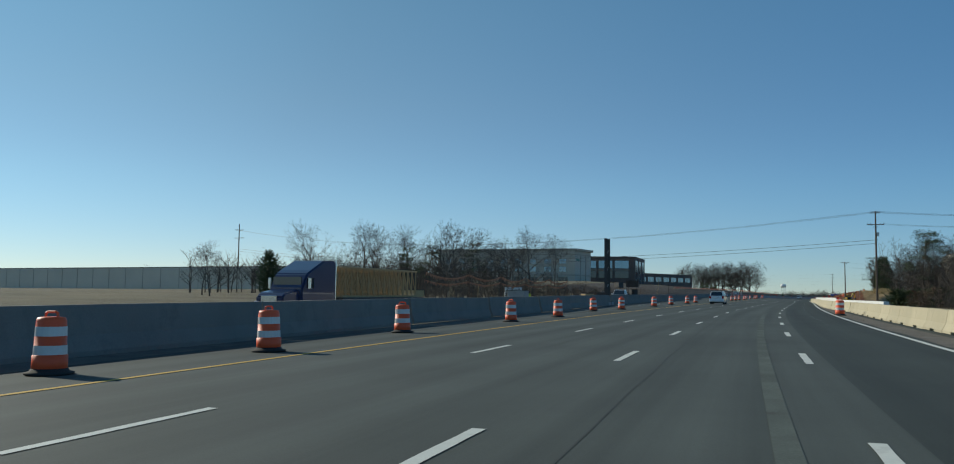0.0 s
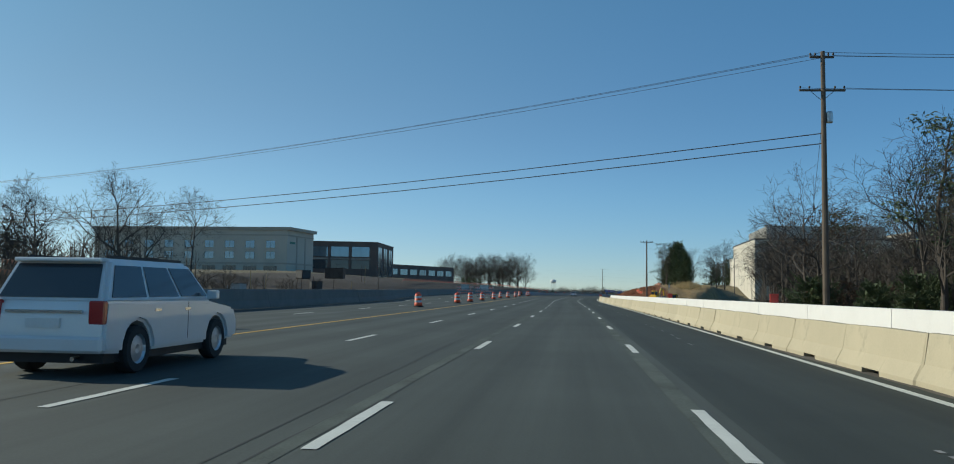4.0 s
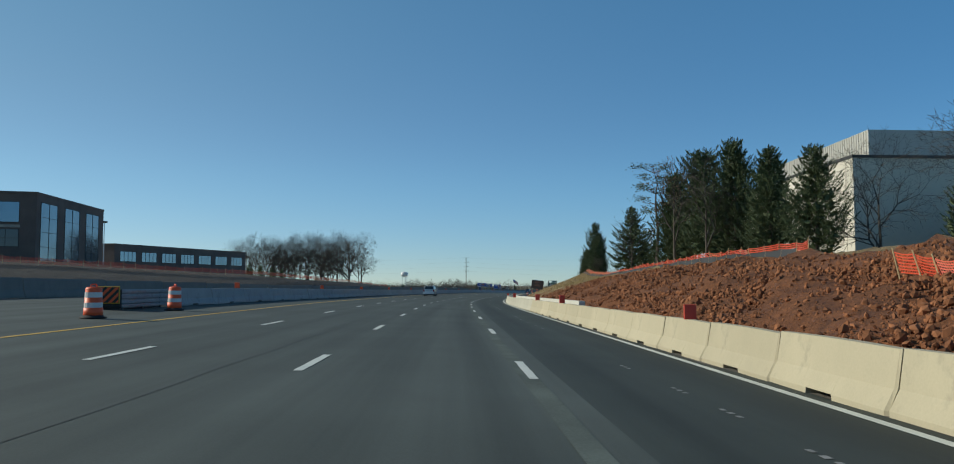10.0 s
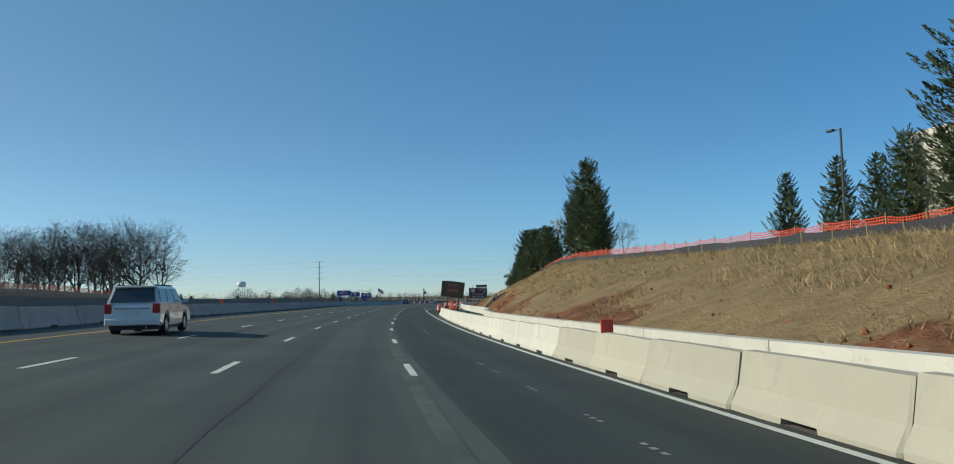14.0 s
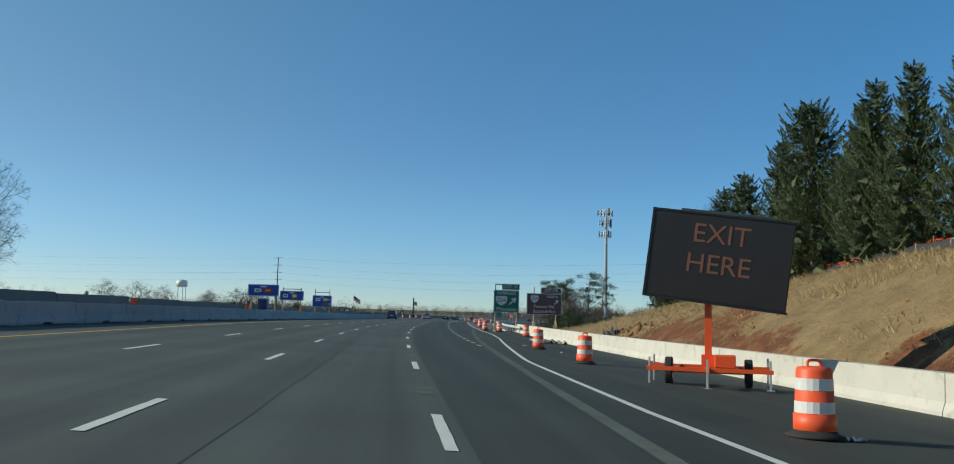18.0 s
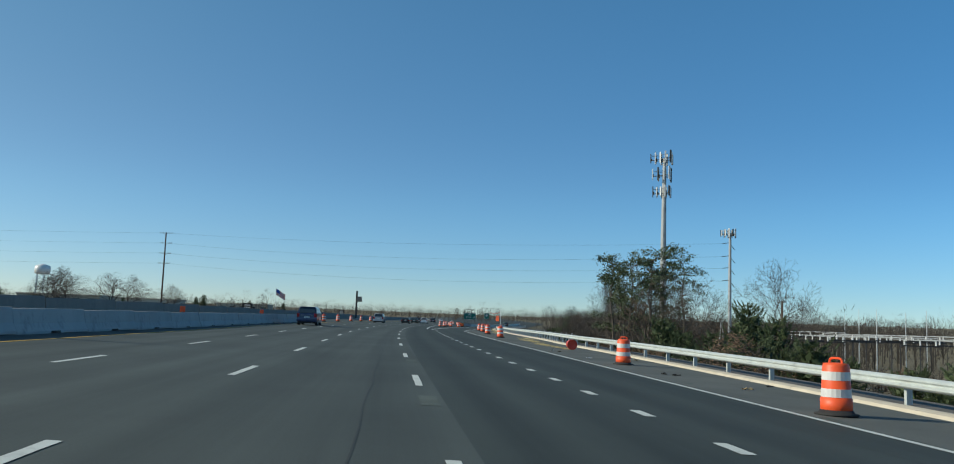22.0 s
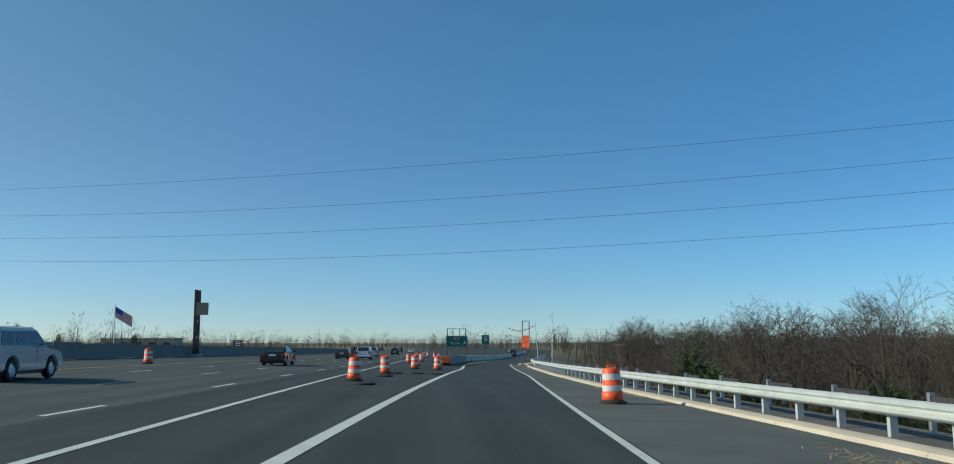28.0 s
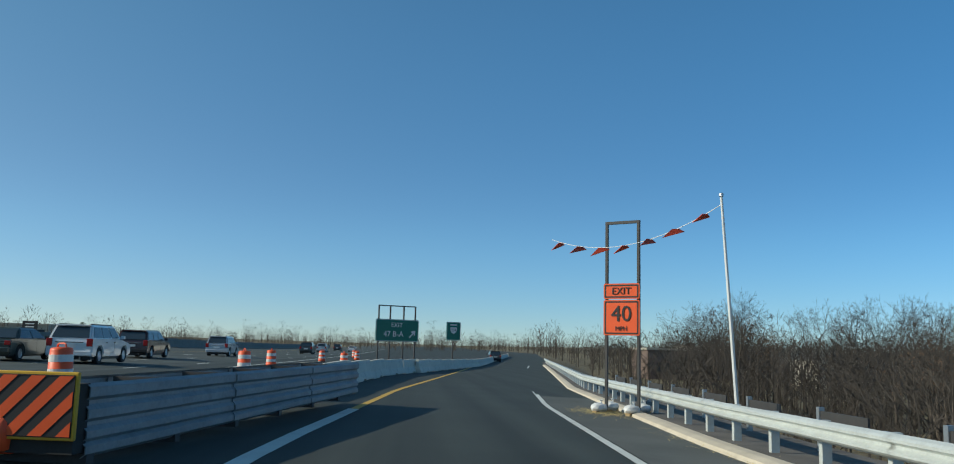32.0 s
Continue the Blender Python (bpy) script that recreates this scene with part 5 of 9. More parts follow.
# woods beside the road, right
wr = random.Random(5)
for k in range(78):
    s, l = wr.uniform(106, 226), wr.uniform(18.5, 50)
    if s > 158 + 2.1 * (l + 2) or (s < 150 and l < 23):
        continue
    tree("leafy" if wr.random() < 0.08 else "pine" if wr.random() < 0.06 else "bare" if wr.random() < 0.3 else "thin", s, l, wr.uniform(9.0, 14.5), "roadside woods", wr.uniform(0.8, 1.2))
for k in range(16):
    tree("pine" if k == 3 else "thin" if k % 3 else "bare", 225 - wr.random() ** 1.4 * 20, 25.7 + wr.uniform(0, 5), wr.uniform(8.5, 11.5), "roadside woods", wr.uniform(0.9, 1.2))
for k in range(56):
    tree("shrub" if k % 5 == 0 else "leafscrub" if k % 5 < 3 else "scrub", wr.uniform(112, 200), wr.uniform(17.5, 27), wr.uniform(1.8, 3.6), "roadside thicket", wr.uniform(0.9, 1.5))
for s, l, h in ((455, 42, 9), (452, 47, 11), (462, 50, 10), (470, 44, 9)):
    tree("fir", s, l, h, "far evergreens", 1.0)
# trees on the left
for s, l, h, w in ((108, -68, 10, 1), (118, -62, 10.5, 1), (132, -72, 12, 1), (141, -60, 12.5, 0.7), (152, -75, 13, 1), (160, -66, 10, 1.1), (170, -70, 14.5, 1), (185, -70, 14, 1), (204, -70, 13, 1.1), (226, -70, 16.5, 1.25), (247, -70, 15, 1.1), (236, -78, 13, 1), (214, -78, 12, 0.9), (100, -80, 6.5, 1), (110, -90, 8, 1), (192, -92, 13, 1), (255, -84, 11, 1)):
    tree("bare", s, l, h * 1.15, "bare trees beyond the median", w)
for s, l, h in ((110, -77, 7.5), (150, -72, 9), (168, -76, 10), (204, -80, 12), (216, -82, 9)):
    tree("pine" if h > 8 else "conifer", s, l, h, "evergreens beyond the median", 1.1)
wl_ = random.Random(8)
for k in range(46):
    tree("scrub", wl_.uniform(108, 240), wl_.uniform(-74, -52), wl_.uniform(2.5, 5.0), "thicket behind the work yard", wl_.uniform(0.9, 1.4))
tree("bare", 626.3, -84, 26, "treeline by the low offices", 1.1, 2)
for k in range(46):
    tree("thin" if k % 3 else "bare", 614 + wl_.uniform(0, 34), -136 + 54 * k / 46 + wl_.uniform(-1, 1), wl_.uniform(21, 28), "treeline by the low offices", wl_.uniform(0.7, 0.95))
for k in range(7):
    tree("scrub", 600 + k * 7, -64 - wl_.uniform(0, 10), wl_.uniform(3, 5), "thicket by the low offices", 1.2)
for k in range(4):
    tree("fir", 530 + k * 9, -86, 6.5, "evergreens by the low offices", 1.1)
for s, l, h in ((640, -60, 6), (650, -52, 5.5), (660, -62, 6.5), (668, -50, 5), (690, -56, 6), (700, -48, 5.5), (722, -58, 7), (742, -66, 8), (756, -60, 7.5), (772, -70, 8.5), (790, -64, 7)):
    tree("bare", s, l, h, "low bare scrub beyond the median", 1.35, 2)
for k in range(24):
    tree("scrub", wl_.uniform(640, 900), wl_.uniform(-75, -36), wl_.uniform(2, 3.6), "low bare scrub beyond the median", 1.3)
for k in range(14):
    tree("fir", 700 + k * 32, -70 - wl_.uniform(0, 120), wl_.uniform(5, 8), "scattered evergreens in the distance", 1.3)
# woods below the embankment, right
for s, l, top, v in ((686.9, 30.0, 5.0, 0), (694.7, 27.2, 4.9, 1), (691.4, 28.4, 4.4, 2), (688.6, 31.0, 4.2, 1), (697.2, 28.6, 4.2, 2), (714.5, 39.0, 7.6, 0), (720, 44, 7.0, 1)):
    tree_to("pine", s, l, top, "pines below the embankment", 0.95, v)
for s, l, top, w in ((681.8, 28.0, 1.9, 0.9), (684.2, 27.2, 0.8, 0.9), (679.6, 29.4, -0.4, 1.1), (674.6, 30.5, -1.4, 1.2), (671.0, 33.6, -1.8, 1.2)):
    tree_to("leafy", s, l, top, "oaks below the embankment", w)
for s, l, top, w, v in ((672.7, 30.0, 2.5, 0.9, 3), (671.7, 32.6, 1.0, 0.8, 1), (651.8, 30.4, 3.3, 0.8, 3), (653.5, 33.5, 0.2, 0.9, 1), (738, 37.6, 5.2, 0.75, 0), (714, 33.0, 7.2, 0.85, 1), (716.5, 35.5, 2.0, 0.9, 4), (699.5, 27.5, 3.0, 0.7, 1), (703, 28.5, 3.4, 0.7, 3), (706, 30, 1.6, 0.8, 4), (701, 33, 3.8, 0.7, 0), (683, 31.5, 3.6, 0.7, 1), (692, 32.5, 4.6, 0.7, 3), (752, 48, 1.5, 0.9, 2)):
    tree_to("bare", s, l, top, "bare trees below the embankment", w, v)
ww = random.Random(9)
for k in range(84):
    s = ww.uniform(748, 900)
    l = float(rail_lat(s)) + 17 + 38 * ww.random() ** 1.3
    tree("leafy" if ww.random() < 0.06 else "bare" if ww.random() < 0.3 else "thin", s, l, ww.uniform(8.0, 11.2) + (3.0 if l > 45 else 0), "woods below the ramp", ww.uniform(0.8, 1.15))
for k in range(34):
    s = ww.uniform(600, 850)
    tree("shrub", s, float(rail_lat(s)) + ww.uniform(12, 26), ww.uniform(2.0, 4.2), "thicket below the embankment", ww.uniform(0.9, 1.4))
for s, l, top, w in ((648.0, 26.8, -1.0, 0.75), (672.6, 27.5, -2.3, 0.9), (678.2, 38.6, -2.7, 1.0), (644.5, 27.6, -2.0, 0.7), (654, 29.5, -2.6, 0.9), (658, 32, -2.9, 0.9), (664, 30, -3.4, 1.0), (676.5, 29.5, -2.9, 0.9), (669, 28.5, -3.6, 1.0)):
    tree_to("cedar", s, l, top, "cedars below the embankment", w)


def far_woods(name, label, n, box_s, box_l, h0, h1, seed, base=-0.5, fine=1.0, twigs=4, skip=None):
    """A distant mass of bare trees: each a stem and a fan of twigs."""
    rnd = random.Random(seed)
    st = Sticks()
    for _ in range(n):
        s, l = rnd.uniform(*box_s), rnd.uniform(*box_l)
        if skip and skip[0] < s < skip[1] and l < skip[2]:
            continue
        x, y = plan(s, l)
        g = Vector((float(x), float(y), float(ground_z(s, l)) + base))
        h = rnd.uniform(h0, h1)
        top = g + Vector((rnd.gauss(0, 0.3), rnd.gauss(0, 0.3), h * 0.6))
        st.add(g, top, 0.16 * fine ** 0.5, 0.07 * fine, 3)
        for _ in range(11):
            a, t = rnd.uniform(0, 6.28), rnd.uniform(0.3, 1)
            p = g.lerp(top, t)
            ln = h * rnd.uniform(0.16, 0.38) * (1.1 - 0.4 * t)
            e = p + Vector((math.cos(a) * ln * 0.7, math.sin(a) * ln * 0.7, ln * rnd.uniform(0.5, 0.95)))
            st.add(p, e, 0.05 * fine, 0.02 * fine, 3)
            for _ in range(twigs):
                a2 = a + rnd.gauss(0, 0.9)
                q = p.lerp(e, rnd.uniform(0.35, 1))
                st.add(q, q + Vector((math.cos(a2), math.sin(a2), rnd.uniform(0.3, 1.5))) * ln * rnd.uniform(0.22, 0.45), 0.03 * fine, 0.014 * fine, 3)
    tagged(piece(name, st.mesh(name, WOODS)), label, "woods", "", "stuff")


def crown_woods(label, n, box_s, box_l, h0, h1, seed, twigs=58, round_=0.25, skip=None):
    """Distant bare trees, each a stem under a rounded crown of many fine upswept twigs."""
    rnd = random.Random(seed)
    st = Sticks()
    for _ in range(n):
        s, l = rnd.uniform(*box_s), rnd.uniform(*box_l)
        if skip and skip[0] < s < skip[1] and l < skip[2]:
            continue
        x, y = plan(s, l)
        g = Vector((float(x), float(y), float(ground_z(s, l)) - 0.4))
        h = rnd.uniform(h0, h1) * (1.3 if rnd.random() < 0.07 else 1.0) * (0.88 + 0.3 * noise.noise(Vector((s * 0.02, l * 0.02, 7.0))))
        r = h * rnd.uniform(round_ - 0.05, round_ + 0.05)
        st.add(g, g + Vector((0, 0, h * 0.62)), 0.15, 0.06, 3)
        for _ in range(twigs):
            a, u, w = rnd.uniform(0, 6.28), rnd.random() ** 0.5, rnd.random()
            z = h * (0.16 + 0.80 * w)
            q = r * u * (1.05 - 0.75 * abs(w - 0.55) * 1.6)
            c = g + Vector((math.cos(a) * q, math.sin(a) * q, z))
            st.blade(c, Vector((math.cos(a) * 0.55, math.sin(a) * 0.55, 0.5 + rnd.random())).normalized(), h * rnd.uniform(0.07, 0.15), rnd.uniform(0.05, 0.13), rnd)
    tagged(piece("far_woods", st.mesh("far_woods", WOODS)), label, "woods", "", "stuff")


crown_woods("bare woods filling the slope beyond the ramp", 620, (745, 1080), (56, 120), 8.5, 12.5, 31, skip=(740, 800, 70))
far_woods("far_woods", "grey-brown bare woods on the slope below the embankment", 520, (610, 1100), (60, 210), 9, 14, 1, fine=1.6, skip=(600, 790, 128))
crown_woods("distant bare woods on the hill beyond the substation", 1500, (540, 1250), (190, 330), 10, 15, 2)
crown_woods("distant bare treeline along the horizon", 1300, (900, 1700), (-420, -60), 7, 12, 3)
crown_woods("distant bare treeline ahead", 1300, (1100, 1700), (-60, 330), 7, 12, 4)
far_woods("far_woods", "bare thicket behind the work yard", 260, (150, 260), (-130, -84), 8, 13, 5)
far_woods("far_woods", "bare undergrowth in the roadside woods", 560, (106, 214), (21, 54), 4, 11, 6, fine=0.5, twigs=7)
for k in range(58):
    s = ww.uniform(622, 712)
    tree("scrub" if k % 4 == 0 else "shrub" if k % 4 == 1 else "leafscrub", s, float(rail_lat(s)) + ww.uniform(7, 17), ww.uniform(2.0, 3.4), "thicket below the embankment", ww.uniform(0.9, 1.4))
far_woods("far_woods", "bare undergrowth below the ramp", 460, (735, 905), (36, 84), 4, 10, 7, fine=0.5, twigs=8, skip=(600, 768, 200))
far_woods("far_woods", "bare brush on the slope below the guardrail", 240, (640, 800), (33, 58), 2.5, 5.0, 12, fine=0.4, twigs=7)
far_woods("far_woods", "bare brush behind the median barrier", 300, (100, 240), (-72, -42), 2.2, 4.6, 10, fine=0.6, twigs=5)
crown_woods("low bare woods beyond the far carriageway", 1500, (800, 1240), (-190, -70), 2.2, 3.4, 13, 34, 0.34)
crown_woods("bare undergrowth between the trees beyond the median", 200, (150, 250), (-112, -68), 6, 11, 14)
crown_woods("bare trees on the horizon behind the offices", 420, (300, 760), (-330, -190), 10, 15, 8)


# ---- buildings ----


def wall_frame(a, b):
    """Matrix whose +x runs from plan point a to b and +z is up; the outside lies towards -y."""
    d = Vector((b[0] - a[0], b[1] - a[1], 0))
    return Matrix.Translation((a[0], a[1], 0)) @ Matrix.Rotation(math.atan2(d.y, d.x), 4, 'Z'), d.length


def pane_of(parent, m, x0, z0, x1, z1, glass, frame, bars=(1, 1), deep=0.12):
    """A window set into a wall: frame, sill and one mesh a pane, proud of the wall by little."""
    bm = bmesh.new()
    t = 0.09
    for q in ((x0, z0, x1, z0 + t), (x0, z1 - t, x1, z1), (x0, z0 + t, x0 + t, z1 - t), (x1 - t, z0 + t, x1, z1 - t)):
        box(bm, q[0], -deep, q[1], q[2], 0.02, q[3])
    for k in range(1, bars[0]):
        x = x0 + (x1 - x0) * k / bars[0]
        box(bm, x - 0.035, -deep, z0 + t, x + 0.035, 0.0, z1 - t)
    for k in range(1, bars[1]):
        z = z0 + (z1 - z0) * k / bars[1]
        box(bm, x0 + t, -deep + 0.01, z - 0.035, x1 - t, 0.0, z + 0.035)
    bmesh.ops.transform(bm, matrix=m, verts=bm.verts[:])
    w = part("window", bm, frame, parent)
    bm = bx(x0 + t * 0.5, -0.05, z0 + t * 0.5, x1 - t * 0.5, -0.02, z1 - t * 0.5)
    bmesh.ops.transform(bm, matrix=m, verts=bm.verts[:])
    part("pane", bm, glass, w)
    return w


def block(parent, name, corners, z0, z1, material, label=""):
    bm = bmesh.new()
    a = [bm.verts.new((x, y, z0)) for x, y in corners]
    b = [bm.verts.new((x, y, z1)) for x, y in corners]
    n = len(corners)
    for k in range(n):
        bm.faces.new((a[k], a[(k + 1) % n], b[(k + 1) % n], b[k]))
    bm.faces.new(a[::-1])
    bm.faces.new(b)
    bmesh.ops.recalc_face_normals(bm, faces=bm.faces[:])
    return part(name, bm, material, parent, label)


def ledge(parent, name, corners, z0, z1, out, material, label=""):
    c = Vector((sum(p[0] for p in corners) / len(corners), sum(p[1] for p in corners) / len(corners), 0))
    grown = [tuple((Vector((x, y, 0)) + (Vector((x, y, 0)) - c).normalized() * out * 1.4)[:2]) for x, y in corners]
    return block(parent, name, grown, z0, z1, material, label)


# cream office block with a cornice
c1 = [(-75.8, 386.0), (-71.9, 407.0), (-140, 432), (-146.4, 391.0)]
b1 = thing("office_building", Matrix(), "cream stucco office block with a heavy cornice", "building")
block(b1, "wall", c1, 1.0, 19.2, STUCCO)
ledge(b1, "cornice", c1, 19.2, 20.3, 0.9, CORNICE, "buff projecting cornice")
ledge(b1, "band", c1, 17.3, 17.7, 0.18, CORNICE)
ledge(b1, "plinth", c1, 7.4, 8.0, 0.18, CORNICE)
m, L = wall_frame(c1[3], c1[0])
for k in range(9):
    for z in (9.2, 13.0):
        pane_of(b1, m, 4 + k * 7.4, z, 7.4 + k * 7.4, z + 2.6, GLASS_SKY, CORNICE, (2, 1))
    pane_of(b1, m, 3.4 + k * 7.4, 4.8, 8.2 + k * 7.4, 6.9, GLASS, CORNICE, (3, 1))
m, L = wall_frame(c1[0], c1[1])
for x in (7.2, 14.0):
    bm = bx(x, -0.16, 1.5, x + 0.9, 0.02, 17.2)
    bmesh.ops.transform(bm, matrix=m, verts=bm.verts[:])
    part("pilaster", bm, CORNICE, b1)
bm = bx(2.0, -0.06, 14.6, 6.2, -0.02, 15.4)
bmesh.ops.transform(bm, matrix=m, verts=bm.verts[:])
part("lettering_bar", bm, SIGN_G, b1, "green lettering reduced to a bar")
# dark brick office with tall glazing
c2 = [(-56.5, 457.0), (-55.9, 499.3), (-92, 508), (-96, 450)]
b2 = thing("office_building", Matrix(), "dark brick office block with tall blue glazing", "building")
block(b2, "wall", c2, 2.0, 18.9, BRICK)
ledge(b2, "parapet", c2, 18.9, 19.4, 0.12, BRICK)
m, L = wall_frame(c2[3], c2[0])
pane_of(b2, m, 1.0, 6.0, 9.6, 18.2, GLASS_SKY, STEEL, (3, 4))
for x in (11.7, 20.5, 29.3):
    pane_of(b2, m, x, 12.8, x + 7.6, 17.2, GLASS_SKY, STEEL, (2, 1))
    pane_of(b2, m, x, 7.6, x + 7.6, 11.4, GLASS, STEEL, (3, 2))
    bm = bx(x - 0.2, -0.1, 11.7, x + 7.8, 0.02, 12.3)
    bmesh.ops.transform(bm, matrix=m, verts=bm.verts[:])
    part("stone_band", bm, CORNICE, b2, "buff stone band between storeys")
m, L = wall_frame(c2[0], c2[1])
for k in range(3):
    pane_of(b2, m, 2.2 + k * 13.6, 4.6, 11.4 + k * 13.6, 17.4, GLASS_SKY, STEEL, (2, 4))
# low brick office
c3 = [(-64.7, 539.2), (-34.6, 603.5), (-52, 612), (-83, 546)]
b3 = thing("low_office", Matrix(), "low brick office with wide blue windows", "building")
block(b3, "wall", c3, 1.0, 12.0, BRICK)
ledge(b3, "parapet", c3, 12.0, 12.5, 0.1, BRICK)
m, L = wall_frame(c3[0], c3[1])
for k in range(7):
    pane_of(b3, m, 2.4 + k * 9.8, 7.0, 9.6 + k * 9.8, 10.2, GLASS_SKY, STEEL, (4, 1))
# long low warehouse
c4 = [(-300, 272), (-138, 231), (-128, 268), (-290, 312)]
b4 = thing("warehouse", Matrix(), "long pale flat-roofed warehouse", "building")
block(b4, "wall", c4, -3, 6.6, PANEL)
ledge(b4, "roof_edge", c4, 6.6, 7.0, 0.25, CORNICE)
m, L = wall_frame(c4[0], c4[1])
for k in range(16):
    bm = bx(6 + k * 10, -0.10, -1, 6.25 + k * 10, 0.0, 6.5)
    bmesh.ops.transform(bm, matrix=m, verts=bm.verts[:])
    part("panel_joint", bm, CORNICE, b4)
# precast block on the right with a ribbed penthouse
c5 = [(80.6, 377.4), (128, 374.6), (136, 424), (86.9, 428.4)]
b5 = thing("office_building", Matrix(), "tall cream precast block without windows", "building")
block(b5, "wall", c5, -2.5, 17.2, PANEL)
ledge(b5, "parapet", c5, 17.2, 17.6, 0.15, STEEL, "dark metal roof edge")
m, L = wall_frame(c5[3], c5[0])
for k in range(1, 8):
    bm = bx(k * 7.0, -0.035, 0.5, k * 7.0 + 0.12, 0.01, 17.1)
    bmesh.ops.transform(bm, matrix=m, verts=bm.verts[:])
    part("panel_joint", bm, CORNICE, b5)
for z in (5.8, 11.6):
    bm = bx(0, -0.03, z, L, 0.01, z + 0.10)
    bmesh.ops.transform(bm, matrix=m, verts=bm.verts[:])
    part("panel_joint", bm, CORNICE, b5)
wing = block(b5, "lower_wing", [(87.0, 428.5), (134, 424.2), (138, 437), (88.4, 440.5)], -2.5, 13.0, PANEL, "lower cream wing with a flat roof")
block(b5, "setback_storey", [(91.0, 428.5), (132, 424.8), (134, 434), (92.0, 437.0)], 13.0, 16.3, PANEL)
c6 = [(85.6, 381.4), (123, 379.4), (129, 418), (91.2, 422)]
ph = block(b5, "penthouse", c6, 17.6, 22.0, RIBBED, "ribbed metal plant screen")
m, L = wall_frame(c6[3], c6[0])
rib = bmesh.new()
for k in range(int(L / 0.8)):
    box(rib, k * 0.8, -0.09, 17.7, k * 0.8 + 0.34, 0.0, 21.95)
bmesh.ops.transform(rib, matrix=m, verts=rib.verts[:])
part("rib_sheet", rib, RIBBED, ph)
c7 = [(128.5, 373.0), (136, 372.6), (140, 400), (131, 402)]
b6 = thing("stair_tower", Matrix(), "glazed stair tower beside the precast block", "building")
block(b6, "wall", c7, -2.5, 20.0, STUCCO)
m, L = wall_frame(c7[0], c7[1])
pane_of(b6, m, 1.0, 8, L - 1.0, 19.2, GLASS_SKY, STEEL, (2, 4))
c8 = [(137, 372), (190, 368), (196, 410), (142, 412)]
b7 = thing("office_building", Matrix(), "grey brick office wing with windows", "building")
block(b7, "wall", c8, -2.5, 19.0, BRICK)
m, L = wall_frame(c8[0], c8[1])
for k in range(6):
    for z in (4, 9, 14):
        pane_of(b7, m, 3 + k * 8, z, 8 + k * 8, z + 2.6, GLASS_SKY, STEEL, (3, 1))
# low far buildings ahead
for k, (s, l, w, d, h, mt) in enumerate([(980, -150, 50, 18, 5, STUCCO), (900, -140, 30, 14, 4.5, CORNICE), (1080, -120, 30, 14, 5, CORNICE), (985, 78, 22, 14, 6.5, BRICK), (960, 104, 18, 12, 5.0, PANEL), (1020, 110, 40, 15, 7, STUCCO)]):
    m = on_ground(s, l)
    fb = thing("low_building", m, "plain low roadside building in the distance", "building", "distant buildings")
    part("wall", bx(-w / 2, -d / 2, -1, w / 2, d / 2, h), mt, fb)
    part("roof", bx(-w / 2 - 0.4, -d / 2 - 0.4, h, w / 2 + 0.4, d / 2 + 0.4, h + 0.5), CORNICE, fb)
    for q in range(int(w / 6)):
        part("window", bx(-w / 2 + 2 + q * 6, -d / 2 - 0.05, 1.5, -w / 2 + 5 + q * 6, -d / 2 + 0.05, 3.6), GLASS, fb)

# ---- poles, wires and masts ----


def wire(p0, p1, sag, r=0.014, group="overhead lines"):
    p0, p1 = Vector(p0), Vector(p1)
    n = 22
    side = (p1 - p0).cross(Vector((0, 0, 1))).normalized() * r
    bm, rings = bmesh.new(), []
    for k in range(n + 1):
        p = p0.lerp(p1, k / n) - Vector((0, 0, sag * 4 * (k / n) * (1 - k / n)))
        rings.append([bm.verts.new(p + o) for o in (side, Vector((0, 0, r)), -side, Vector((0, 0, -r)))])
    for a, b in zip(rings, rings[1:]):
        for k in range(4):
            bm.faces.new((a[k], a[(k + 1) % 4], b[(k + 1) % 4], b[k]))
    ob = part("overhead_wire", bm, STEEL)
    return tagged(ob, "thin dark power line sagging between poles", "wire", group)


def utility_pole(x, y, z0, z1, label, arms, r=0.17, material=None, yaw=0.0, cans=()):
    pole = thing("utility_pole", pose(x, y, z0, 0, 0, yaw), label, "utility pole", "utility poles")
    h = z1 - z0
    part("shaft", tube(bmesh.new(), (0, 0, -0.5), (0, 0, h), r, r * 0.62, 10), material or POLE_WOOD, pole)
    for z, half in arms:
        arm = part("crossarm", bx(-half, 0.10, z - z0 - 0.06, half, 0.22, z - z0 + 0.06, bevel=0.01), material or POLE_WOOD, pole)
        for k in (-0.95, -0.55, 0.55, 0.95):
            part("insulator", lathe(bmesh.new(), [(0.02, 0), (0.02, 0.06), (0.07, 0.07), (0.05, 0.12), (0.065, 0.14), (0.04, 0.2), (0, 0.22)], 8, Matrix.Translation((half * k, 0.16, z - z0 + 0.06))), STEEL, arm)
        if half > 0.9:
            for q in (-1, 1):
                part("brace", tube(bmesh.new(), (q * half * 0.5, 0.16, z - z0 - 0.05), (0, 0.16, z - z0 - 0.65), 0.018, n=5), STEEL, pole)
    for z in cans:
        part("transformer", lathe(bmesh.new(), [(0, 0), (0.18, 0.02), (0.2, 0.1), (0.2, 0.6), (0.15, 0.68), (0, 0.7)], 12, Matrix.Translation((0.34, 0, z - z0))), GALV, pole)
    return pole


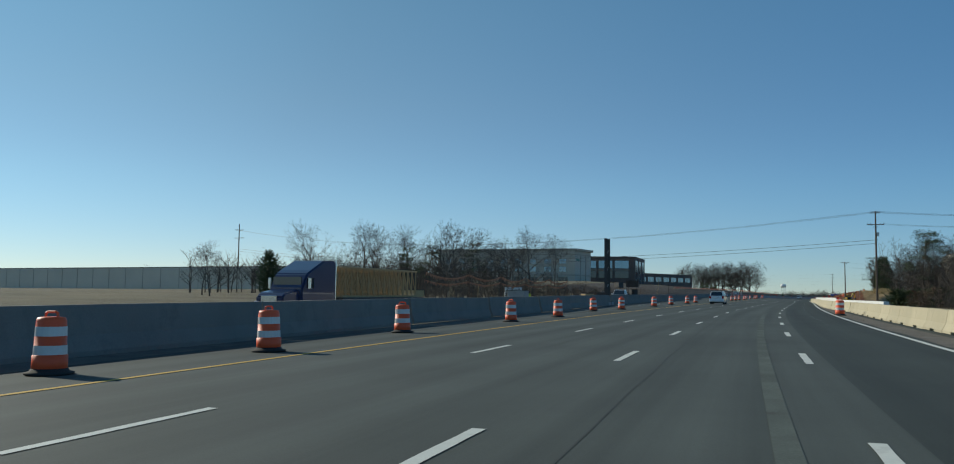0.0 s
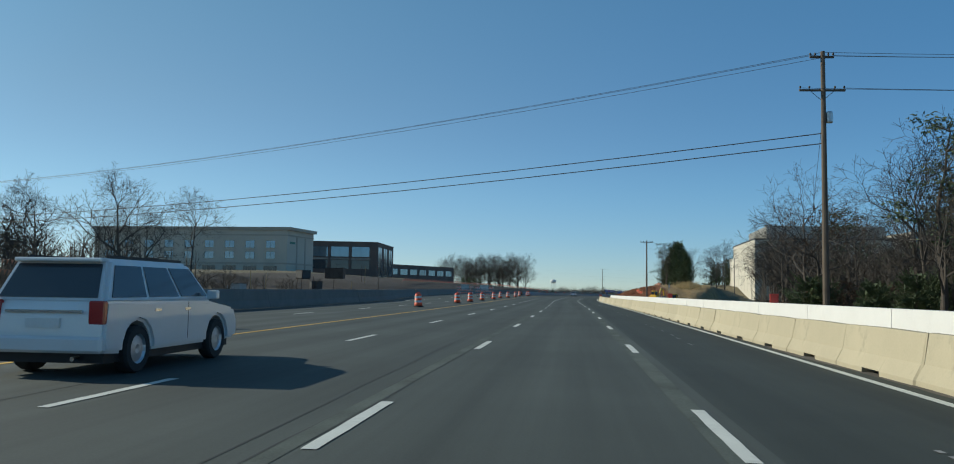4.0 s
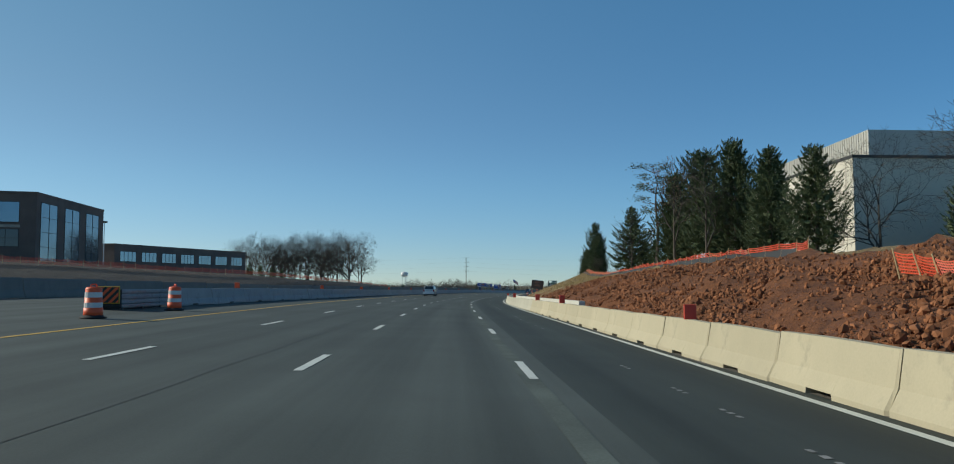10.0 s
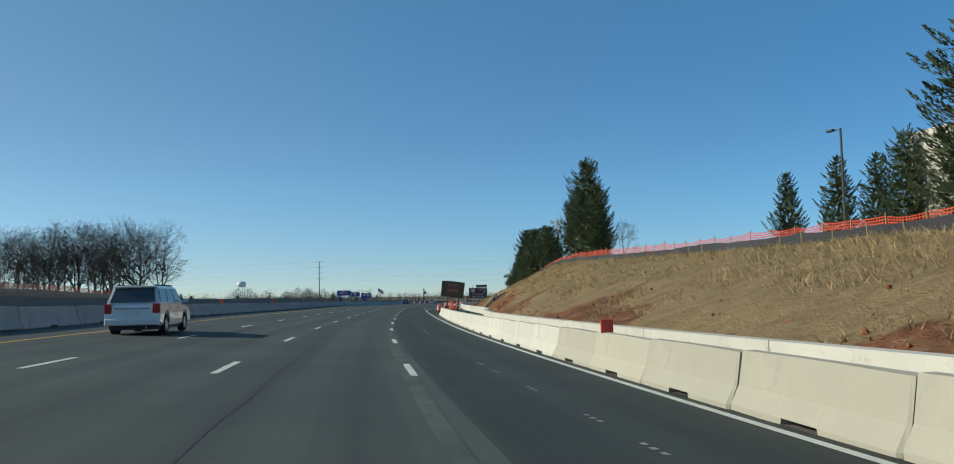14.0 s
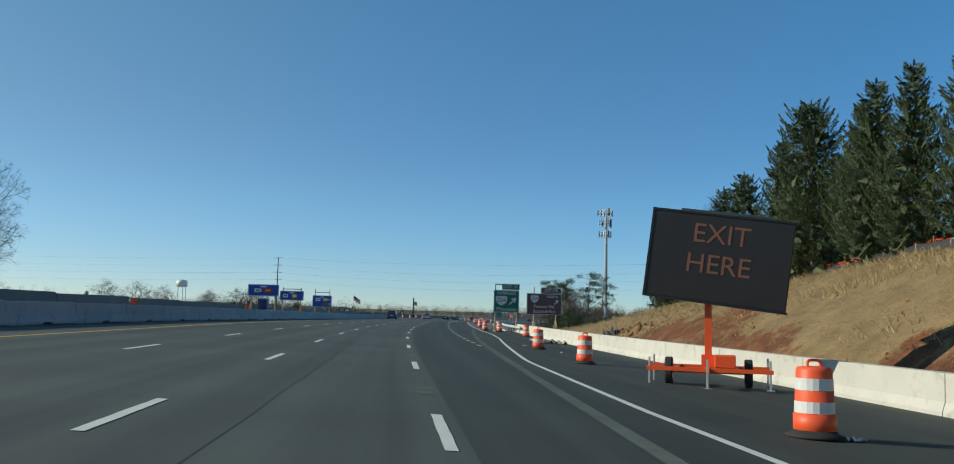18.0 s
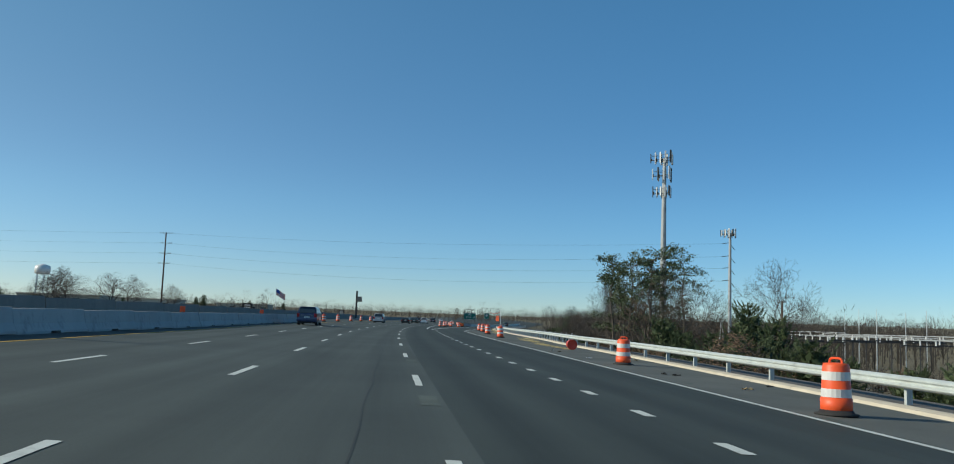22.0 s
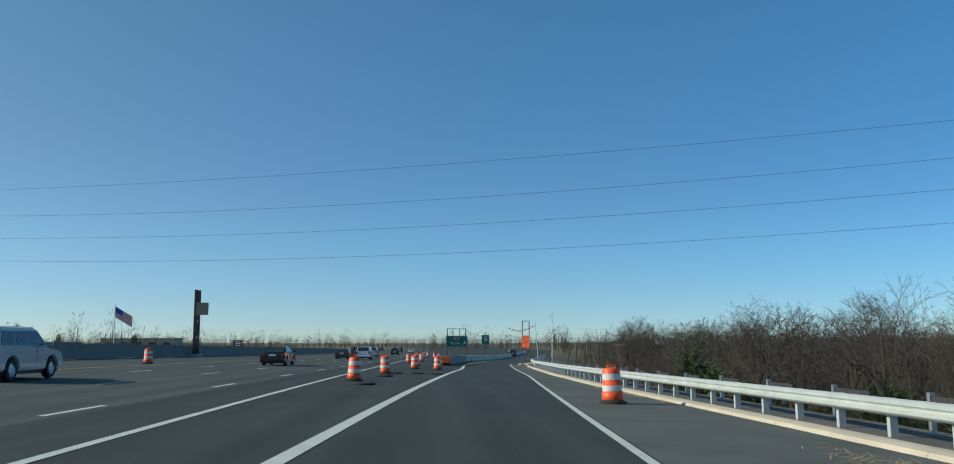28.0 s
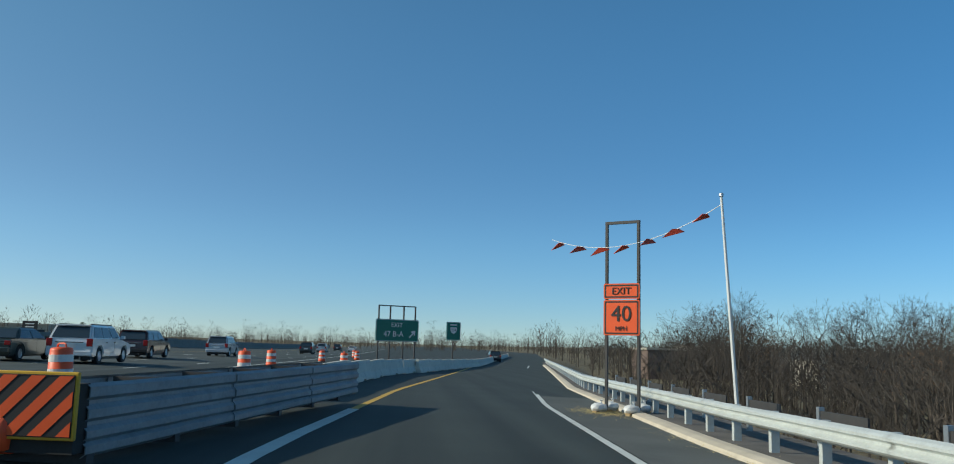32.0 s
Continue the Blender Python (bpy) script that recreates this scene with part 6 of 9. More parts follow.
utility_pole(21.3, 153.5, -1.4, 14.2, "tall dark wooden utility pole with two crossarms", [(11.9, 1.35), (13.9, 0.7)], 0.2, cans=(9.9,))
utility_pole(28.5, 266.3, -1.6, 9.7, "brown wooden utility pole with a single crossarm on the clay bank", [(9.4, 1.15)], 0.19, yaw=-8)
utility_pole(80.0, 850.0, -3.8, 19.2, "tall transmission pole with paired short arms", [(19.0, 2.1), (15.9, 1.9), (12.8, 1.9), (9.7, 1.9)], 0.29, RUST, yaw=-30)
utility_pole(-179.7, 267.2, -1.5, 23.7, "tall grey transmission pole beyond the warehouse", [(21.5, 2.0), (18.5, 2.0)], 0.28)
utility_pole(*[float(v) for v in plan(704.4, 53.9)], -11.0, 1.2, "slender grey pole among the scrub", [(1.0, 0.7)], 0.26)
for k, (s, l, top) in enumerate(((110, -150, 9.5), (190, -118, 9.0), (262, -98, 12.0))):
    utility_pole(*[float(v) for v in plan(s, l)], -1.2, top, "distant wooden utility pole", [(top - 0.5, 1.1)], 0.15)
for dx, z in ((-0.65, 13.95), (0.0, 14.15), (0.65, 13.95)):
    wire((21.3 + dx, 153.5, z), (-179.7 + dx, 267.2, 21.4), 5.6, 0.013)
    wire((21.3 + dx, 153.5, z), (60 + dx, 143, 12.0), 0.5, 0.013)
for dx, z in ((-1.3, 12.0), (1.3, 12.0)):
    wire((21.3 + dx, 153.5, z), (60 + dx, 143, 10.4), 0.5, 0.013)
for z, b in ((9.3, 14.5), (8.7, 13.6)):
    wire((21.3, 153.5, z), (-179.7, 267.2, b), 4.0, 0.03)
wire((28.5, 266.3, 8.2), (62, 261.6, 13.2), 2.6, 0.014)
wire((28.5, 266.3, 9.5), (84.5, 386, 15.2), 1.6, 0.013)
for a, b, g in ((19.0, 15.85, 1.6), (15.9, 12.85, 2.4), (12.8, 10.15, 2.4), (9.7, 7.25, 2.4)):
    wire((80.0, 850.0, a), (196.8, 733.8, b), g, 0.014)
    wire((80.0, 850.0, a), (-190, 935, a + 2), 3.0, 0.013)
bm = bmesh.new()
for p in ((17.6, 160.5), (15.4, 158.2)):
    tube(bm, (21.3, 153.5, 10.8), (21.3 + p[0] - 14, 153.5 + p[1] - 150, -1.4), 0.012, n=4)
tagged(part("guy_wire", bm, STEEL), "thin steel guy wires staying the utility pole", "guy wire")


def antenna_ring(parent, z, r, count, tall, rnd):
    ring = bmesh.new()
    for k in range(3):
        a, b = radians(120 * k + 20), radians(120 * k + 140)
        p, q = Vector((r * math.cos(a), r * math.sin(a), z)), Vector((r * math.cos(b), r * math.sin(b), z))
        tube(ring, p, q, 0.05, n=5)
        tube(ring, p + Vector((0, 0, 0.9)), q + Vector((0, 0, 0.9)), 0.035, n=5)
        tube(ring, (0, 0, z), (p + q) / 2, 0.07, n=5)
    part("platform", ring, STEEL, parent, "dark steel antenna platform")
    for k in range(count):
        f = k / count * 3
        i = int(f)
        a, b = radians(120 * i + 20), radians(120 * i + 140)
        p = Vector((r * math.cos(a), r * math.sin(a), 0)).lerp(Vector((r * math.cos(b), r * math.sin(b), 0)), f - i)
        out = p.normalized() * 0.12
        h = tall * rnd.uniform(0.75, 1.05)
        m = Matrix.Translation(p + out + Vector((0, 0, z + 0.4 - h / 2))) @ Matrix.Rotation(math.atan2(out.y, out.x), 4, 'Z')
        bm = bx(-0.09, -0.16, 0, 0.09, 0.16, h, bevel=0.03)
        bmesh.ops.transform(bm, matrix=m, verts=bm.verts[:])
        part("antenna", bm, WHITE if k % 4 else STEEL, parent, "white panel antenna" if k % 4 else "")
        bm = bx(-0.26, -0.12, h * 0.25, -0.12, 0.12, h * 0.5)
        bmesh.ops.transform(bm, matrix=m, verts=bm.verts[:])
        part("radio_unit", bm, STEEL, parent)


rt = random.Random(3)
mast = thing("cell_tower", pose(169.0, 717.2, -9.0), "grey steel monopole mast with three tiers of white antennas", "cell tower")
part("shaft", tube(bmesh.new(), (0, 0, -0.5), (0, 0, 39.2), 0.80, 0.36, 12), MAST, mast)
for z, r, n, tall in ((32.0, 2.1, 12, 2.4), (35.6, 2.2, 9, 2.8), (38.8, 2.6, 12, 2.5)):
    antenna_ring(mast, z, r, n, tall, rt)
mast2 = thing("cell_tower", pose(198.3, 732.9, -9.6), "transmission pole topped by one ring of white antennas", "cell tower")
part("shaft", tube(bmesh.new(), (0, 0, -0.5), (0, 0, 28.0), 0.46, 0.28, 12), MAST, mast2)
antenna_ring(mast2, 27.5, 2.2, 13, 1.9, rt)
for z in (25.4, 22.4, 19.7, 16.8):
    part("line_arm", tube(bmesh.new(), (-1.5, 0.9, z + 0.05), (0, 0, z + 0.3), 0.07, n=5), STEEL, mast2)
    part("insulator_string", tube(bmesh.new(), (0.2, 0.1, z - 0.1), (1.1, -0.3, z - 1.3), 0.07, n=6), STEEL, mast2)


def lamp_post(x, y, z0, h, yaw, heads=1, label="dark metal lamp post with a flat head"):
    lp = thing("street_lamp", pose(x, y, z0, 0, 0, yaw), label, "street lamp", "lamp posts")
    part("base", lathe(bmesh.new(), [(0, 0), (0.3, 0), (0.3, 0.5), (0.26, 0.55), (0, 0.55)], 12), CONC_GREY, lp)
    part("post", tube(bmesh.new(), (0, 0, 0.5), (0, 0, h), 0.1, 0.07, 8), STEEL, lp)
    for k in range(heads):
        q = -1 if k else 1
        part("arm", tube(bmesh.new(), (0, 0, h - 0.1), (q * 0.7, 0, h), 0.035, n=5), STEEL, lp)
        part("lamp_head", bx(min(q * 0.6, q * 1.25), -0.16, h - 0.07, max(q * 0.6, q * 1.25), 0.16, h + 0.07, bevel=0.03), STEEL, lp)


for s, l, h, yaw, n in ((318, 37, 9.5, 180, 1), (372, 31, 9.0, 180, 1), (432, 30, 8.0, 90, 1), (348, 46, 9.5, 180, 1), (420, 34, 8.5, 180, 2)):
    x, y = plan(s, l)
    lamp_post(float(x), float(y), float(ground_z(s, l)) - 0.05, h, yaw, n)
for x, y, top in ((-62, 520, 18.0),):
    hm = thing("high_mast_lamp", pose(x, y, -3.0), "distant tall lighting mast with a ring of lamps", "lighting mast", "lamp posts")
    part("post", tube(bmesh.new(), (0, 0, -1), (0, 0, top + 3), 0.2, 0.1, 8), GALV, hm)
    part("lamp_ring", lathe(bmesh.new(), [(0.1, top + 2.4), (0.9, top + 2.5), (0.9, top + 2.9), (0.1, top + 3.0)], 10), STEEL, hm)
SUB_Z = -4.0
for k in range(20):
    s, l = 716 + (k % 5) * 9.0, 70 + (k // 5) * 11.0
    x, y = plan(s, l)
    z = float(ground_z(s, l))
    sp = thing("substation_post", pose(float(x), float(y), z, 0, 0, yaw_at(s)), "grey steel bus support of a substation", "substation", "substation posts")
    h = SUB_Z - z - 0.8 + 0.5 * (k % 3 == 0)
    part("post", tube(bmesh.new(), (0, 0, -0.2), (0, 0, h), 0.12, 0.10, 6), STEEL, sp)
    part("beam", bx(-3.2, -0.12, h - 0.2, 3.2, 0.12, h), STEEL, sp)
    for q in (-2.6, 0, 2.6):
        part("insulator", lathe(bmesh.new(), [(0, 0), (0.16, 0.05), (0.1, 0.2), (0.16, 0.35), (0.1, 0.5), (0.16, 0.65), (0, 0.8)], 8, Matrix.Translation((q, 0, h))), WHITE, sp)
        part("bus_pipe", tube(bmesh.new(), (q, -4.4, h + 0.84), (q, 4.4, h + 0.84), 0.06, n=6), MAST, sp)
for k in range(7):
    s, l = 728 + (k * 17) % 40, 80 + k * 5.0
    x, y = plan(s, l)
    z = float(ground_z(s, l))
    tagged(part("lightning_mast", tube(bmesh.new(), (float(x), float(y), z - 0.3), (float(x), float(y), 1.0 + 0.5 * math.sin(k * 2.3)), 0.12, 0.04, 6), GALV), "thin lightning mast in the substation", "mast", "substation masts")
af = thing("a_frame_tower", pose(188.8, 723.9, -10.2, 0, 0, -50), "steel A-frame tower at the substation", "substation")
for q in (-0.75, 0.75):
    part("leg", tube(bmesh.new(), (q, 0, -0.3), (q * 0.12, 0, 8.3), 0.13, 0.11, 6), MAST, af)
for k in range(5):
    part("rung", tube(bmesh.new(), (-0.62 + k * 0.11, 0, 1.2 + k * 1.4), (0.62 - k * 0.11, 0, 1.2 + k * 1.4), 0.05, n=5), MAST, af)
part("spike", tube(bmesh.new(), (0, 0, 8.2), (0, 0, 10.0), 0.03, 0.015, 5), STEEL, af)
part("crossarm", bx(0, -0.15, 5.2, 9.0, 0.15, 5.5), STEEL, af)
part("far_leg", tube(bmesh.new(), (8.8, 0, -0.3), (8.8, 0, 5.2), 0.14, n=6), MAST, af)


# ---- steel gantry columns ----


def column_pair(s, lat, top, gap, label, sign=False):
    m = stand(s, lat)
    base = m.translation.z
    g = thing("gantry_column", m, label, "gantry column")
    for q in (-1, 1):
        bm = bmesh.new()
        y = q * gap / 2
        for a in ((-0.15, y - 0.14, 0.15, y - 0.11), (-0.15, y + 0.11, 0.15, y + 0.14), (-0.02, y - 0.11, 0.02, y + 0.11)):
            box(bm, a[0], a[1], 0.4, a[2], a[3], top - base)
        part("column", bm, STEEL, g, "dark rolled steel column")
        part("base_plate", bx(-0.35, y - 0.3, 0.36, 0.35, y + 0.3, 0.41), STEEL, g)
        part("footing", bx(-0.5, y - 0.42, -0.3, 0.5, y + 0.42, 0.36, bevel=0.03), CONC_GREY, g)
    for z in np.arange(1.6, top - base - 0.4, 1.9):
        part("tie", tube(bmesh.new(), (0, -gap / 2, z), (0, gap / 2, z + 0.9), 0.035, n=5), GALV, g)
    if sign:
        p = part("sign_panel", bx(0.15, -0.9, top - base - 2.9, 1.5, -0.84, top - base - 1.5), CONC_DARK, g, "grey-green sign seen from its edge")
        for z in (-2.6, -1.8):
            part("bracket", bx(0.0, -0.84, top - base + z, 1.4, -0.70, top - base + z + 0.08), STEEL, p)


column_pair(93.4, -19.0, 6.05, 1.4, "pair of dark steel gantry columns behind the median barrier")
column_pair(811, -20.6, 2.7, 1.3, "pair of dark steel columns carrying a small grey sign", True)

# ---- signs ----
_txt = {}


def writing(body, size, material, parent, x, z, y=-0.035, wide=1.0, name="lettering"):
    key = (body, material.name)
    if key not in _txt:
        cu = bpy.data.curves.new("writing", 'FONT')
        cu.body, cu.size, cu.align_x, cu.align_y, cu.extrude, cu.resolution_u = body, 1.0, 'CENTER', 'CENTER', 0.004, 3
        tmp = bpy.data.objects.new("writing", cu)
        _txt[key] = bpy.data.meshes.new_from_object(tmp)
        _txt[key].materials.clear()
        _txt[key].materials.append(material)
        bpy.data.objects.remove(tmp)
    m = Matrix.Translation((x, y, z)) @ Matrix.Rotation(radians(90), 4, 'X') @ Matrix.Diagonal((size * wide, size, 1, 1))
    return piece(name, _txt[key], parent, m)


def board(parent, x0, z0, x1, z1, face, edge=None, r=0.12, y=0.0, name="sign_board", label=""):
    """A rounded sheet with a border line, facing -y."""
    def ring(d):
        out = []
        for cx, cz, a0 in ((x1 - r, z1 - r, 0), (x0 + r, z1 - r, 90), (x0 + r, z0 + r, 180), (x1 - r, z0 + r, 270)):
            for k in range(5):
                a = radians(a0 + 22.5 * k)
                out.append((cx + (r - d) * math.cos(a), cz + (r - d) * math.sin(a)))
        return out
    b = part(name, prism(bmesh.new(), ring(0.0), y - 0.02, y + 0.02), face, parent, label)
    if edge:
        bm = bmesh.new()
        o, i = ring(0.035), ring(0.075)
        vo, vi = [bm.verts.new((p[0], y - 0.026, p[1])) for p in o], [bm.verts.new((p[0], y - 0.026, p[1])) for p in i]
        for k in range(len(o)):
            j = (k + 1) % len(o)
            bm.faces.new((vo[k], vo[j], vi[j], vi[k]))
        part("border", bm, edge, b)
    return b


def arrow(parent, x, z, size, turn, material, y=-0.03):
    bm = bmesh.new()
    prism(bm, [(-0.07, -0.5), (0.07, -0.5), (0.07, 0.12), (0.28, 0.0), (0.28, 0.14), (0.0, 0.5), (-0.28, 0.14), (-0.28, 0.0), (-0.07, 0.12)], -0.003, 0.003)
    bmesh.ops.transform(bm, matrix=Matrix.Translation((x, y, z)) @ Matrix.Rotation(radians(turn), 4, 'Y') @ Matrix.Diagonal((size, 1, size, 1)), verts=bm.verts[:])
    return part("arrow", bm, material, parent, "white slanting arrow")


def shield(parent, x, z, w, y=-0.03):
    bm = bmesh.new()
    prism(bm, [(-0.5, 0.36), (-0.42, 0.44), (0.42, 0.44), (0.5, 0.36), (0.48, 0.0), (0.34, -0.28), (0.0, -0.5), (-0.34, -0.28), (-0.48, 0.0)], -0.003, 0.003)
    bmesh.ops.transform(bm, matrix=Matrix.Translation((x, y, z)) @ Matrix.Diagonal((w, 1, w * 0.88, 1)), verts=bm.verts[:])
    s = part("route_shield", bm, SIGN_W, parent, "white route shield")
    writing("234", w * 0.50, BLACK, s, x, z + w * 0.04, y - 0.01)
    return s


def timber_post(parent, x, z0, z1, y=0.1, brace=True, w=0.1):
    part("post", bx(x - w / 2, y, z0, x + w / 2, y + w, z1, bevel=0.008), LUMBER, parent, "raw timber post")
    if brace:
        for q in (-1, 1):
            b = tube(bmesh.new(), (x, y + 0.05 + q * 0.75, z0), (x, y + 0.05 + q * 0.06, z0 + 1.5), 0.055, n=4)
            part("brace", b, LUMBER, parent)
        part("foot", bx(x - 0.08, y - 0.9, z0, x + 0.08, y + 1.0, z0 + 0.1), LUMBER, parent)


def facing(p, q, z):
    """A frame with its origin at plan place p (s, lat) and +x towards q."""
    a, b = plan(*p), plan(*q)
    return pose(float(a[0]), float(a[1]), z, 0, 0, math.degrees(math.atan2(float(b[1] - a[1]), float(b[0] - a[0]))))


gz = float(road_z(577.5, 9)) - 0.02
m = facing((577.5, 8.55), (577.7, 10.95), gz)
sg = thing("exit_sign", m, "green highway exit sign on raw timber posts with braces", "road sign", "exit signs")
for x in (0.0, 2.4):
    timber_post(sg, x, 0, 1.28 - gz)
part("top_rail", bx(-0.05, 0.1, 1.18 - gz, 2.45, 0.2, 1.28 - gz), LUMBER, sg)
b = board(sg, -0.20, -1.85 - gz, 2.62, 0.60 - gz, SIGN_G, SIGN_W)
writing("BUSINESS", 0.50, SIGN_W, b, 1.21, 0.27 - gz)
shield(b, 0.66, -0.55 - gz, 1.28)
arrow(b, 1.92, -0.58 - gz, 1.05, 45, SIGN_W)
writing("Manassas", 0.60, SIGN_W, b, 1.21, -1.48 - gz)
b = board(sg, 0.70, 0.64 - gz, 2.66, 1.30 - gz, SIGN_G, SIGN_W, 0.08, name="exit_plaque")
writing("EXIT 47", 0.50, SIGN_W, b, 1.68, 0.97 - gz)
gz = float(ground_z(589.5, 15.5)) - 0.1
m = facing((588.5, 13.8), (590.2, 17.5), gz)
sg = thing("park_sign", m, "brown park sign on raw timber posts beside the exit", "road sign", "exit signs")
for x in (0.3, 3.5):
    timber_post(sg, x, 0, 1.36 - gz)
b = board(sg, -0.8, -2.05 - gz, 4.25, 0.60 - gz, SIGN_BR, SIGN_W)
writing("NORTH", 0.46, SIGN_W, b, 2.9, 0.22 - gz)
shield(b, 0.30, -0.10 - gz, 1.15)
arrow(b, 3.45, -0.42 - gz, 0.80, 45, SIGN_W)
writing("Manassas Nat.", 0.54, SIGN_W, b, 1.72, -1.02 - gz)
writing("Battlefield Park", 0.54, SIGN_W, b, 1.72, -1.62 - gz)
b = board(sg, 1.2, 0.65 - gz, 4.2, 1.36 - gz, SIGN_BR, SIGN_W, 0.08, name="exit_plaque")
writing("EXIT 47B", 0.50, SIGN_W, b, 2.7, 1.0 - gz)

LOGOS = [plain("logo_" + n, c, 0.4) for n, c in (("red", (0.5, 0.03, 0.02)), ("yellow", (0.65, 0.42, 0.03)), ("white", (0.7, 0.7, 0.68)), ("green", (0.03, 0.16, 0.06)))]


def service_sign(s, lat, top, w, h, logos, extra):
    z0 = float(road_z(s, lat)) + 0.0
    m = stand(s, lat, 0.0, -4)
    sg = thing("service_sign", m, "blue services sign with logo panels on raw timber posts", "road sign", "service signs")
    for x in (0.35, w - 0.35):
        timber_post(sg, x, 0, top - z0 + extra)
    if extra > 0.3:
        part("top_rail", bx(0.35, 0.11, top - z0 + extra * 0.45, w - 0.35, 0.19, top - z0 + extra * 0.45 + 0.08), STEEL, sg)
    b = board(sg, 0, top - z0 - h, w, top - z0, SIGN_B, SIGN_W, 0.1)
    part("heading_bar", bx(w * 0.4, -0.03, top - z0 - 0.30, w * 0.6, -0.022, top - z0 - 0.16), SIGN_W, b, "white heading reduced to a bar")
    for x, z, lw, lh, c in logos:
        lg = part("logo_panel", bx(x, -0.035, top - z0 - z - lh, x + lw, -0.022, top - z0 - z, bevel=0.004), LOGOS[c], b, "logo panel drawn as a plain shape")
        part("logo_mark", bx(x + lw * 0.2, -0.042, top - z0 - z - lh * 0.7, x + lw * 0.8, -0.036, top - z0 - z - lh * 0.3), LOGOS[(c + 1) % 4], lg)
    return b


service_sign(575.3, -17.9, 0.47, 3.3, 1.25, ((0.7, 0.45, 0.75, 0.36, 2), (1.7, 0.42, 0.9, 0.42, 0)), 0.0)
b = service_sign(588, -17.0, 0.1, 2.9, 1.15, ((0.4, 0.4, 0.6, 0.4, 2), (1.5, 0.4, 0.6, 0.4, 1), (1.5, 0.85, 0.6, 0.2, 3)), 0.4)
b = service_sign(612.5, -17.0, -0.02, 2.9, 1.75, ((0.5, 0.4, 0.7, 0.42, 2), (1.6, 0.4, 0.75, 0.42, 1), (1.6, 1.05, 0.75, 0.5, 3)), 0.97)
z0 = float(road_z(612.5, -17.0))
for z in (0.6, 1.28):
    arrow(b, 2.58, -0.02 - z0 - z, 0.34, 90, SIGN_W)

toilet = thing("portable_toilet", stand(591, -19.6), "dark blue plastic portable toilet", "portable toilet")
part("cabin", bx(-0.55, -0.55, 0.12, 0.55, 0.55, 2.1, bevel=0.03), PLASTIC_B, toilet)
part("roof", prism(bmesh.new(), [(-0.6, 2.1), (0.6, 2.1), (0.6, 2.16), (0.3, 2.3), (-0.3, 2.3), (-0.6, 2.16)], -0.58, 0.58), WHITE, toilet, "pale domed roof")
part("door", bx(-0.4, -0.58, 0.2, 0.4, -0.55, 2.0, bevel=0.01), PLASTIC_B, toilet)
part("vent_pipe", tube(bmesh.new(), (0.4, 0.4, 2.1), (0.4, 0.4, 2.6), 0.05, n=8), BLACK, toilet)
part("skid", bx(-0.6, -0.6, 0.0, 0.6, 0.6, 0.12), STEEL, toilet)

# message board on a trailer
gz = float(road_z(507.5, 7.8))
vm = thing("message_board", facing((508.15, 6.2), (506.65, 9.85), gz), "black electronic message board on an orange trailer, showing amber words", "message sign")
L_ = 3.6
pan = part("panel", bx(0, -0.12, -1.43 - gz, L_, 0.12, 0.89 - gz, bevel=0.03), SCREEN, vm, "black display panel with dim amber letters")
part("panel_frame", box(box(bx(-0.04, -0.14, -1.47 - gz, L_ + 0.04, 0.14, -1.41 - gz), -0.04, -0.14, 0.87 - gz, L_ + 0.04, 0.14, 0.93 - gz), -0.04, -0.14, -1.41 - gz, 0.02, 0.14, 0.87 - gz), BLACK, pan)
writing("EXIT", 0.72, LED, pan, L_ * 0.5, 0.35 - gz, -0.128)
writing("HERE", 0.72, LED, pan, L_ * 0.5, -0.45 - gz, -0.128)
lean = Matrix.Translation((L_ / 2, 0, -0.27 - gz)) @ Matrix.Rotation(radians(7.0), 4, 'Y') @ Matrix.Translation((-L_ / 2, 0, 0.27 + gz))
pan.matrix_basis = lean
part("solar_panel", bx(0.7, -0.1, 0.95 - gz, 3.0, 0.6, 0.99 - gz), GLASS, vm, "flat solar panel on top").matrix_basis = lean
part("mast", bx(1.44, 0.13, 0.5, 1.62, 0.30, 0.6 - gz), SIGN_O, vm, "orange lifting mast")
part("mast_foot", bx(1.36, 0.02, 0.48, 1.70, 0.4, 0.82), SIGN_O, vm)
fr = bmesh.new()
for a in ((0.0, -0.62, 3.12, -0.54), (0.0, 0.82, 3.12, 0.90), (0.72, -0.54, 0.80, 0.82), (2.24, -0.54, 2.32, 0.82), (1.48, -0.9, 1.58, 0.82)):
    box(fr, a[0], a[1], 0.42, a[2], a[3], 0.52)
part("trailer_frame", fr, SIGN_O, vm, "orange steel trailer frame")
part("battery_box", bx(1.70, -0.45, 0.52, 2.22, 0.15, 0.84, bevel=0.02), SIGN_O, vm)
part("axle", tube(bmesh.new(), (0.5, 0.15, 0.37), (2.56, 0.15, 0.37), 0.035, n=8), SIGN_O, vm)


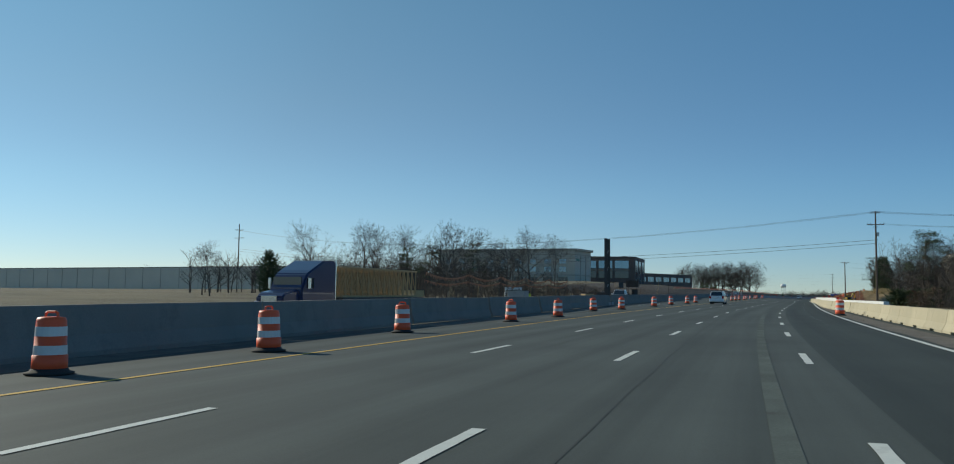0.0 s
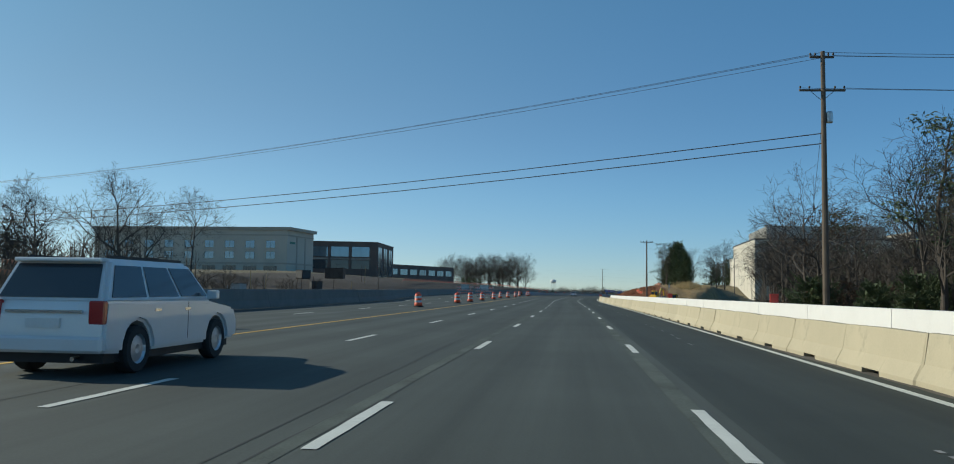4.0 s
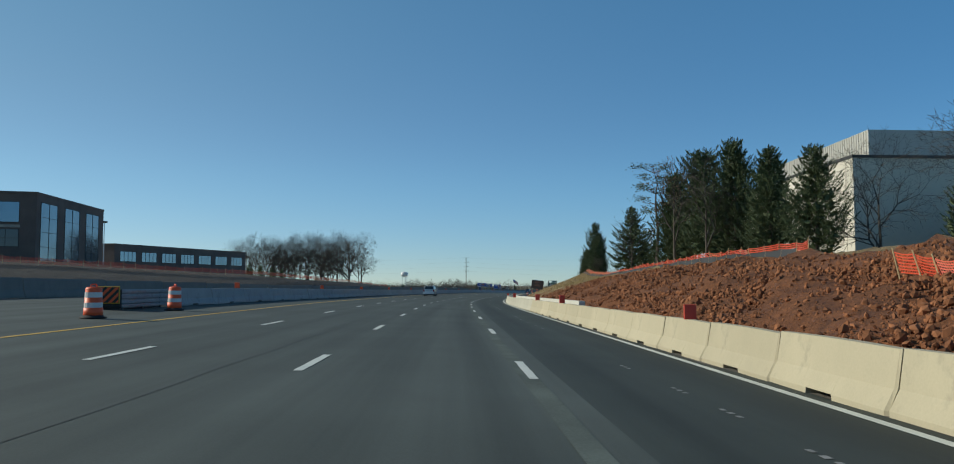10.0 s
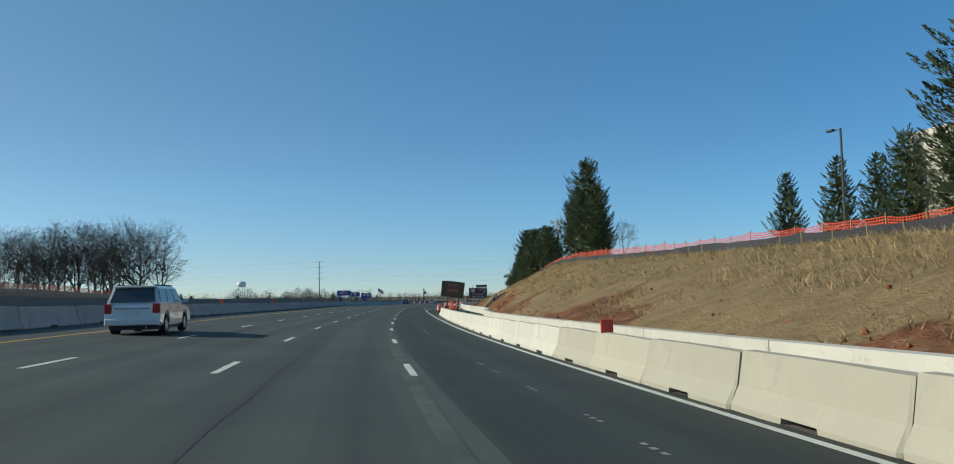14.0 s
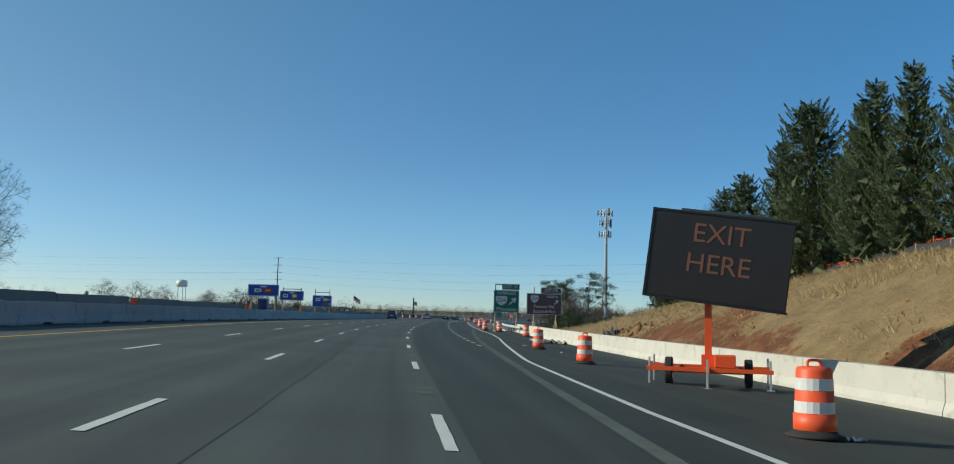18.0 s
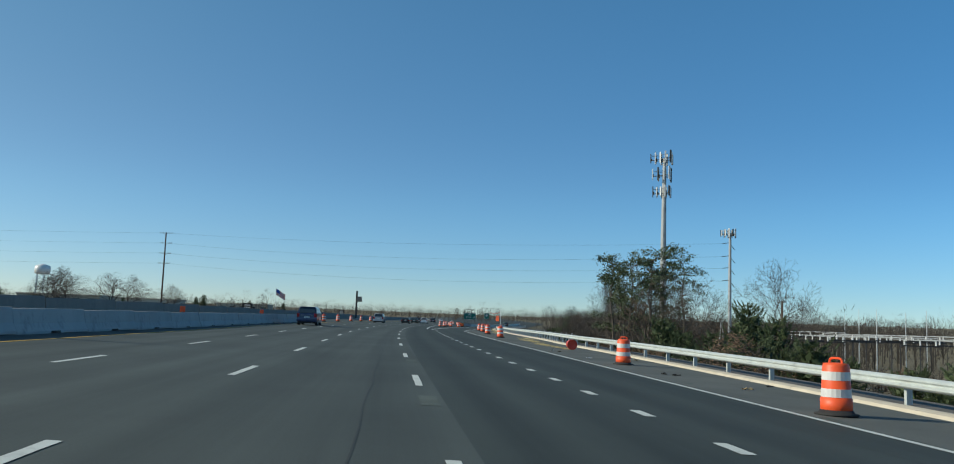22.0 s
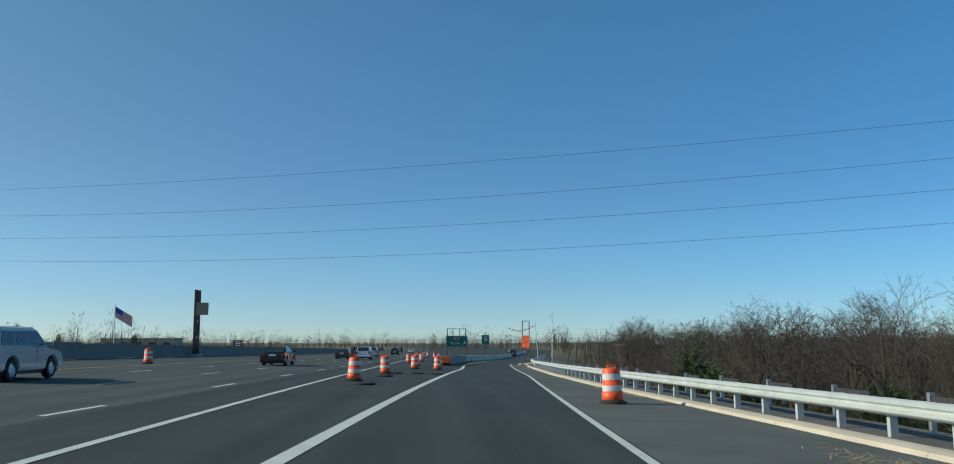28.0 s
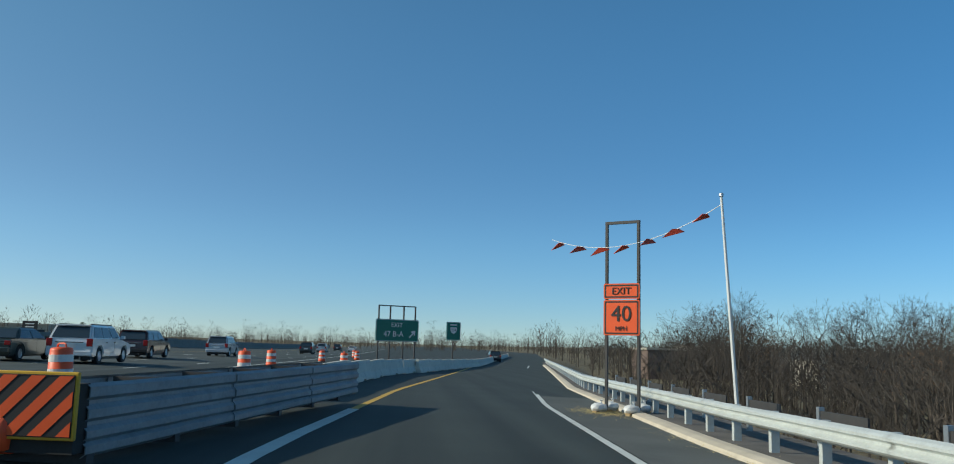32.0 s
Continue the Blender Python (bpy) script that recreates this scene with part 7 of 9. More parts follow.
def wheel(parent, x, y, z, r, w, axis='X', rim=GALV, name="wheel"):
    m = Matrix.Translation((x, y, z)) @ Matrix.Rotation(radians(90), 4, 'Y' if axis == 'X' else 'X')
    wh = part(name, lathe(bmesh.new(), [(r * 0.62, -w / 2), (r * 0.94, -w / 2), (r, -w * 0.32), (r, w * 0.32), (r * 0.94, w / 2), (r * 0.62, w / 2)], 18, m), RUBBER, parent, smooth=False)
    part("rim", lathe(bmesh.new(), [(0, -w * 0.36), (r * 0.2, -w * 0.42), (r * 0.55, -w * 0.34), (r * 0.64, -w * 0.48), (r * 0.64, w * 0.48), (r * 0.55, w * 0.34), (r * 0.2, w * 0.42), (0, w * 0.36)], 14, m), rim, wh, "metal rim")


wheel(vm, 0.52, 0.15, 0.37, 0.37, 0.2, rim=SIGN_W)
wheel(vm, 2.54, 0.15, 0.37, 0.37, 0.2, rim=SIGN_W)
for x, y in ((0.07, -0.58), (3.05, -0.58), (0.07, 0.86), (3.05, 0.86), (1.53, -0.95)):
    part("jack", tube(bmesh.new(), (x, y, 0.03), (x, y, 0.75), 0.03, n=6), GALV, vm)
    part("jack_pad", bx(x - 0.1, y - 0.1, 0.0, x + 0.1, y + 0.1, 0.03), GALV, vm)

# orange exit speed sign with its pennant string
gz = float(road_z(813, 17.5)) + 0.0
m = facing((813.2, 17.37), (812.6, 18.16), gz)
sp = thing("speed_sign", m, "orange temporary exit speed sign on dark steel legs with sandbags", "road sign")
top = -0.95 - gz
for x in (0.0, 0.95):
    part("leg", bx(x - 0.04, 0.0, 0.08, x + 0.04, 0.08, top, bevel=0.006), STEEL, sp, "dark perforated steel leg")
    part("skid", bx(x - 0.06, -0.75, 0.0, x + 0.06, 0.75, 0.08), LUMBER, sp)
part("top_rail", bx(-0.04, 0.0, top, 0.99, 0.08, top + 0.08), STEEL, sp)
zp = top - 2.15
b = board(sp, -0.06, zp - 0.98, 1.01, zp - 0.0, SIGN_O, BLACK, 0.05, y=-0.03, name="speed_panel")
writing("40", 0.62, BLACK, b, 0.475, zp - 0.40, -0.066)
writing("MPH", 0.18, BLACK, b, 0.475, zp - 0.80, -0.066)
b = board(sp, -0.06, zp + 0.03, 1.01, zp + 0.46, SIGN_O, BLACK, 0.05, y=-0.03, name="exit_panel")
writing("EXIT", 0.28, BLACK, b, 0.475, zp + 0.24, -0.066)
for x in (0.0, 0.95):
    for y in (-0.45, 0.4):
        bag = thing("sandbag", sp.matrix_basis @ pose(x, y, 0.10, 0, 0, 20 * y), "white woven sandbag slumped on the sign's foot", "sandbag", "sandbags")
        bm = bmesh.new()
        bmesh.ops.create_icosphere(bm, subdivisions=2, radius=1.0)
        for v in bm.verts:
            v.co = Vector((v.co.x * 0.20, v.co.y * 0.30, v.co.z * 0.14 + 0.06 + 0.02 * math.sin(9 * v.co.x + 7 * v.co.y)))
        part("bag", bm, SIGN_W, bag)
        part("tied_neck", lathe(bmesh.new(), [(0.03, 0), (0.02, 0.05), (0.06, 0.1), (0, 0.1)], 7, Matrix.Translation((0, 0.1, 0.17))), SIGN_W, bag)


def whip(s, lat, top, lean, label):
    p = rp(s, lat, -0.2)
    w = thing("flag_pole", pose(p.x, p.y, p.z), label, "flag pole", "slender poles by the guardrail")
    part("shaft", tube(bmesh.new(), (0, 0, -0.3), (lean, 0, top - p.z), 0.045, 0.028, 8), WHITE, w)
    part("tip", lathe(bmesh.new(), [(0, 0), (0.05, 0.02), (0.05, 0.08), (0, 0.1)], 8, Matrix.Translation((lean, 0, top - p.z))), GALV, w)
    return p + Vector((lean, 0, top - p.z))


t1 = whip(806.7, 18.58, -1.3, -0.42, "thin pale pole leaning over the guardrail")
t2 = whip(786.8, 17.4, -1.0, 0.06, "slender white pole with torn pennant cord")
bm = bmesh.new()
a, b_ = t1 - Vector((0, 0, 0.15)), rp(812.0, 15.6, 4.55)
pts = [a.lerp(b_, k / 14) - Vector((0, 0, 0.5 * 4 * (k / 14) * (1 - k / 14))) for k in range(15)]
for p, q in zip(pts, pts[1:]):
    tube(bm, p, q, 0.008, n=4, caps=False)
cord = tagged(part("pennant_string", bm, SIGN_W), "white cord with small orange pennants blowing", "pennant string")
for k in range(1, 14, 2):
    p = pts[k]
    bm = bmesh.new()
    prism(bm, [(0.05, 0), (0.16, -0.07), (-0.36, -0.20), (-0.12, 0.0)], -0.006, 0.006)
    bmesh.ops.transform(bm, matrix=Matrix.Translation(p) @ Matrix.Rotation(0.5 * math.sin(k * 2.0), 4, 'X') @ Matrix.Rotation(0.4 * math.cos(k), 4, 'Z'), verts=bm.verts[:])
    part("pennant", bm, NET, cord, "small orange pennant")
bm = bmesh.new()
for p, q in ((t2, t2 + Vector((-0.45, 0.1, -0.15))), (t2 + Vector((-0.05, 0, -0.05)), t2 + Vector((-0.42, 0, -1.2))), (t2 + Vector((-0.42, 0, -1.2)), t2 + Vector((-0.52, 0, -2.2)))):
    tube(bm, p, q, 0.01, n=4)
tagged(part("loose_cord", bm, SIGN_W), "torn white cord hanging from the pole", "cord")

# far exit sign on four posts
gz = float(road_z(872, 10))
m = facing((870.8, 8.7), (873.2, 13.0), gz)
sg = thing("exit_sign", m, "wide green exit sign on four dark posts before the ramp nose", "road sign", "exit signs")
for x in (0.35, 1.6, 3.1, 4.4):
    part("post", bx(x - 0.06, 0.05, 0, x + 0.06, 0.17, -0.9 - gz), STEEL, sg)
part("top_rail", bx(0.3, 0.05, -0.9 - gz, 4.46, 0.17, -0.8 - gz), STEEL, sg)
b = board(sg, 0, -4.3 - gz, 4.75, -2.15 - gz, SIGN_G, SIGN_W, 0.14)
writing("EXIT", 0.62, SIGN_W, b, 2.3, -2.72 - gz)
writing("47 B-A", 0.78, SIGN_W, b, 1.95, -3.6 - gz)
arrow(b, 4.05, -3.55 - gz, 0.95, 45, SIGN_W)
gz = float(road_z(885, 17))
sg = thing("route_sign", facing((885, 16.2), (886, 18.0), gz), "small green route sign with white shield", "road sign", "exit signs")
part("post", bx(0.9, 0.05, 0, 1.02, 0.17, -2.3 - gz), STEEL, sg)
b = board(sg, 0, -4.0 - gz, 1.9, -1.9 - gz, SIGN_G, SIGN_W, 0.1)
shield(b, 0.95, -2.85 - gz, 0.9)
part("lettering_bar", bx(0.5, -0.03, -2.3 - gz, 1.4, -0.022, -2.15 - gz), SIGN_W, b)


def barricade(s, lat, turn, w=3.0, board_w=1.48):
    bc = thing("road_barricade", stand(s, lat, 0.0, turn), "striped road-closed barricade with a white sign", "barricade", "road-closed barricades")
    for x in (-w * 0.36, w * 0.36):
        part("leg", bx(x - 0.03, -0.03, 0.05, x + 0.03, 0.03, 1.75), GALV, bc)
        part("foot", bx(x - 0.04, -0.7, 0.0, x + 0.04, 0.7, 0.06), GALV, bc)
        bag = bmesh.new()
        bmesh.ops.create_icosphere(bag, subdivisions=2, radius=1.0, matrix=Matrix.Translation((x, -0.25, 0.12)) @ Matrix.Diagonal((0.16, 0.34, 0.11, 1)))
        part("ballast_bag", bag, RUBBER, bc)
    for z in (0.45, 0.95, 1.5):
        pl = part("plank", bx(-w / 2, -0.06, z, w / 2, -0.03, z + 0.24), DRUM_W, bc)
        n = 8
        st = bmesh.new()
        for k in range(n):
            x = -w / 2 + (k + 0.25) * w / n
            d = w / n * 0.5
            prism(st, [(x, z + 0.004), (x + d, z + 0.004), (x + d - 0.17, z + 0.236), (max(-w / 2 + 0.01, x - 0.17), z + 0.236)], -0.066, -0.061)
        part("stripe_band", st, ORANGE, pl, "orange diagonal stripes")
    b = board(bc, -board_w / 2, 1.16, board_w / 2, 2.1, SIGN_W, BLACK, 0.06, y=-0.1)
    writing("ROAD", 0.36, BLACK, b, 0, 1.83, -0.14)
    writing("CLOSED", 0.36, BLACK, b, 0, 1.42, -0.14)


barricade(242.6, -15.7, 6)
barricade(258, -21.2, 8)


def crash_cushion(s, lat_a, s_end, lat_b, label, w=0.95, h=0.82):
    """A ribbed steel crash cushion with a striped nose, standing before a concrete barrier."""
    p, q = rp(s, lat_a), rp(s_end, lat_b)
    yaw = math.degrees(math.atan2(-(q.x - p.x), q.y - p.y))
    cc = thing("crash_cushion", pose(p.x, p.y, p.z, 0, 0, yaw), label, "crash cushion", "crash cushions")
    n_len = (q - p).length
    part("nose", prism(bmesh.new(), [(-w * 0.46, 0.12), (w * 0.46, 0.12), (w * 0.46, h), (-w * 0.46, h)], 0.06, 0.3), RUBBER, cc)
    b = part("nose_panel", bx(-w / 2, 0.0, 0.26, w / 2, 0.05, 0.94, bevel=0.01), YELLOW, cc, "yellow-edged object marker panel")
    part("panel_face", bx(-w / 2 + 0.03, -0.008, 0.29, w / 2 - 0.03, 0.0, 0.91), BLACK, b)
    st = bmesh.new()
    zz0, zz1, x0, x1 = 0.30, 0.90, -w / 2 + 0.04, w / 2 - 0.04
    for k in range(-3, 5):
        c = k * 0.30
        lo = [(x0, zz0 + c), (x1, zz0 + c + (x1 - x0)), (x1, zz0 + c + (x1 - x0) + 0.15), (x0, zz0 + c + 0.15)]
        cl = []
        for (ax, az), (bx_, bz) in zip(lo, lo[1:] + lo[:1]):
            for t in [0.0] + sorted(t for t in ((zz0 - az) / (bz - az), (zz1 - az) / (bz - az)) if 0 < t < 1) if abs(bz - az) > 1e-6 else [0.0]:
                cl.append((ax + (bx_ - ax) * t, az + (bz - az) * t))
        cl = [(x, min(max(z, zz0), zz1)) for x, z in cl]
        keep = [c_ for i, c_ in enumerate(cl) if (abs(c_[0] - cl[i - 1][0]) + abs(c_[1] - cl[i - 1][1])) > 1e-4]
        zs = [c_[1] for c_ in keep]
        if len(keep) > 2 and max(zs) - min(zs) > 0.05:
            prism(st, keep, -0.014, -0.009)
    part("stripe_band", st, SIGN_O, b, "orange diagonal stripes")
    bays = max(3, int(n_len / 1.9))
    ribs_ = [(0, 0.06), (0.05, 0.10), (0.05, 0.18), (0, 0.22), (0.05, 0.26), (0.05, 0.33), (0, 0.38), (0, 0.42), (0.05, 0.46), (0.05, 0.55), (0, 0.60), (0, 0.64), (0.05, 0.68), (0.05, 0.78), (0, h)]
    for k in range(bays):
        y0, y1 = 0.25 + (n_len - 0.25) * k / bays, 0.42 + (n_len - 0.25) * (k + 1) / bays
        for q_ in (-1, 1):
            bm = bmesh.new()
            off = w / 2 - 0.055 - 0.02 * (k % 2)
            va = [bm.verts.new((q_ * (off + d), y0, z)) for d, z in ribs_]
            vb = [bm.verts.new((q_ * (off + d), min(y1, n_len), z)) for d, z in ribs_]
            vc = [bm.verts.new((q_ * (off + d - 0.012), y0, z)) for d, z in ribs_]
            for i in range(len(ribs_) - 1):
                bm.faces.new((va[i], va[i + 1], vb[i + 1], vb[i]))
                bm.faces.new((va[i], vc[i], vc[i + 1], va[i + 1]))
            part("fender_panel", bm, GALV_SHADED, cc, "ribbed galvanised fender panel")
        part("diaphragm", bx(-w / 2 + 0.08, y0 + 0.05, 0.1, w / 2 - 0.08, y0 + 0.12, h - 0.02), STEEL, cc)
        part("foot", bx(-w / 2, y0 + 0.02, 0.0, w / 2, y0 + 0.16, 0.1), STEEL, cc)


crash_cushion(799.0, 8.10, 811.2, 10.2, "ribbed steel crash cushion with an orange and black striped nose", w=0.98)
crash_cushion(304.6, -15.2, 310.8, float(median2(311)), "ribbed steel crash cushion with a striped nose before the median barrier")

# ---- fences on the banks ----


def fence(label, pts, bay, height, material, group, net=False, lean=0.0, stake=LUMBER, cat="fence", strand=0.055):
    """A run of stakes with one panel a bay; pts are (s, lat, ground height or None)."""
    rnd = random.Random(int(pts[0][0] * 7 + height * 100))
    line = []
    for (s0, l0), (s1, l1) in zip(pts, pts[1:]):
        n = max(1, int(abs(s1 - s0) / bay + abs(l1 - l0) / bay))
        for k in range(n):
            line.append((s0 + (s1 - s0) * k / n, l0 + (l1 - l0) * k / n + rnd.gauss(0, 0.06)))
    line.append(pts[-1])
    w = [Vector((*[float(v) for v in plan(s, l)], float(ground_z(s, l)) - 0.02)) for s, l in line]
    f = thing("mesh_fence" if net else "silt_fence", Matrix(), label, cat, group)
    tops = [Vector((rnd.gauss(0, 0.07), rnd.gauss(0, 0.07) + lean, height * rnd.uniform(0.86, 1.06))) for _ in w]
    for p, t in zip(w, tops):
        part("stake", tube(bmesh.new(), p - Vector((0, 0, 0.3)), p + t * 1.10, 0.028, 0.022, 5), stake, f)
    for i in range(len(w) - 1):
        a0, a1, b0, b1 = w[i], w[i] + tops[i], w[i + 1], w[i + 1] + tops[i + 1]
        sag = rnd.uniform(0.03, 0.16) if net else rnd.uniform(0.0, 0.07)

        def at(u, v, off=0.0):
            p = a0.lerp(b0, u).lerp(a1.lerp(b1, u), v)
            return p + Vector((0, off, -sag * 4 * u * (1 - u) * v))

        bm = bmesh.new()
        if net:
            us = sorted(x for k in range(13) for x in (k / 13 + 0.01, k / 13 + 0.01 + strand * 0.4))
            vs_ = sorted(x for k in range(7) for x in (0.04 + k * 0.145, 0.04 + k * 0.145 + strand))
            node = [[bm.verts.new(at(u, v)) for v in vs_] for u in us]
            for a in range(len(us) - 1):
                for b in range(len(vs_) - 1):
                    if a % 2 == 0 or b % 2 == 0:
                        bm.faces.new((node[a][b], node[a + 1][b], node[a + 1][b + 1], node[a][b + 1]))
        else:
            g = [[[bm.verts.new(at(u / 5, v / 3, off + 0.05 * math.sin(u * 2.1 + v + i) * (v / 3))) for v in range(4)] for u in range(6)] for off in (0.0, 0.012)]
            for q in (0, 1):
                for u in range(5):
                    for v in range(3):
                        bm.faces.new((g[q][u][v], g[q][u + 1][v], g[q][u + 1][v + 1], g[q][u][v + 1]))
            for u in range(5):
                bm.faces.new((g[0][u][3], g[0][u + 1][3], g[1][u + 1][3], g[1][u][3]))
        part("panel", bm, material, f)
    return f


crest = [(s, float(bank_crest(s)) + 0.4 + float(np.interp(s, [500, 592], [0.0, 5.5]))) for s in (318, 345, 380, 420, 460, 500, 540, 575, 592)]
fence("orange plastic mesh fence along the top of the bank", crest, 2.6, 1.0, NET, "fences on the bank", True, strand=0.045)
fence("black silt fence below the orange mesh", [(s, l - 0.9) for s, l in crest[:7]], 2.6, 0.55, SILT, "fences on the bank")
fence("slack orange mesh fence on the clay slope", [(287, 12.0), (283, 12.1), (279, 12.5)], 2.2, 0.95, NET, "fences on the bank", True, 0.25, strand=0.04)
fence("fallen orange mesh draped on the clay slope", [(291.5, 12.6), (293.6, 12.0), (296.5, 12.4)], 1.3, 0.75, NET, "fences on the bank", True, 0.4)
fence("orange plastic mesh along the top of the dark embankment", [(292, -41.5), (320, -43), (360, -43.5), (400, -42.5), (440, -40), (480, -37), (510, -36)], 3.0, 0.7, NET, "fences beyond the median", True)


def pennant_line(s0, l0, s1, l1, up, sag, seed):
    rnd = random.Random(seed)
    a = on_ground(s0, l0).translation + Vector((0, 0, up))
    b = on_ground(s1, l1).translation + Vector((0, 0, up))
    n = max(6, int((b - a).length / 0.55))
    pts = [a.lerp(b, k / n) - Vector((0, 0, sag * 4 * (k / n) * (1 - k / n))) for k in range(n + 1)]
    bm = bmesh.new()
    for p, q in zip(pts, pts[1:]):
        tube(bm, p, q, 0.012, n=3, caps=False)
    bmesh.ops.remove_doubles(bm, verts=bm.verts[:], dist=0.02)
    cord = tagged(part("pennant_string", bm, NET_FADED), "sagging line of small orange pennants over the work yard", "pennant string", "pennant lines")
    for p in pts[1:-1]:
        bm = bmesh.new()
        w, h = rnd.uniform(0.2, 0.32), rnd.uniform(0.3, 0.5)
        v = [bm.verts.new(p + Vector(q)) for q in ((-w / 2, 0, 0), (w / 2, 0, 0), (rnd.gauss(-0.15, 0.15), rnd.gauss(0, 0.1), -h))]
        bm.faces.new(v)
        part("pennant", bm, NET_FADED, cord)
    for e, up_ in ((a, up), (b, up)):
        po = part("site_post", tube(bmesh.new(), (0, 0, -0.4), (0, 0, up_ + 0.15), 0.05, 0.045, 6), RUST)
        po.matrix_basis = Matrix.Translation(e - Vector((0, 0, up_)))
        tagged(po, "slender post holding pennant lines", "post", "pennant posts")


for i_, (s0, s1) in enumerate(((96, 112), (112, 127), (127, 141), (141, 157), (157, 173))):
    pennant_line(s0, -43 - 0.5 * i_, s1, -43.5 - 0.5 * i_, 3.9, 0.7, i_)
    pennant_line(s0, -43.2 - 0.5 * i_, s1, -43.7 - 0.5 * i_, 2.9, 0.5, i_ + 20)
fence("orange mesh line in front of the low offices", [(470, -46), (500, -50), (530, -48), (556, -50)], 3.0, 1.0, NET, "fences beyond the median", True)
fence("chain-link fence behind the parking area", [(285, 46), (300, 60), (312, 78), (320, 98)], 4.0, 1.9, STEEL, "fences on the bank", True, stake=GALV, strand=0.012)

# ---- stones, clods, dry grass ----


def stones(name, label, n, area, size, seed, material=STONE):
    rnd = random.Random(seed)
    bm = bmesh.new()
    bmesh.ops.create_icosphere(bm, subdivisions=1, radius=1.0)
    base = [v.co.copy() for v in bm.verts]
    tri = [tuple(v.index for v in f.verts) for f in bm.faces]
    bm.free()
    vs, fs = [], []
    for _ in range(n):
        s, l, z = area(rnd)
        x, y = plan(s, l)
        r = size[0] * (size[1] / size[0]) ** (rnd.random() ** 2.2)
        m = Matrix.Translation((float(x), float(y), z + r * 0.25)) @ Euler((rnd.uniform(0, 6), rnd.uniform(0, 6), rnd.uniform(0, 6))).to_matrix().to_4x4() @ Matrix.Diagonal((r, r * rnd.uniform(0.6, 1), r * rnd.uniform(0.45, 0.8), 1))
        o = len(vs)
        vs += [m @ (v * rnd.uniform(0.6, 1.2)) for v in base]
        fs += [tuple(i + o for i in t) for t in tri]
    tagged(piece(name, mesh_of(name, vs, fs, material)), label, "stones", "", "stuff")




def surf_z(s, l):
    """Height of the ground sheet itself, by its grid."""
    i = min(max(int(np.searchsorted(_gs, s)) - 1, 0), len(_gs) - 2)
    k = min(max(int(np.searchsorted(_gl, l)) - 1, 0), nl - 2)
    u, v = (s - _gs[i]) / (_gs[i + 1] - _gs[i]), (l - _gl[k]) / (_gl[k + 1] - _gl[k])
    return float((GZ[i, k] * (1 - u) + GZ[i + 1, k] * u) * (1 - v) + (GZ[i, k + 1] * (1 - u) + GZ[i + 1, k + 1] * u) * v)


def clay_area(rnd):
    s = rnd.uniform(252, 378)
    l = float(bank_foot(s)) + 0.5 + rnd.random() * (float(bank_crest(s)) - float(bank_foot(s)) - 2)
    return s, l, surf_z(s, l)


def rock_area(rnd):
    """The steeper part of the cut, where broken rock lies in drifts."""
    while True:
        s, l, z = clay_area(rnd)
        if 285 < s < 372 and noise.noise(Vector((s * 0.11, l * 0.22, 5.0))) + 0.25 * noise.noise(Vector((s * 0.6, l * 0.6, 1.0))) > -0.08 + 0.3 * rnd.random():
            return s, l, z


def foot_area(a, b, reach):
    def f(rnd):
        s = rnd.uniform(a, b)
        l = float(bank_foot(s)) + 0.9 + reach * rnd.random() ** 1.5
        return s, l, surf_z(s, l)
    return f


stones("red_clods", "broken red clay clods and stones on the cut slope", 15000, clay_area, (0.03, 0.15), 1)
stones("red_clods", "tumbled blocks of red rock on the cut slope", 11000, rock_area, (0.05, 0.19), 11)
stones("red_clods", "loose red rubble at the foot of the grassy bank", 620, foot_area(474, 489, 2.6), (0.03, 0.17), 2)
stones("red_clods", "scattered red stones low on the grassy bank", 420, foot_area(380, 560, 5), (0.03, 0.12), 3)
stones("red_clods", "small heap of red clods beside the low wall", 160, foot_area(534, 541, 2.4), (0.05, 0.22), 4)
stones("gravel", "loose gravel along the shoulder", 500, lambda r: ((s := r.uniform(-10, 470)), (l := float(edge_line(s)) + r.uniform(0.4, 1.2)), float(road_z(s, l))), (0.012, 0.035), 5, GRIT)

rg = random.Random(44)
gv, gfc = [], []
for _ in range(34000):
    s = rg.uniform(376, 606)
    f0, c0 = float(bank_foot(s)), float(bank_crest(s))
    l = f0 + 1.5 + (c0 + 2.5 - f0) * rg.random() ** 0.75
    if noise.noise(Vector((s * 0.16, l * 0.28, 0))) + (l - f0) / (c0 - f0) * 0.9 < 0.22 + 0.35 * rg.random():
        continue
    x, y = plan(s, l)
    p = Vector((float(x), float(y), surf_z(s, l) - 0.03))
    for _b in range(3):
        h = rg.uniform(0.14, 0.42) * (0.7 + 0.9 * max(0.0, noise.noise(Vector((s * 0.5, l * 0.6, 3)))))
        a = rg.uniform(0, 6.28)
        q = p + Vector((rg.gauss(0, 0.07), rg.gauss(0, 0.07), 0))
        d = Vector((math.cos(a), math.sin(a), 0)) * rg.uniform(0.012, 0.022)
        t = q + Vector((rg.gauss(-0.12, 0.20), rg.gauss(0.05, 0.20), h))
        o = len(gv)
        gv += [q - d, q + d, t]
        gfc.append((o, o + 1, o + 2))
tagged(piece("dry_grass", mesh_of("dry_grass", gv, gfc, BLADES)), "pale dry grass blades over the bank", "grass", "", "stuff")
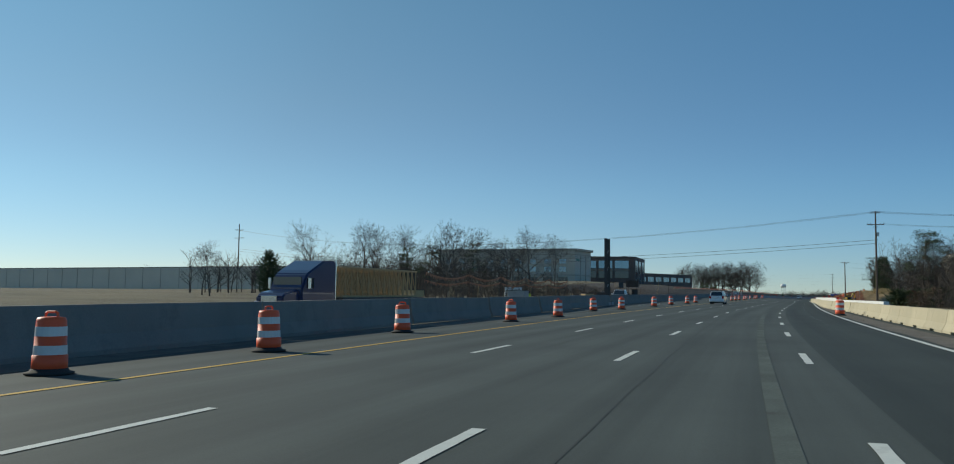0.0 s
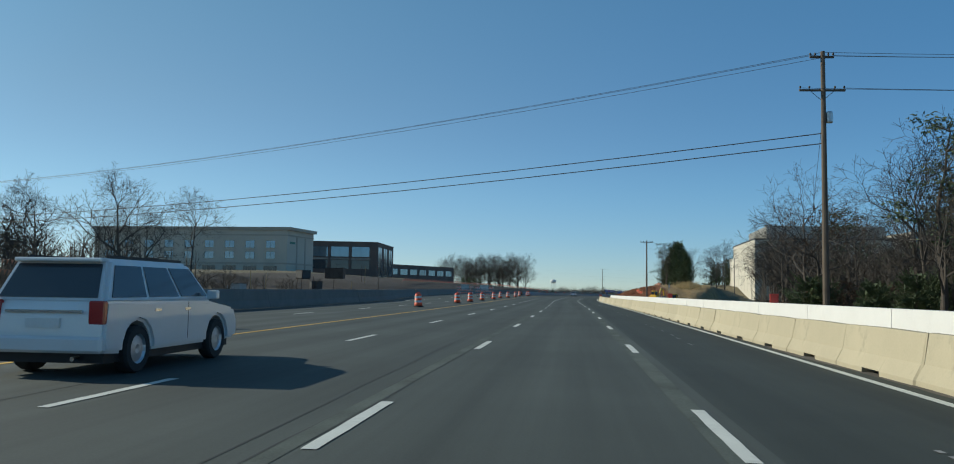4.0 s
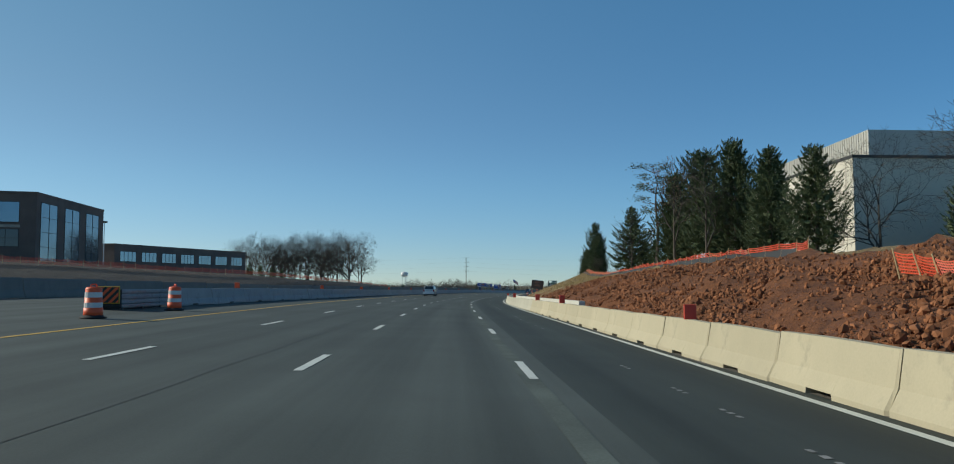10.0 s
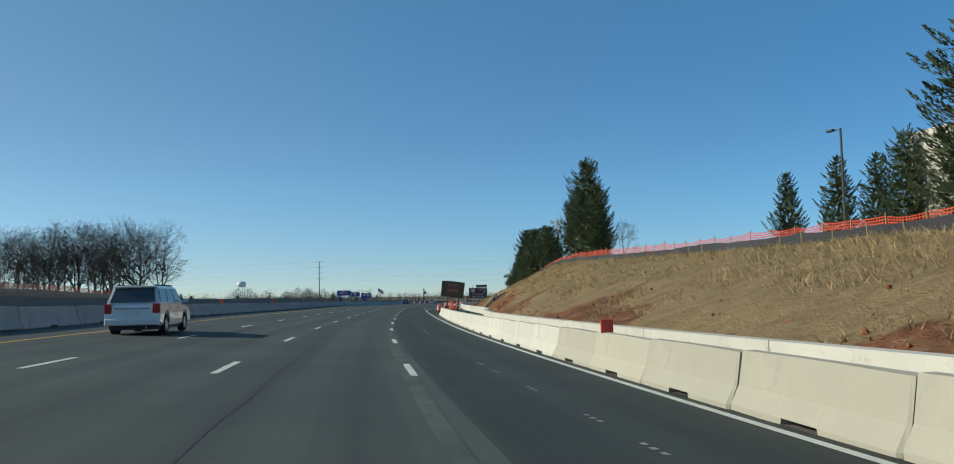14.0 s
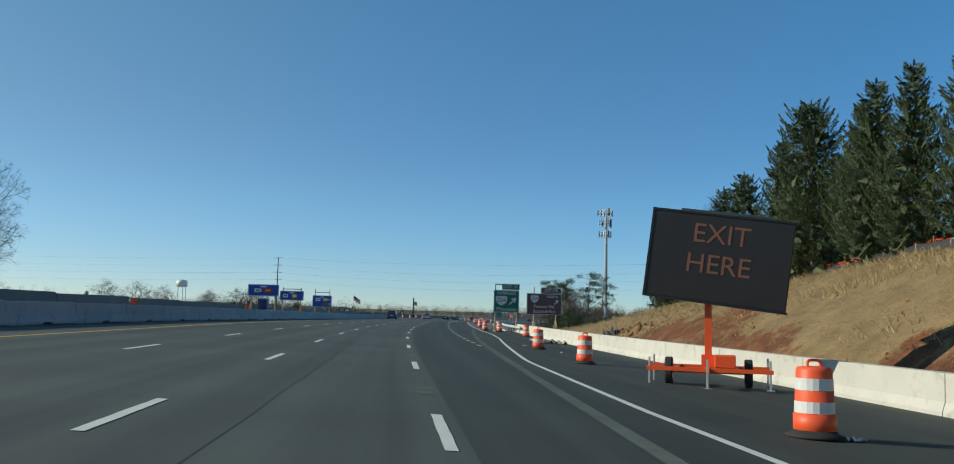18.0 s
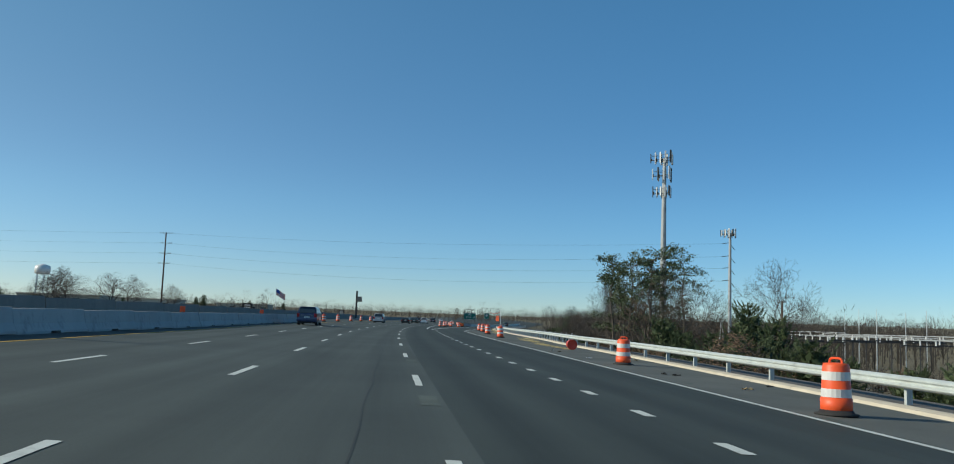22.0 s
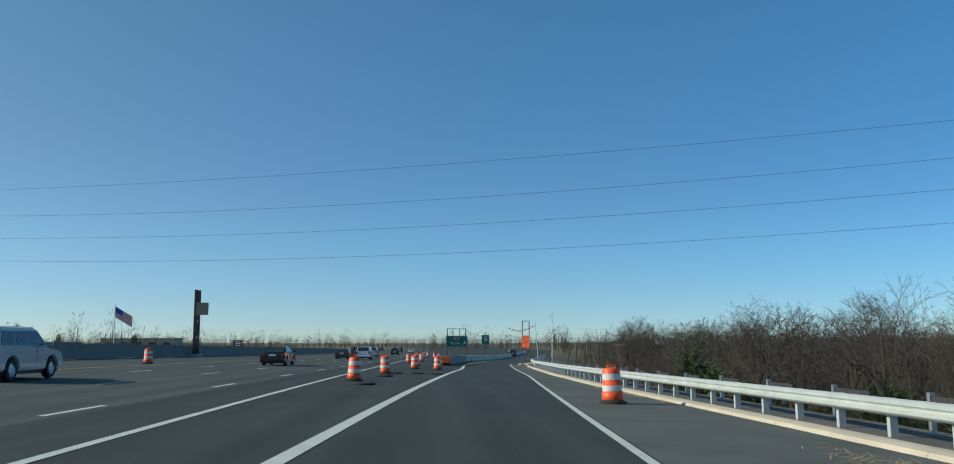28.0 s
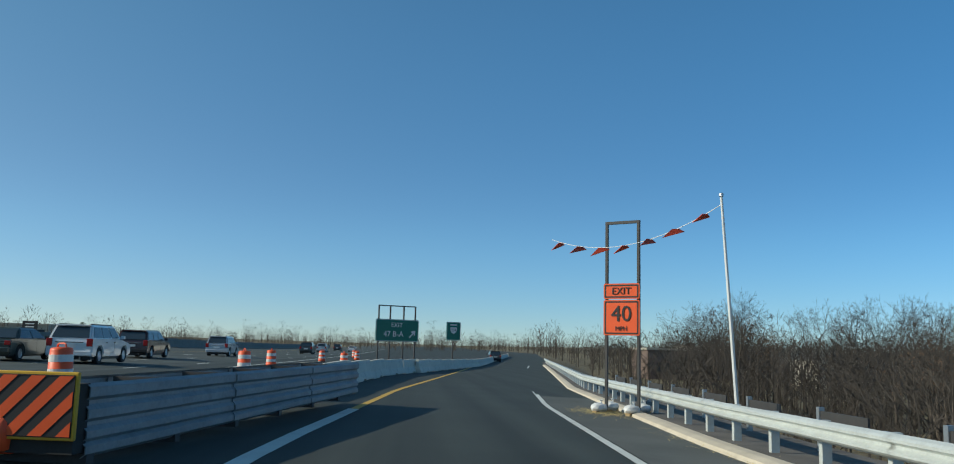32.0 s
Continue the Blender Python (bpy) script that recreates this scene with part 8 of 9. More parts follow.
gv, gfc = [], []
for _ in range(2600):
    s, l = rg.choice(((294, 22.5), (296, 23.5), (298, 23.5), (297, 24.5), (293, 23.5)))
    s, l = s + rg.gauss(0, 2.6), l + rg.gauss(0, 1.2)
    x, y = plan(s, l)
    q = Vector((float(x), float(y), surf_z(s, l) - 0.03))
    d = Vector((rg.gauss(0, 1), rg.gauss(0, 1), 0)).normalized() * 0.025
    t = q + Vector((rg.gauss(0, 0.3), rg.gauss(0, 0.3), rg.uniform(0.4, 1.7)))
    o = len(gv)
    gv += [q - d, q + d, t]
    gfc.append((o, o + 1, o + 2))
tagged(piece("tall_grass", mesh_of("tall_grass", gv, gfc, BLADES)), "tall beige ornamental grass and weeds on the bank top", "grass", "", "stuff")

# ---- vehicles ----


def side(bm, outline, half, bevel=0.0):
    """Extrudes an outline of (length, height) across the vehicle's width."""
    b = bmesh.new()
    prism(b, [(-y, z) for y, z in outline], -half, half)
    if bevel:
        bmesh.ops.bevel(b, geom=[e for e in b.edges if len(e.link_faces) == 2 and e.calc_face_angle() > 0.5], offset=bevel, segments=2, affect='EDGES')
    merge(bm, b, Matrix.Rotation(radians(-90), 4, 'Z'))
    return bm


def vehicle(kind, paint, s, lat, turn, label, z_up=0.0, group="traffic", category="car"):
    suv = kind != "sedan"
    L, W, H = {"suv": (4.75, 1.90, 1.78), "van": (5.1, 1.98, 1.76), "sedan": (4.75, 1.84, 1.45), "pickup": (5.7, 1.98, 1.85)}[kind]
    r = 0.37 if suv else 0.33
    belt, sill = (1.10, 0.33) if suv else (0.93, 0.24)
    a, fr = L / 2, L / 2
    wy = (-L / 2 + 0.98, L / 2 - 0.92)
    m = stand(s, lat, z_up, turn)
    v = thing("car" if kind in ("sedan",) else "pickup_truck" if kind == "pickup" else "minivan" if kind == "van" else "suv", m, label, category, group)
    arc = lambda c: [(c + (r + 0.07) * math.cos(radians(t)), max(sill, r + (r + 0.07) * math.sin(radians(t)))) for t in range(-10, 191, 25)]
    low = [(-a, 0.50), (-a + 0.05, sill + 0.03)] + arc(wy[0])[::-1] + arc(wy[1])[::-1] + [(a - 0.08, sill + 0.03), (a, 0.48), (a - 0.02, 0.72), (a - 0.16, belt - 0.16 if suv else 0.76), (a - 1.25, belt - 0.02), (-a + (0.06 if suv else 0.9), belt + 0.02)] + ([(-a + 0.02, 0.9)] if suv else [(-a + 0.1, belt), (-a, 0.8)])
    P = PAINTS[paint]
    body = part("body", side(bmesh.new(), low, W / 2, 0.05), P, v, smooth=False)
    # cabin with sloped ends and sides
    if kind == "pickup":
        cab = (-0.35, -0.05, 0.95, 1.55)
    elif suv:
        cab = (-a + 0.05, -a + 0.42, 0.55, 1.35)
    else:
        cab = (-a + 0.75, -a + 1.35, 0.45, 1.28)
    y0, y1, y2, y3 = cab
    wb, wt = W / 2 - 0.04, W / 2 - (0.20 if suv else 0.26)
    zt = H - 0.03

    def loft(bm, x0, x1, pts0, pts1):
        lo = [bm.verts.new(p) for p in pts0]
        hi = [bm.verts.new(p) for p in pts1]
        for k in range(4):
            bm.faces.new((lo[k], lo[(k + 1) % 4], hi[(k + 1) % 4], hi[k]))
        bm.faces.new(lo[::-1])
        bm.faces.new(hi)

    bm = bmesh.new()
    loft(bm, 0, 0, [(-wb, y0, belt - 0.03), (wb, y0, belt - 0.03), (wb, y3, belt - 0.03), (-wb, y3, belt - 0.03)], [(-wt, y1, zt), (wt, y1, zt), (wt, y2, zt), (-wt, y2, zt)])
    bmesh.ops.bevel(bm, geom=bm.edges[:], offset=0.06, segments=2, affect='EDGES')
    part("cabin", bm, P, v)

    def pane(name, c, material, lift=0.012, parent=v, lab=""):
        """A sheet with four corners, lifted a little off the skin."""
        c = [Vector(q) for q in c]
        n_ = (c[1] - c[0]).cross(c[3] - c[0]).normalized()
        b2 = bmesh.new()
        o_ = [b2.verts.new(q + n_ * lift) for q in c]
        i_ = [b2.verts.new(q - n_ * 0.02) for q in c]
        b2.faces.new(o_)
        for k in range(4):
            b2.faces.new((o_[k], i_[k], i_[(k + 1) % 4], o_[(k + 1) % 4]))
        return part(name, b2, material, parent, lab)

    def on_end(f0, f1, h0, h1, ya, yb):
        """Corners on a sloped end face, ya at the belt to yb at the roof."""
        out = []
        for u, h in ((f0, h0), (f1, h0), (f1, h1), (f0, h1)):
            out.append(((wb + (wt - wb) * h) * u, ya + (yb - ya) * h, belt + (zt - belt) * h))
        return out

    pane("rear_window", on_end(-0.86, 0.86, 0.10, 0.86, y0, y1), GLASS)
    ws = on_end(-0.9, 0.9, 0.06, 0.9, y3, y2)
    pane("windscreen", [ws[1], ws[0], ws[3], ws[2]], GLASS)
    nwin = 3 if suv and kind != "pickup" else 2
    for q in (-1, 1):
        for k in range(nwin):
            u0, u1 = 0.05 + 0.92 * k / nwin, 0.05 + 0.92 * (k + 1) / nwin - 0.03
            c = []
            for u, h in ((u0, 0.10), (u1, 0.10), (u1, 0.84), (u0, 0.84)):
                yb, yt = y0 + (y3 - y0) * u, y1 + (y2 - y1) * u
                c.append((q * (wb + (wt - wb) * h), yb + (yt - yb) * h, belt + (zt - belt) * h))
            if q < 0:
                c = [c[1], c[0], c[3], c[2]]
            pane("side_window", c, GLASS)
        part("door_mirror", bx(q * (W / 2 + 0.02) if q > 0 else -W / 2 - 0.22, y3 - 0.45, belt + 0.02, W / 2 + 0.22 if q > 0 else -W / 2 - 0.02, y3 - 0.33, belt + 0.18, bevel=0.02), P, v)
        for yy in (y3 - 1.25, y3 - 2.3):
            part("door_handle", bx(q * (W / 2) - 0.015, yy, belt - 0.16, q * (W / 2) + 0.015, yy + 0.2, belt - 0.12), CHROME if suv else P, v)
        part("door_seam", bx(q * (W / 2) - 0.003, y3 - 1.12, sill + 0.12, q * (W / 2) + 0.003, y3 - 1.105, belt - 0.02), BLACK, v)
        part("tail_lamp", bx(q * (W / 2 - 0.26) if q > 0 else -W / 2 + 0.01, -a - 0.012, 0.78 if suv else 0.68, W / 2 - 0.01 if q > 0 else -W / 2 + 0.26, -a + 0.10, belt + 0.02 if suv else 0.86, bevel=0.02), TAIL, v, "red tail lamp")
        part("head_lamp", bx(q * (W / 2 - 0.42) if q > 0 else -W / 2 + 0.06, a - 0.16, 0.62, W / 2 - 0.06 if q > 0 else -W / 2 + 0.42, a - 0.01, 0.78, bevel=0.03), LAMP, v, "clear head lamp")
        if suv and kind != "pickup":
            part("roof_rail", bx(q * (wt - 0.10) - 0.02, y1 + 0.1, zt + 0.0, q * (wt - 0.10) + 0.02, y2 - 0.1, zt + 0.05), CHROME if paint != "white" else BLACK, v)
        for yy in wy:
            wheel(v, q * (W / 2 - 0.12), yy, r, r, 0.23)
    part("rear_bumper", bx(-W / 2 + 0.02, -a - 0.05, 0.36, W / 2 - 0.02, -a + 0.12, 0.60, bevel=0.04), P if not suv else BLACK if paint in ("black", "maroon") else P, v)
    part("underside", bx(-W / 2 + 0.12, -a + 0.2, 0.20, W / 2 - 0.12, a - 0.2, sill + 0.06), BLACK, v)
    part("number_plate", bx(-0.26, -a - 0.03 if suv else -a - 0.02, 0.72, 0.26, -a + 0.02, 0.86), LOGOS[1] if paint == "white" and s < 60 else SIGN_W, v, "number plate left as a plain bar")
    part("grille", bx(-0.5, a - 0.06, 0.50, 0.5, a + 0.012, 0.72, bevel=0.015), BLACK, v)
    if suv and kind != "pickup":
        part("roof_spoiler", bx(-wt + 0.05, y1 - 0.16, zt - 0.06, wt - 0.05, y1 + 0.05, zt + 0.005, bevel=0.02), P, v)
        part("exhaust", tube(bmesh.new(), (0.5, -a - 0.05, 0.28), (0.5, -a + 0.3, 0.28), 0.035, n=8), CHROME, v)
        part("rear_trim", bx(-0.6, -a - 0.02, belt - 0.16, 0.6, -a + 0.03, belt - 0.12), CHROME, v)
    return v


vehicle("suv", "white", 118, -9.1, 0, "white sport utility car driving in the lane by the median")
vehicle("suv", "white", 413, -9.1, 0, "white sport utility car ahead in the lane by the median")
vehicle("suv", "blue", 667, -9.1, 0, "dark blue sport utility car near the exit, by the median")
for kind, paint, s, lat, lb in (("suv", "silver", 743, -7.6, "silver sport utility car beside the exit gore"), ("sedan", "black", 778, -4.8, "dark sedan on the main road beyond the gore"), ("sedan", "green", 829, -5.7, "dark green sedan on the main road"), ("van", "white", 830.7, -3.0, "white van-like family car on the main road"), ("van", "maroon", 845.8, -5.2, "maroon minivan on the main road"), ("suv", "silver", 866.7, -4.7, "silver sport utility car on the main road"), ("suv", "black", 919, -3.2, "dark car far ahead on the main road"), ("suv", "black", 930, 26.5, "dark sport utility car ahead on the exit ramp"), ("suv", "silver", 960, -5.0, "silver car far ahead on the main road"), ("sedan", "white", 1005, -2.0, "white car far ahead on the main road"), ("suv", "black", 1010, -6.0, "dark car far ahead on the main road")):
    vehicle(kind, paint, s, lat, 0, lb)
vehicle("pickup", "white", 125, -24.0, 180, "white pickup truck parked behind the median barrier", 0.0, "work vehicles", "pickup")


def semi(s, lat, turn):
    m = on_ground(s, lat, 0.0, turn) @ Matrix.Scale(0.85, 4)
    t = thing("semi_truck", m, "dark blue semi truck with a sloped sleeper cab", "truck", "work vehicles")
    P = PAINTS["blue"]
    part("hood", side(bmesh.new(), [(2.2, 0.7), (4.0, 0.62), (4.1, 1.5), (3.8, 1.75), (2.2, 2.0)], 0.95, 0.10), P, t)
    part("cab", side(bmesh.new(), [(-1.9, 0.9), (2.3, 0.9), (2.3, 2.0), (1.7, 2.95), (1.2, 3.2), (-0.4, 3.85), (-1.9, 3.9)], 1.18, 0.10), P, t)
    part("windscreen", bx(-1.0, 2.08, 2.08, 1.0, 2.14, 2.75), GLASS, t)
    part("grille", bx(-0.55, 4.02, 0.85, 0.55, 4.16, 1.6, bevel=0.03), CHROME, t, "bright chrome grille")
    part("bumper", bx(-1.15, 3.95, 0.4, 1.15, 4.2, 0.75, bevel=0.05), CHROME, t)
    for q in (-1, 1):
        part("head_lamp", bx(q * 0.9 - 0.18, 3.9, 1.0, q * 0.9 + 0.18, 4.1, 1.25, bevel=0.03), LAMP, t)
        part("side_window", bx(q * 1.19 - 0.012, 0.9, 2.05, q * 1.19 + 0.012, 1.75, 2.7), GLASS, t)
        part("mirror", bx(q * 1.45 - 0.1, 1.8, 2.0, q * 1.45 + 0.1, 1.9, 2.7, bevel=0.02), CHROME, t)
        part("exhaust_stack", tube(bmesh.new(), (q * 1.05, -2.05, 1.0), (q * 1.05, -2.05, 3.9), 0.08, n=8), CHROME, t)
        part("fuel_tank", tube(bmesh.new(), (q * 0.95, -1.0, 0.75), (q * 0.95, 0.8, 0.75), 0.32, n=12), CHROME, t)
        for y in (3.0, -2.4, -3.7):
            wheel(t, q * 1.0, y, 0.5, 0.5, 0.3)
    part("chassis", bx(-0.45, -4.4, 0.75, 0.45, 3.0, 1.0), STEEL, t)
    tr = thing("flatbed_trailer", m @ pose(0, -3.2, 0), "flatbed trailer loaded with stacked timber roof trusses", "trailer", "work vehicles")
    part("deck", bx(-1.25, -13.5, 1.25, 1.25, 0.4, 1.45), STEEL, tr)
    part("beam", bx(-0.5, -13.3, 0.9, 0.5, 0.2, 1.25), STEEL, tr)
    for q in (-1, 1):
        for y in (-11.0, -12.3):
            wheel(tr, q * 1.0, y, 0.5, 0.5, 0.3)
    part("landing_leg", bx(-0.6, -2.9, 0.0, 0.6, -2.7, 0.9), STEEL, tr)
    ld = thing("timber_truss", m @ pose(0, -3.2, 1.45), "bundle of pale timber roof trusses strapped upright", "timber", "timber trusses")
    for x in (-0.9, -0.55, -0.2, 0.15, 0.5, 0.85):
        bm = bmesh.new()
        box(bm, x - 0.02, -12.8, 0.0, x + 0.02, -0.2, 0.12)
        box(bm, x - 0.02, -12.8, 2.0, x + 0.02, -0.2, 2.12)
        for k in range(15):
            y = -12.6 + k * 0.86
            box(bm, x - 0.02, y - 0.05, 0.1, x + 0.02, y + 0.05, 2.02)
            tube(bm, (x, y, 0.1), (x, y + 0.8, 2.02), 0.045, n=4)
        part("truss", bm, LUMBER, ld)


semi(40, -24.8, 180)


def excavator(s, lat, turn, scale, label, pose_arm):
    e = thing("excavator", on_ground(s, lat, 0.0, turn) @ Matrix.Scale(scale, 4), label, "excavator", "excavators")
    for q in (-1, 1):
        part("track", side(bmesh.new(), [(-1.35, 0.08), (-1.1, 0.0), (1.1, 0.0), (1.35, 0.08), (1.45, 0.32), (1.3, 0.56), (1.05, 0.62), (-1.05, 0.62), (-1.3, 0.56), (-1.45, 0.32)], 0.2, 0.02), RUBBER, e).matrix_basis = Matrix.Translation((q * 0.75, 0, 0))
    part("undercarriage", bx(-0.6, -0.6, 0.3, 0.6, 0.6, 0.7), STEEL, e)
    part("turntable", lathe(bmesh.new(), [(0, 0.66), (0.5, 0.66), (0.5, 0.78), (0, 0.78)], 16), STEEL, e)
    part("engine_cover", side(bmesh.new(), [(-1.15, 0.85), (0.3, 0.85), (0.3, 1.45), (-0.8, 1.5), (-1.1, 1.3)], 0.92, 0.08), YELLOW, e, "yellow rounded engine cover")
    part("deck", bx(-0.9, -0.4, 0.78, 0.9, 1.05, 0.95, bevel=0.03), YELLOW, e)
    part("cab_frame", side(bmesh.new(), [(-0.35, 0.95), (0.95, 0.95), (0.98, 1.5), (0.8, 2.4), (-0.3, 2.45)], 0.44, 0.05), YELLOW, e).matrix_basis = Matrix.Translation((-0.44, 0, 0))
    for q in (-0.44 - 0.45, -0.44 + 0.45):
        part("cab_window", bx(q - 0.012, -0.2, 1.45, q + 0.012, 0.75, 2.25), GLASS, e)
    part("windscreen", bx(-0.82, 0.93, 1.2, -0.06, 0.985, 2.2), GLASS, e)
    part("rear_window", bx(-0.80, -0.36, 1.6, -0.08, -0.33, 2.25), GLASS, e)
    (by, bz), (ky, kz), (ty, tz), (uy, uz) = pose_arm
    for nm, (a0, a1), (b0, b1), w0 in (("boom", (by, bz), (ky, kz), 0.18), ("boom", (ky, kz), (ty, tz), 0.17), ("stick", (ty, tz), (uy, uz), 0.13)):
        d = Vector((0, b0 - a0, b1 - a1))
        n_ = Vector((0, -d.z, d.y)).normalized() * w0
        bm = bmesh.new()
        pr = [Vector((0, a0, a1)) - n_ * 0.9, Vector((0, b0, b1)) - n_ * 0.8, Vector((0, b0, b1)) + n_ * 0.8, Vector((0, a0, a1)) + n_ * 0.9]
        va = [bm.verts.new(p + Vector((0.12, 0, 0))) for p in pr]
        vb = [bm.verts.new(p + Vector((0.36, 0, 0))) for p in pr]
        bm.faces.new(va)
        bm.faces.new(vb[::-1])
        for k in range(4):
            bm.faces.new((va[k], vb[k], vb[(k + 1) % 4], va[(k + 1) % 4]))
        part(nm, bm, YELLOW, e)
    part("ram", tube(bmesh.new(), (0.24, by + 0.3, bz - 0.2), (0.24, ky, kz - 0.25), 0.06, n=8), CHROME, e)
    part("ram", tube(bmesh.new(), (0.24, ky, kz + 0.3), (0.24, ty - 0.2, tz + 0.25), 0.06, n=8), CHROME, e)
    part("bucket", side(bmesh.new(), [(uy - 0.1, uz + 0.1), (uy + 0.35, uz + 0.0), (uy + 0.3, uz - 0.5), (uy - 0.25, uz - 0.55), (uy - 0.4, uz - 0.2)], 0.3, 0.02), STEEL, e).matrix_basis = Matrix.Translation((0.24, 0, 0))


excavator(254, 13.4, -40, 0.80, "yellow compact excavator parked beside the clay bank", ((0.9, 1.0), (1.7, 3.0), (2.6, 2.7), (2.9, 1.3)))
excavator(214, 12.2, 75, 0.74, "yellow excavator reaching down behind the white wall", ((0.8, 0.9), (1.6, 1.62), (2.9, 1.42), (3.5, 0.5)))

# ---- parking area on the right ----
ps, pl = np.linspace(196, 300, 27), np.linspace(0, 1, 9)
PS, PL = np.meshgrid(ps, pl, indexing="ij")
PLAT = np.interp(PS, [196, 236, 250, 262, 300], [10.5, 11.0, 17.2, 24, 34.5]) * (1 - PL) + np.interp(PS, [196, 300], [64, 72]) * PL
PX, PY = plan(PS, PLAT)
PZ = ground_z(PS, PLAT) + 0.07
pf = [(i * 9 + k, i * 9 + k + 1, i * 9 + k + 10, i * 9 + k + 9) for i in range(26) for k in range(8)]
tagged(piece("parking_lot", mesh_of("parking_lot", np.stack([PX, PY, PZ], -1).reshape(-1, 3), pf, ASPHALT)), "worn grey asphalt access road and parking area", "road", kind="structure")
for w0, lat_f, nm, mt, lb in ((0.12, lambda s: 24 + (s - 215) * 0.10, "parking_line", PAINT_Y, "yellow double line on the access road"), (0.12, lambda s: 24.35 + (s - 215) * 0.10, "parking_line", PAINT_Y, "yellow double line on the access road")):
    s_ = span(212, 262, 3)
    x0, y0 = plan(s_, lat_f(s_))
    x1, y1 = plan(s_, lat_f(s_) + w0)
    zz = ground_z(s_, lat_f(s_)) + 0.085
    vv = np.stack([np.stack([x0, y0, zz], -1), np.stack([x1, y1, zz], -1)], 1).reshape(-1, 3)
    tagged(piece(nm, mesh_of(nm, vv, [(2 * i, 2 * i + 1, 2 * i + 3, 2 * i + 2) for i in range(len(s_) - 1)], mt)), lb, "road marking", kind="structure")
for (sa, la), (sb, lb_) in (((262, 33), (296, 40)), ((246, 20.5), (264, 28)), ((230, 40), (258, 47))):
    kb = thing("parking_kerb", Matrix(), "pale concrete kerb round the parking area", "kerb", "parking kerbs", "structure")
    for k in range(10):
        a, c = k / 10, (k + 1) / 10 - 0.006
        p, q = [Vector((*[float(v) for v in plan(sa + (sb - sa) * t, la + (lb_ - la) * t)], float(ground_z(sa + (sb - sa) * t, la + (lb_ - la) * t)) + 0.05)) for t in (a, c)]
        d = (q - p).normalized()
        n_ = Vector((-d.y, d.x, 0)) * 0.09
        bm = bmesh.new()
        va = [bm.verts.new(x) for x in (p - n_, p + n_, p + n_ * 0.8 + Vector((0, 0, 0.16)), p - n_ * 0.8 + Vector((0, 0, 0.16)))]
        vb = [bm.verts.new(x) for x in (q - n_, q + n_, q + n_ * 0.8 + Vector((0, 0, 0.16)), q - n_ * 0.8 + Vector((0, 0, 0.16)))]
        for i in range(4):
            bm.faces.new((va[i], va[(i + 1) % 4], vb[(i + 1) % 4], vb[i]))
        bm.faces.new(va[::-1])
        bm.faces.new(vb)
        part("kerb_stone", bm, CURB, kb)

# ---- loose things by the clay bank ----
rl = random.Random(12)
for k in range(9):
    s, l = 262 + rl.uniform(0, 10), 8.6 + rl.uniform(0, 2.6)
    ob = part("plank", bx(-0.08, -1.3, 0, 0.08, 1.3, 0.05, bevel=0.006), LUMBER)
    ob.matrix_basis = Matrix.Translation((*[float(v) for v in plan(s, l)], surf_z(s, l) + 0.03 + 0.04 * k)) @ Euler((rl.uniform(-0.1, 0.2), 0, rl.uniform(0, 3))).to_matrix().to_4x4()
    tagged(ob, "loose weathered plank on the clay bank", "plank", "loose planks")
for k in range(5):
    s, l = (247 + k * 1.5 if k < 3 else 258 + k * 1.2), 8.2 + rl.uniform(0, 1.4)
    bm = bmesh.new()
    n = 15
    g = [[bm.verts.new((i * 0.12 - 0.9 + 0.06 * math.sin(j * 0.9 + k), j * 0.107 - 0.75 + 0.06 * math.sin(i * 0.8), 0.08 + 0.42 * max(0, noise.noise(Vector((i * 0.26, j * 0.26, k * 5.0))) + 0.35) + 0.10 * noise.noise(Vector((i * 0.8, j * 0.8, k * 3.0))))) for j in range(n)] for i in range(n)]
    for i in range(n - 1):
        for j in range(n - 1):
            bm.faces.new((g[i][j], g[i + 1][j], g[i + 1][j + 1], g[i][j + 1]))
    ob = part("plastic_sheet", bm, WHITE)
    ob.matrix_basis = Matrix.Translation((*[float(v) for v in plan(s, l)], surf_z(s, l) - 0.05)) @ Matrix.Rotation(k * 1.3, 4, 'Z')
    tagged(ob, "crumpled white plastic sheeting on the ground", "plastic sheet", "plastic sheeting")
tub = thing("black_bin", on_ground(243, 7.4, 0.0, 10), "black plastic bin beside the utility pole", "bin")
part("bin_body", bx(-0.9, -0.5, 0, 0.9, 0.5, 0.75, bevel=0.05), RUBBER, tub)
part("rim", box(bx(-0.95, -0.55, 0.72, 0.95, -0.48, 0.8), -0.95, 0.48, 0.72, 0.95, 0.55, 0.8), RUBBER, tub)
ml = thing("mile_marker", on_ground(251, 6.4, -0.45, 0), "small green mile marker plate on a post", "road sign")
part("post", bx(-0.03, 0, 0, 0.03, 0.05, 1.5), GALV, ml)
b = board(ml, -0.2, 0.95, 0.2, 1.55, SIGN_G, SIGN_W, 0.03, y=-0.02)
writing("46", 0.26, SIGN_W, b, 0, 1.18, -0.055)
st = thing("road_sign", on_ground(262, 16.5, 0.0, 70), "back of an octagonal sign on a steel post", "road sign")
part("post", bx(-0.03, 0, 0, 0.03, 0.05, 2.7), GALV, st)
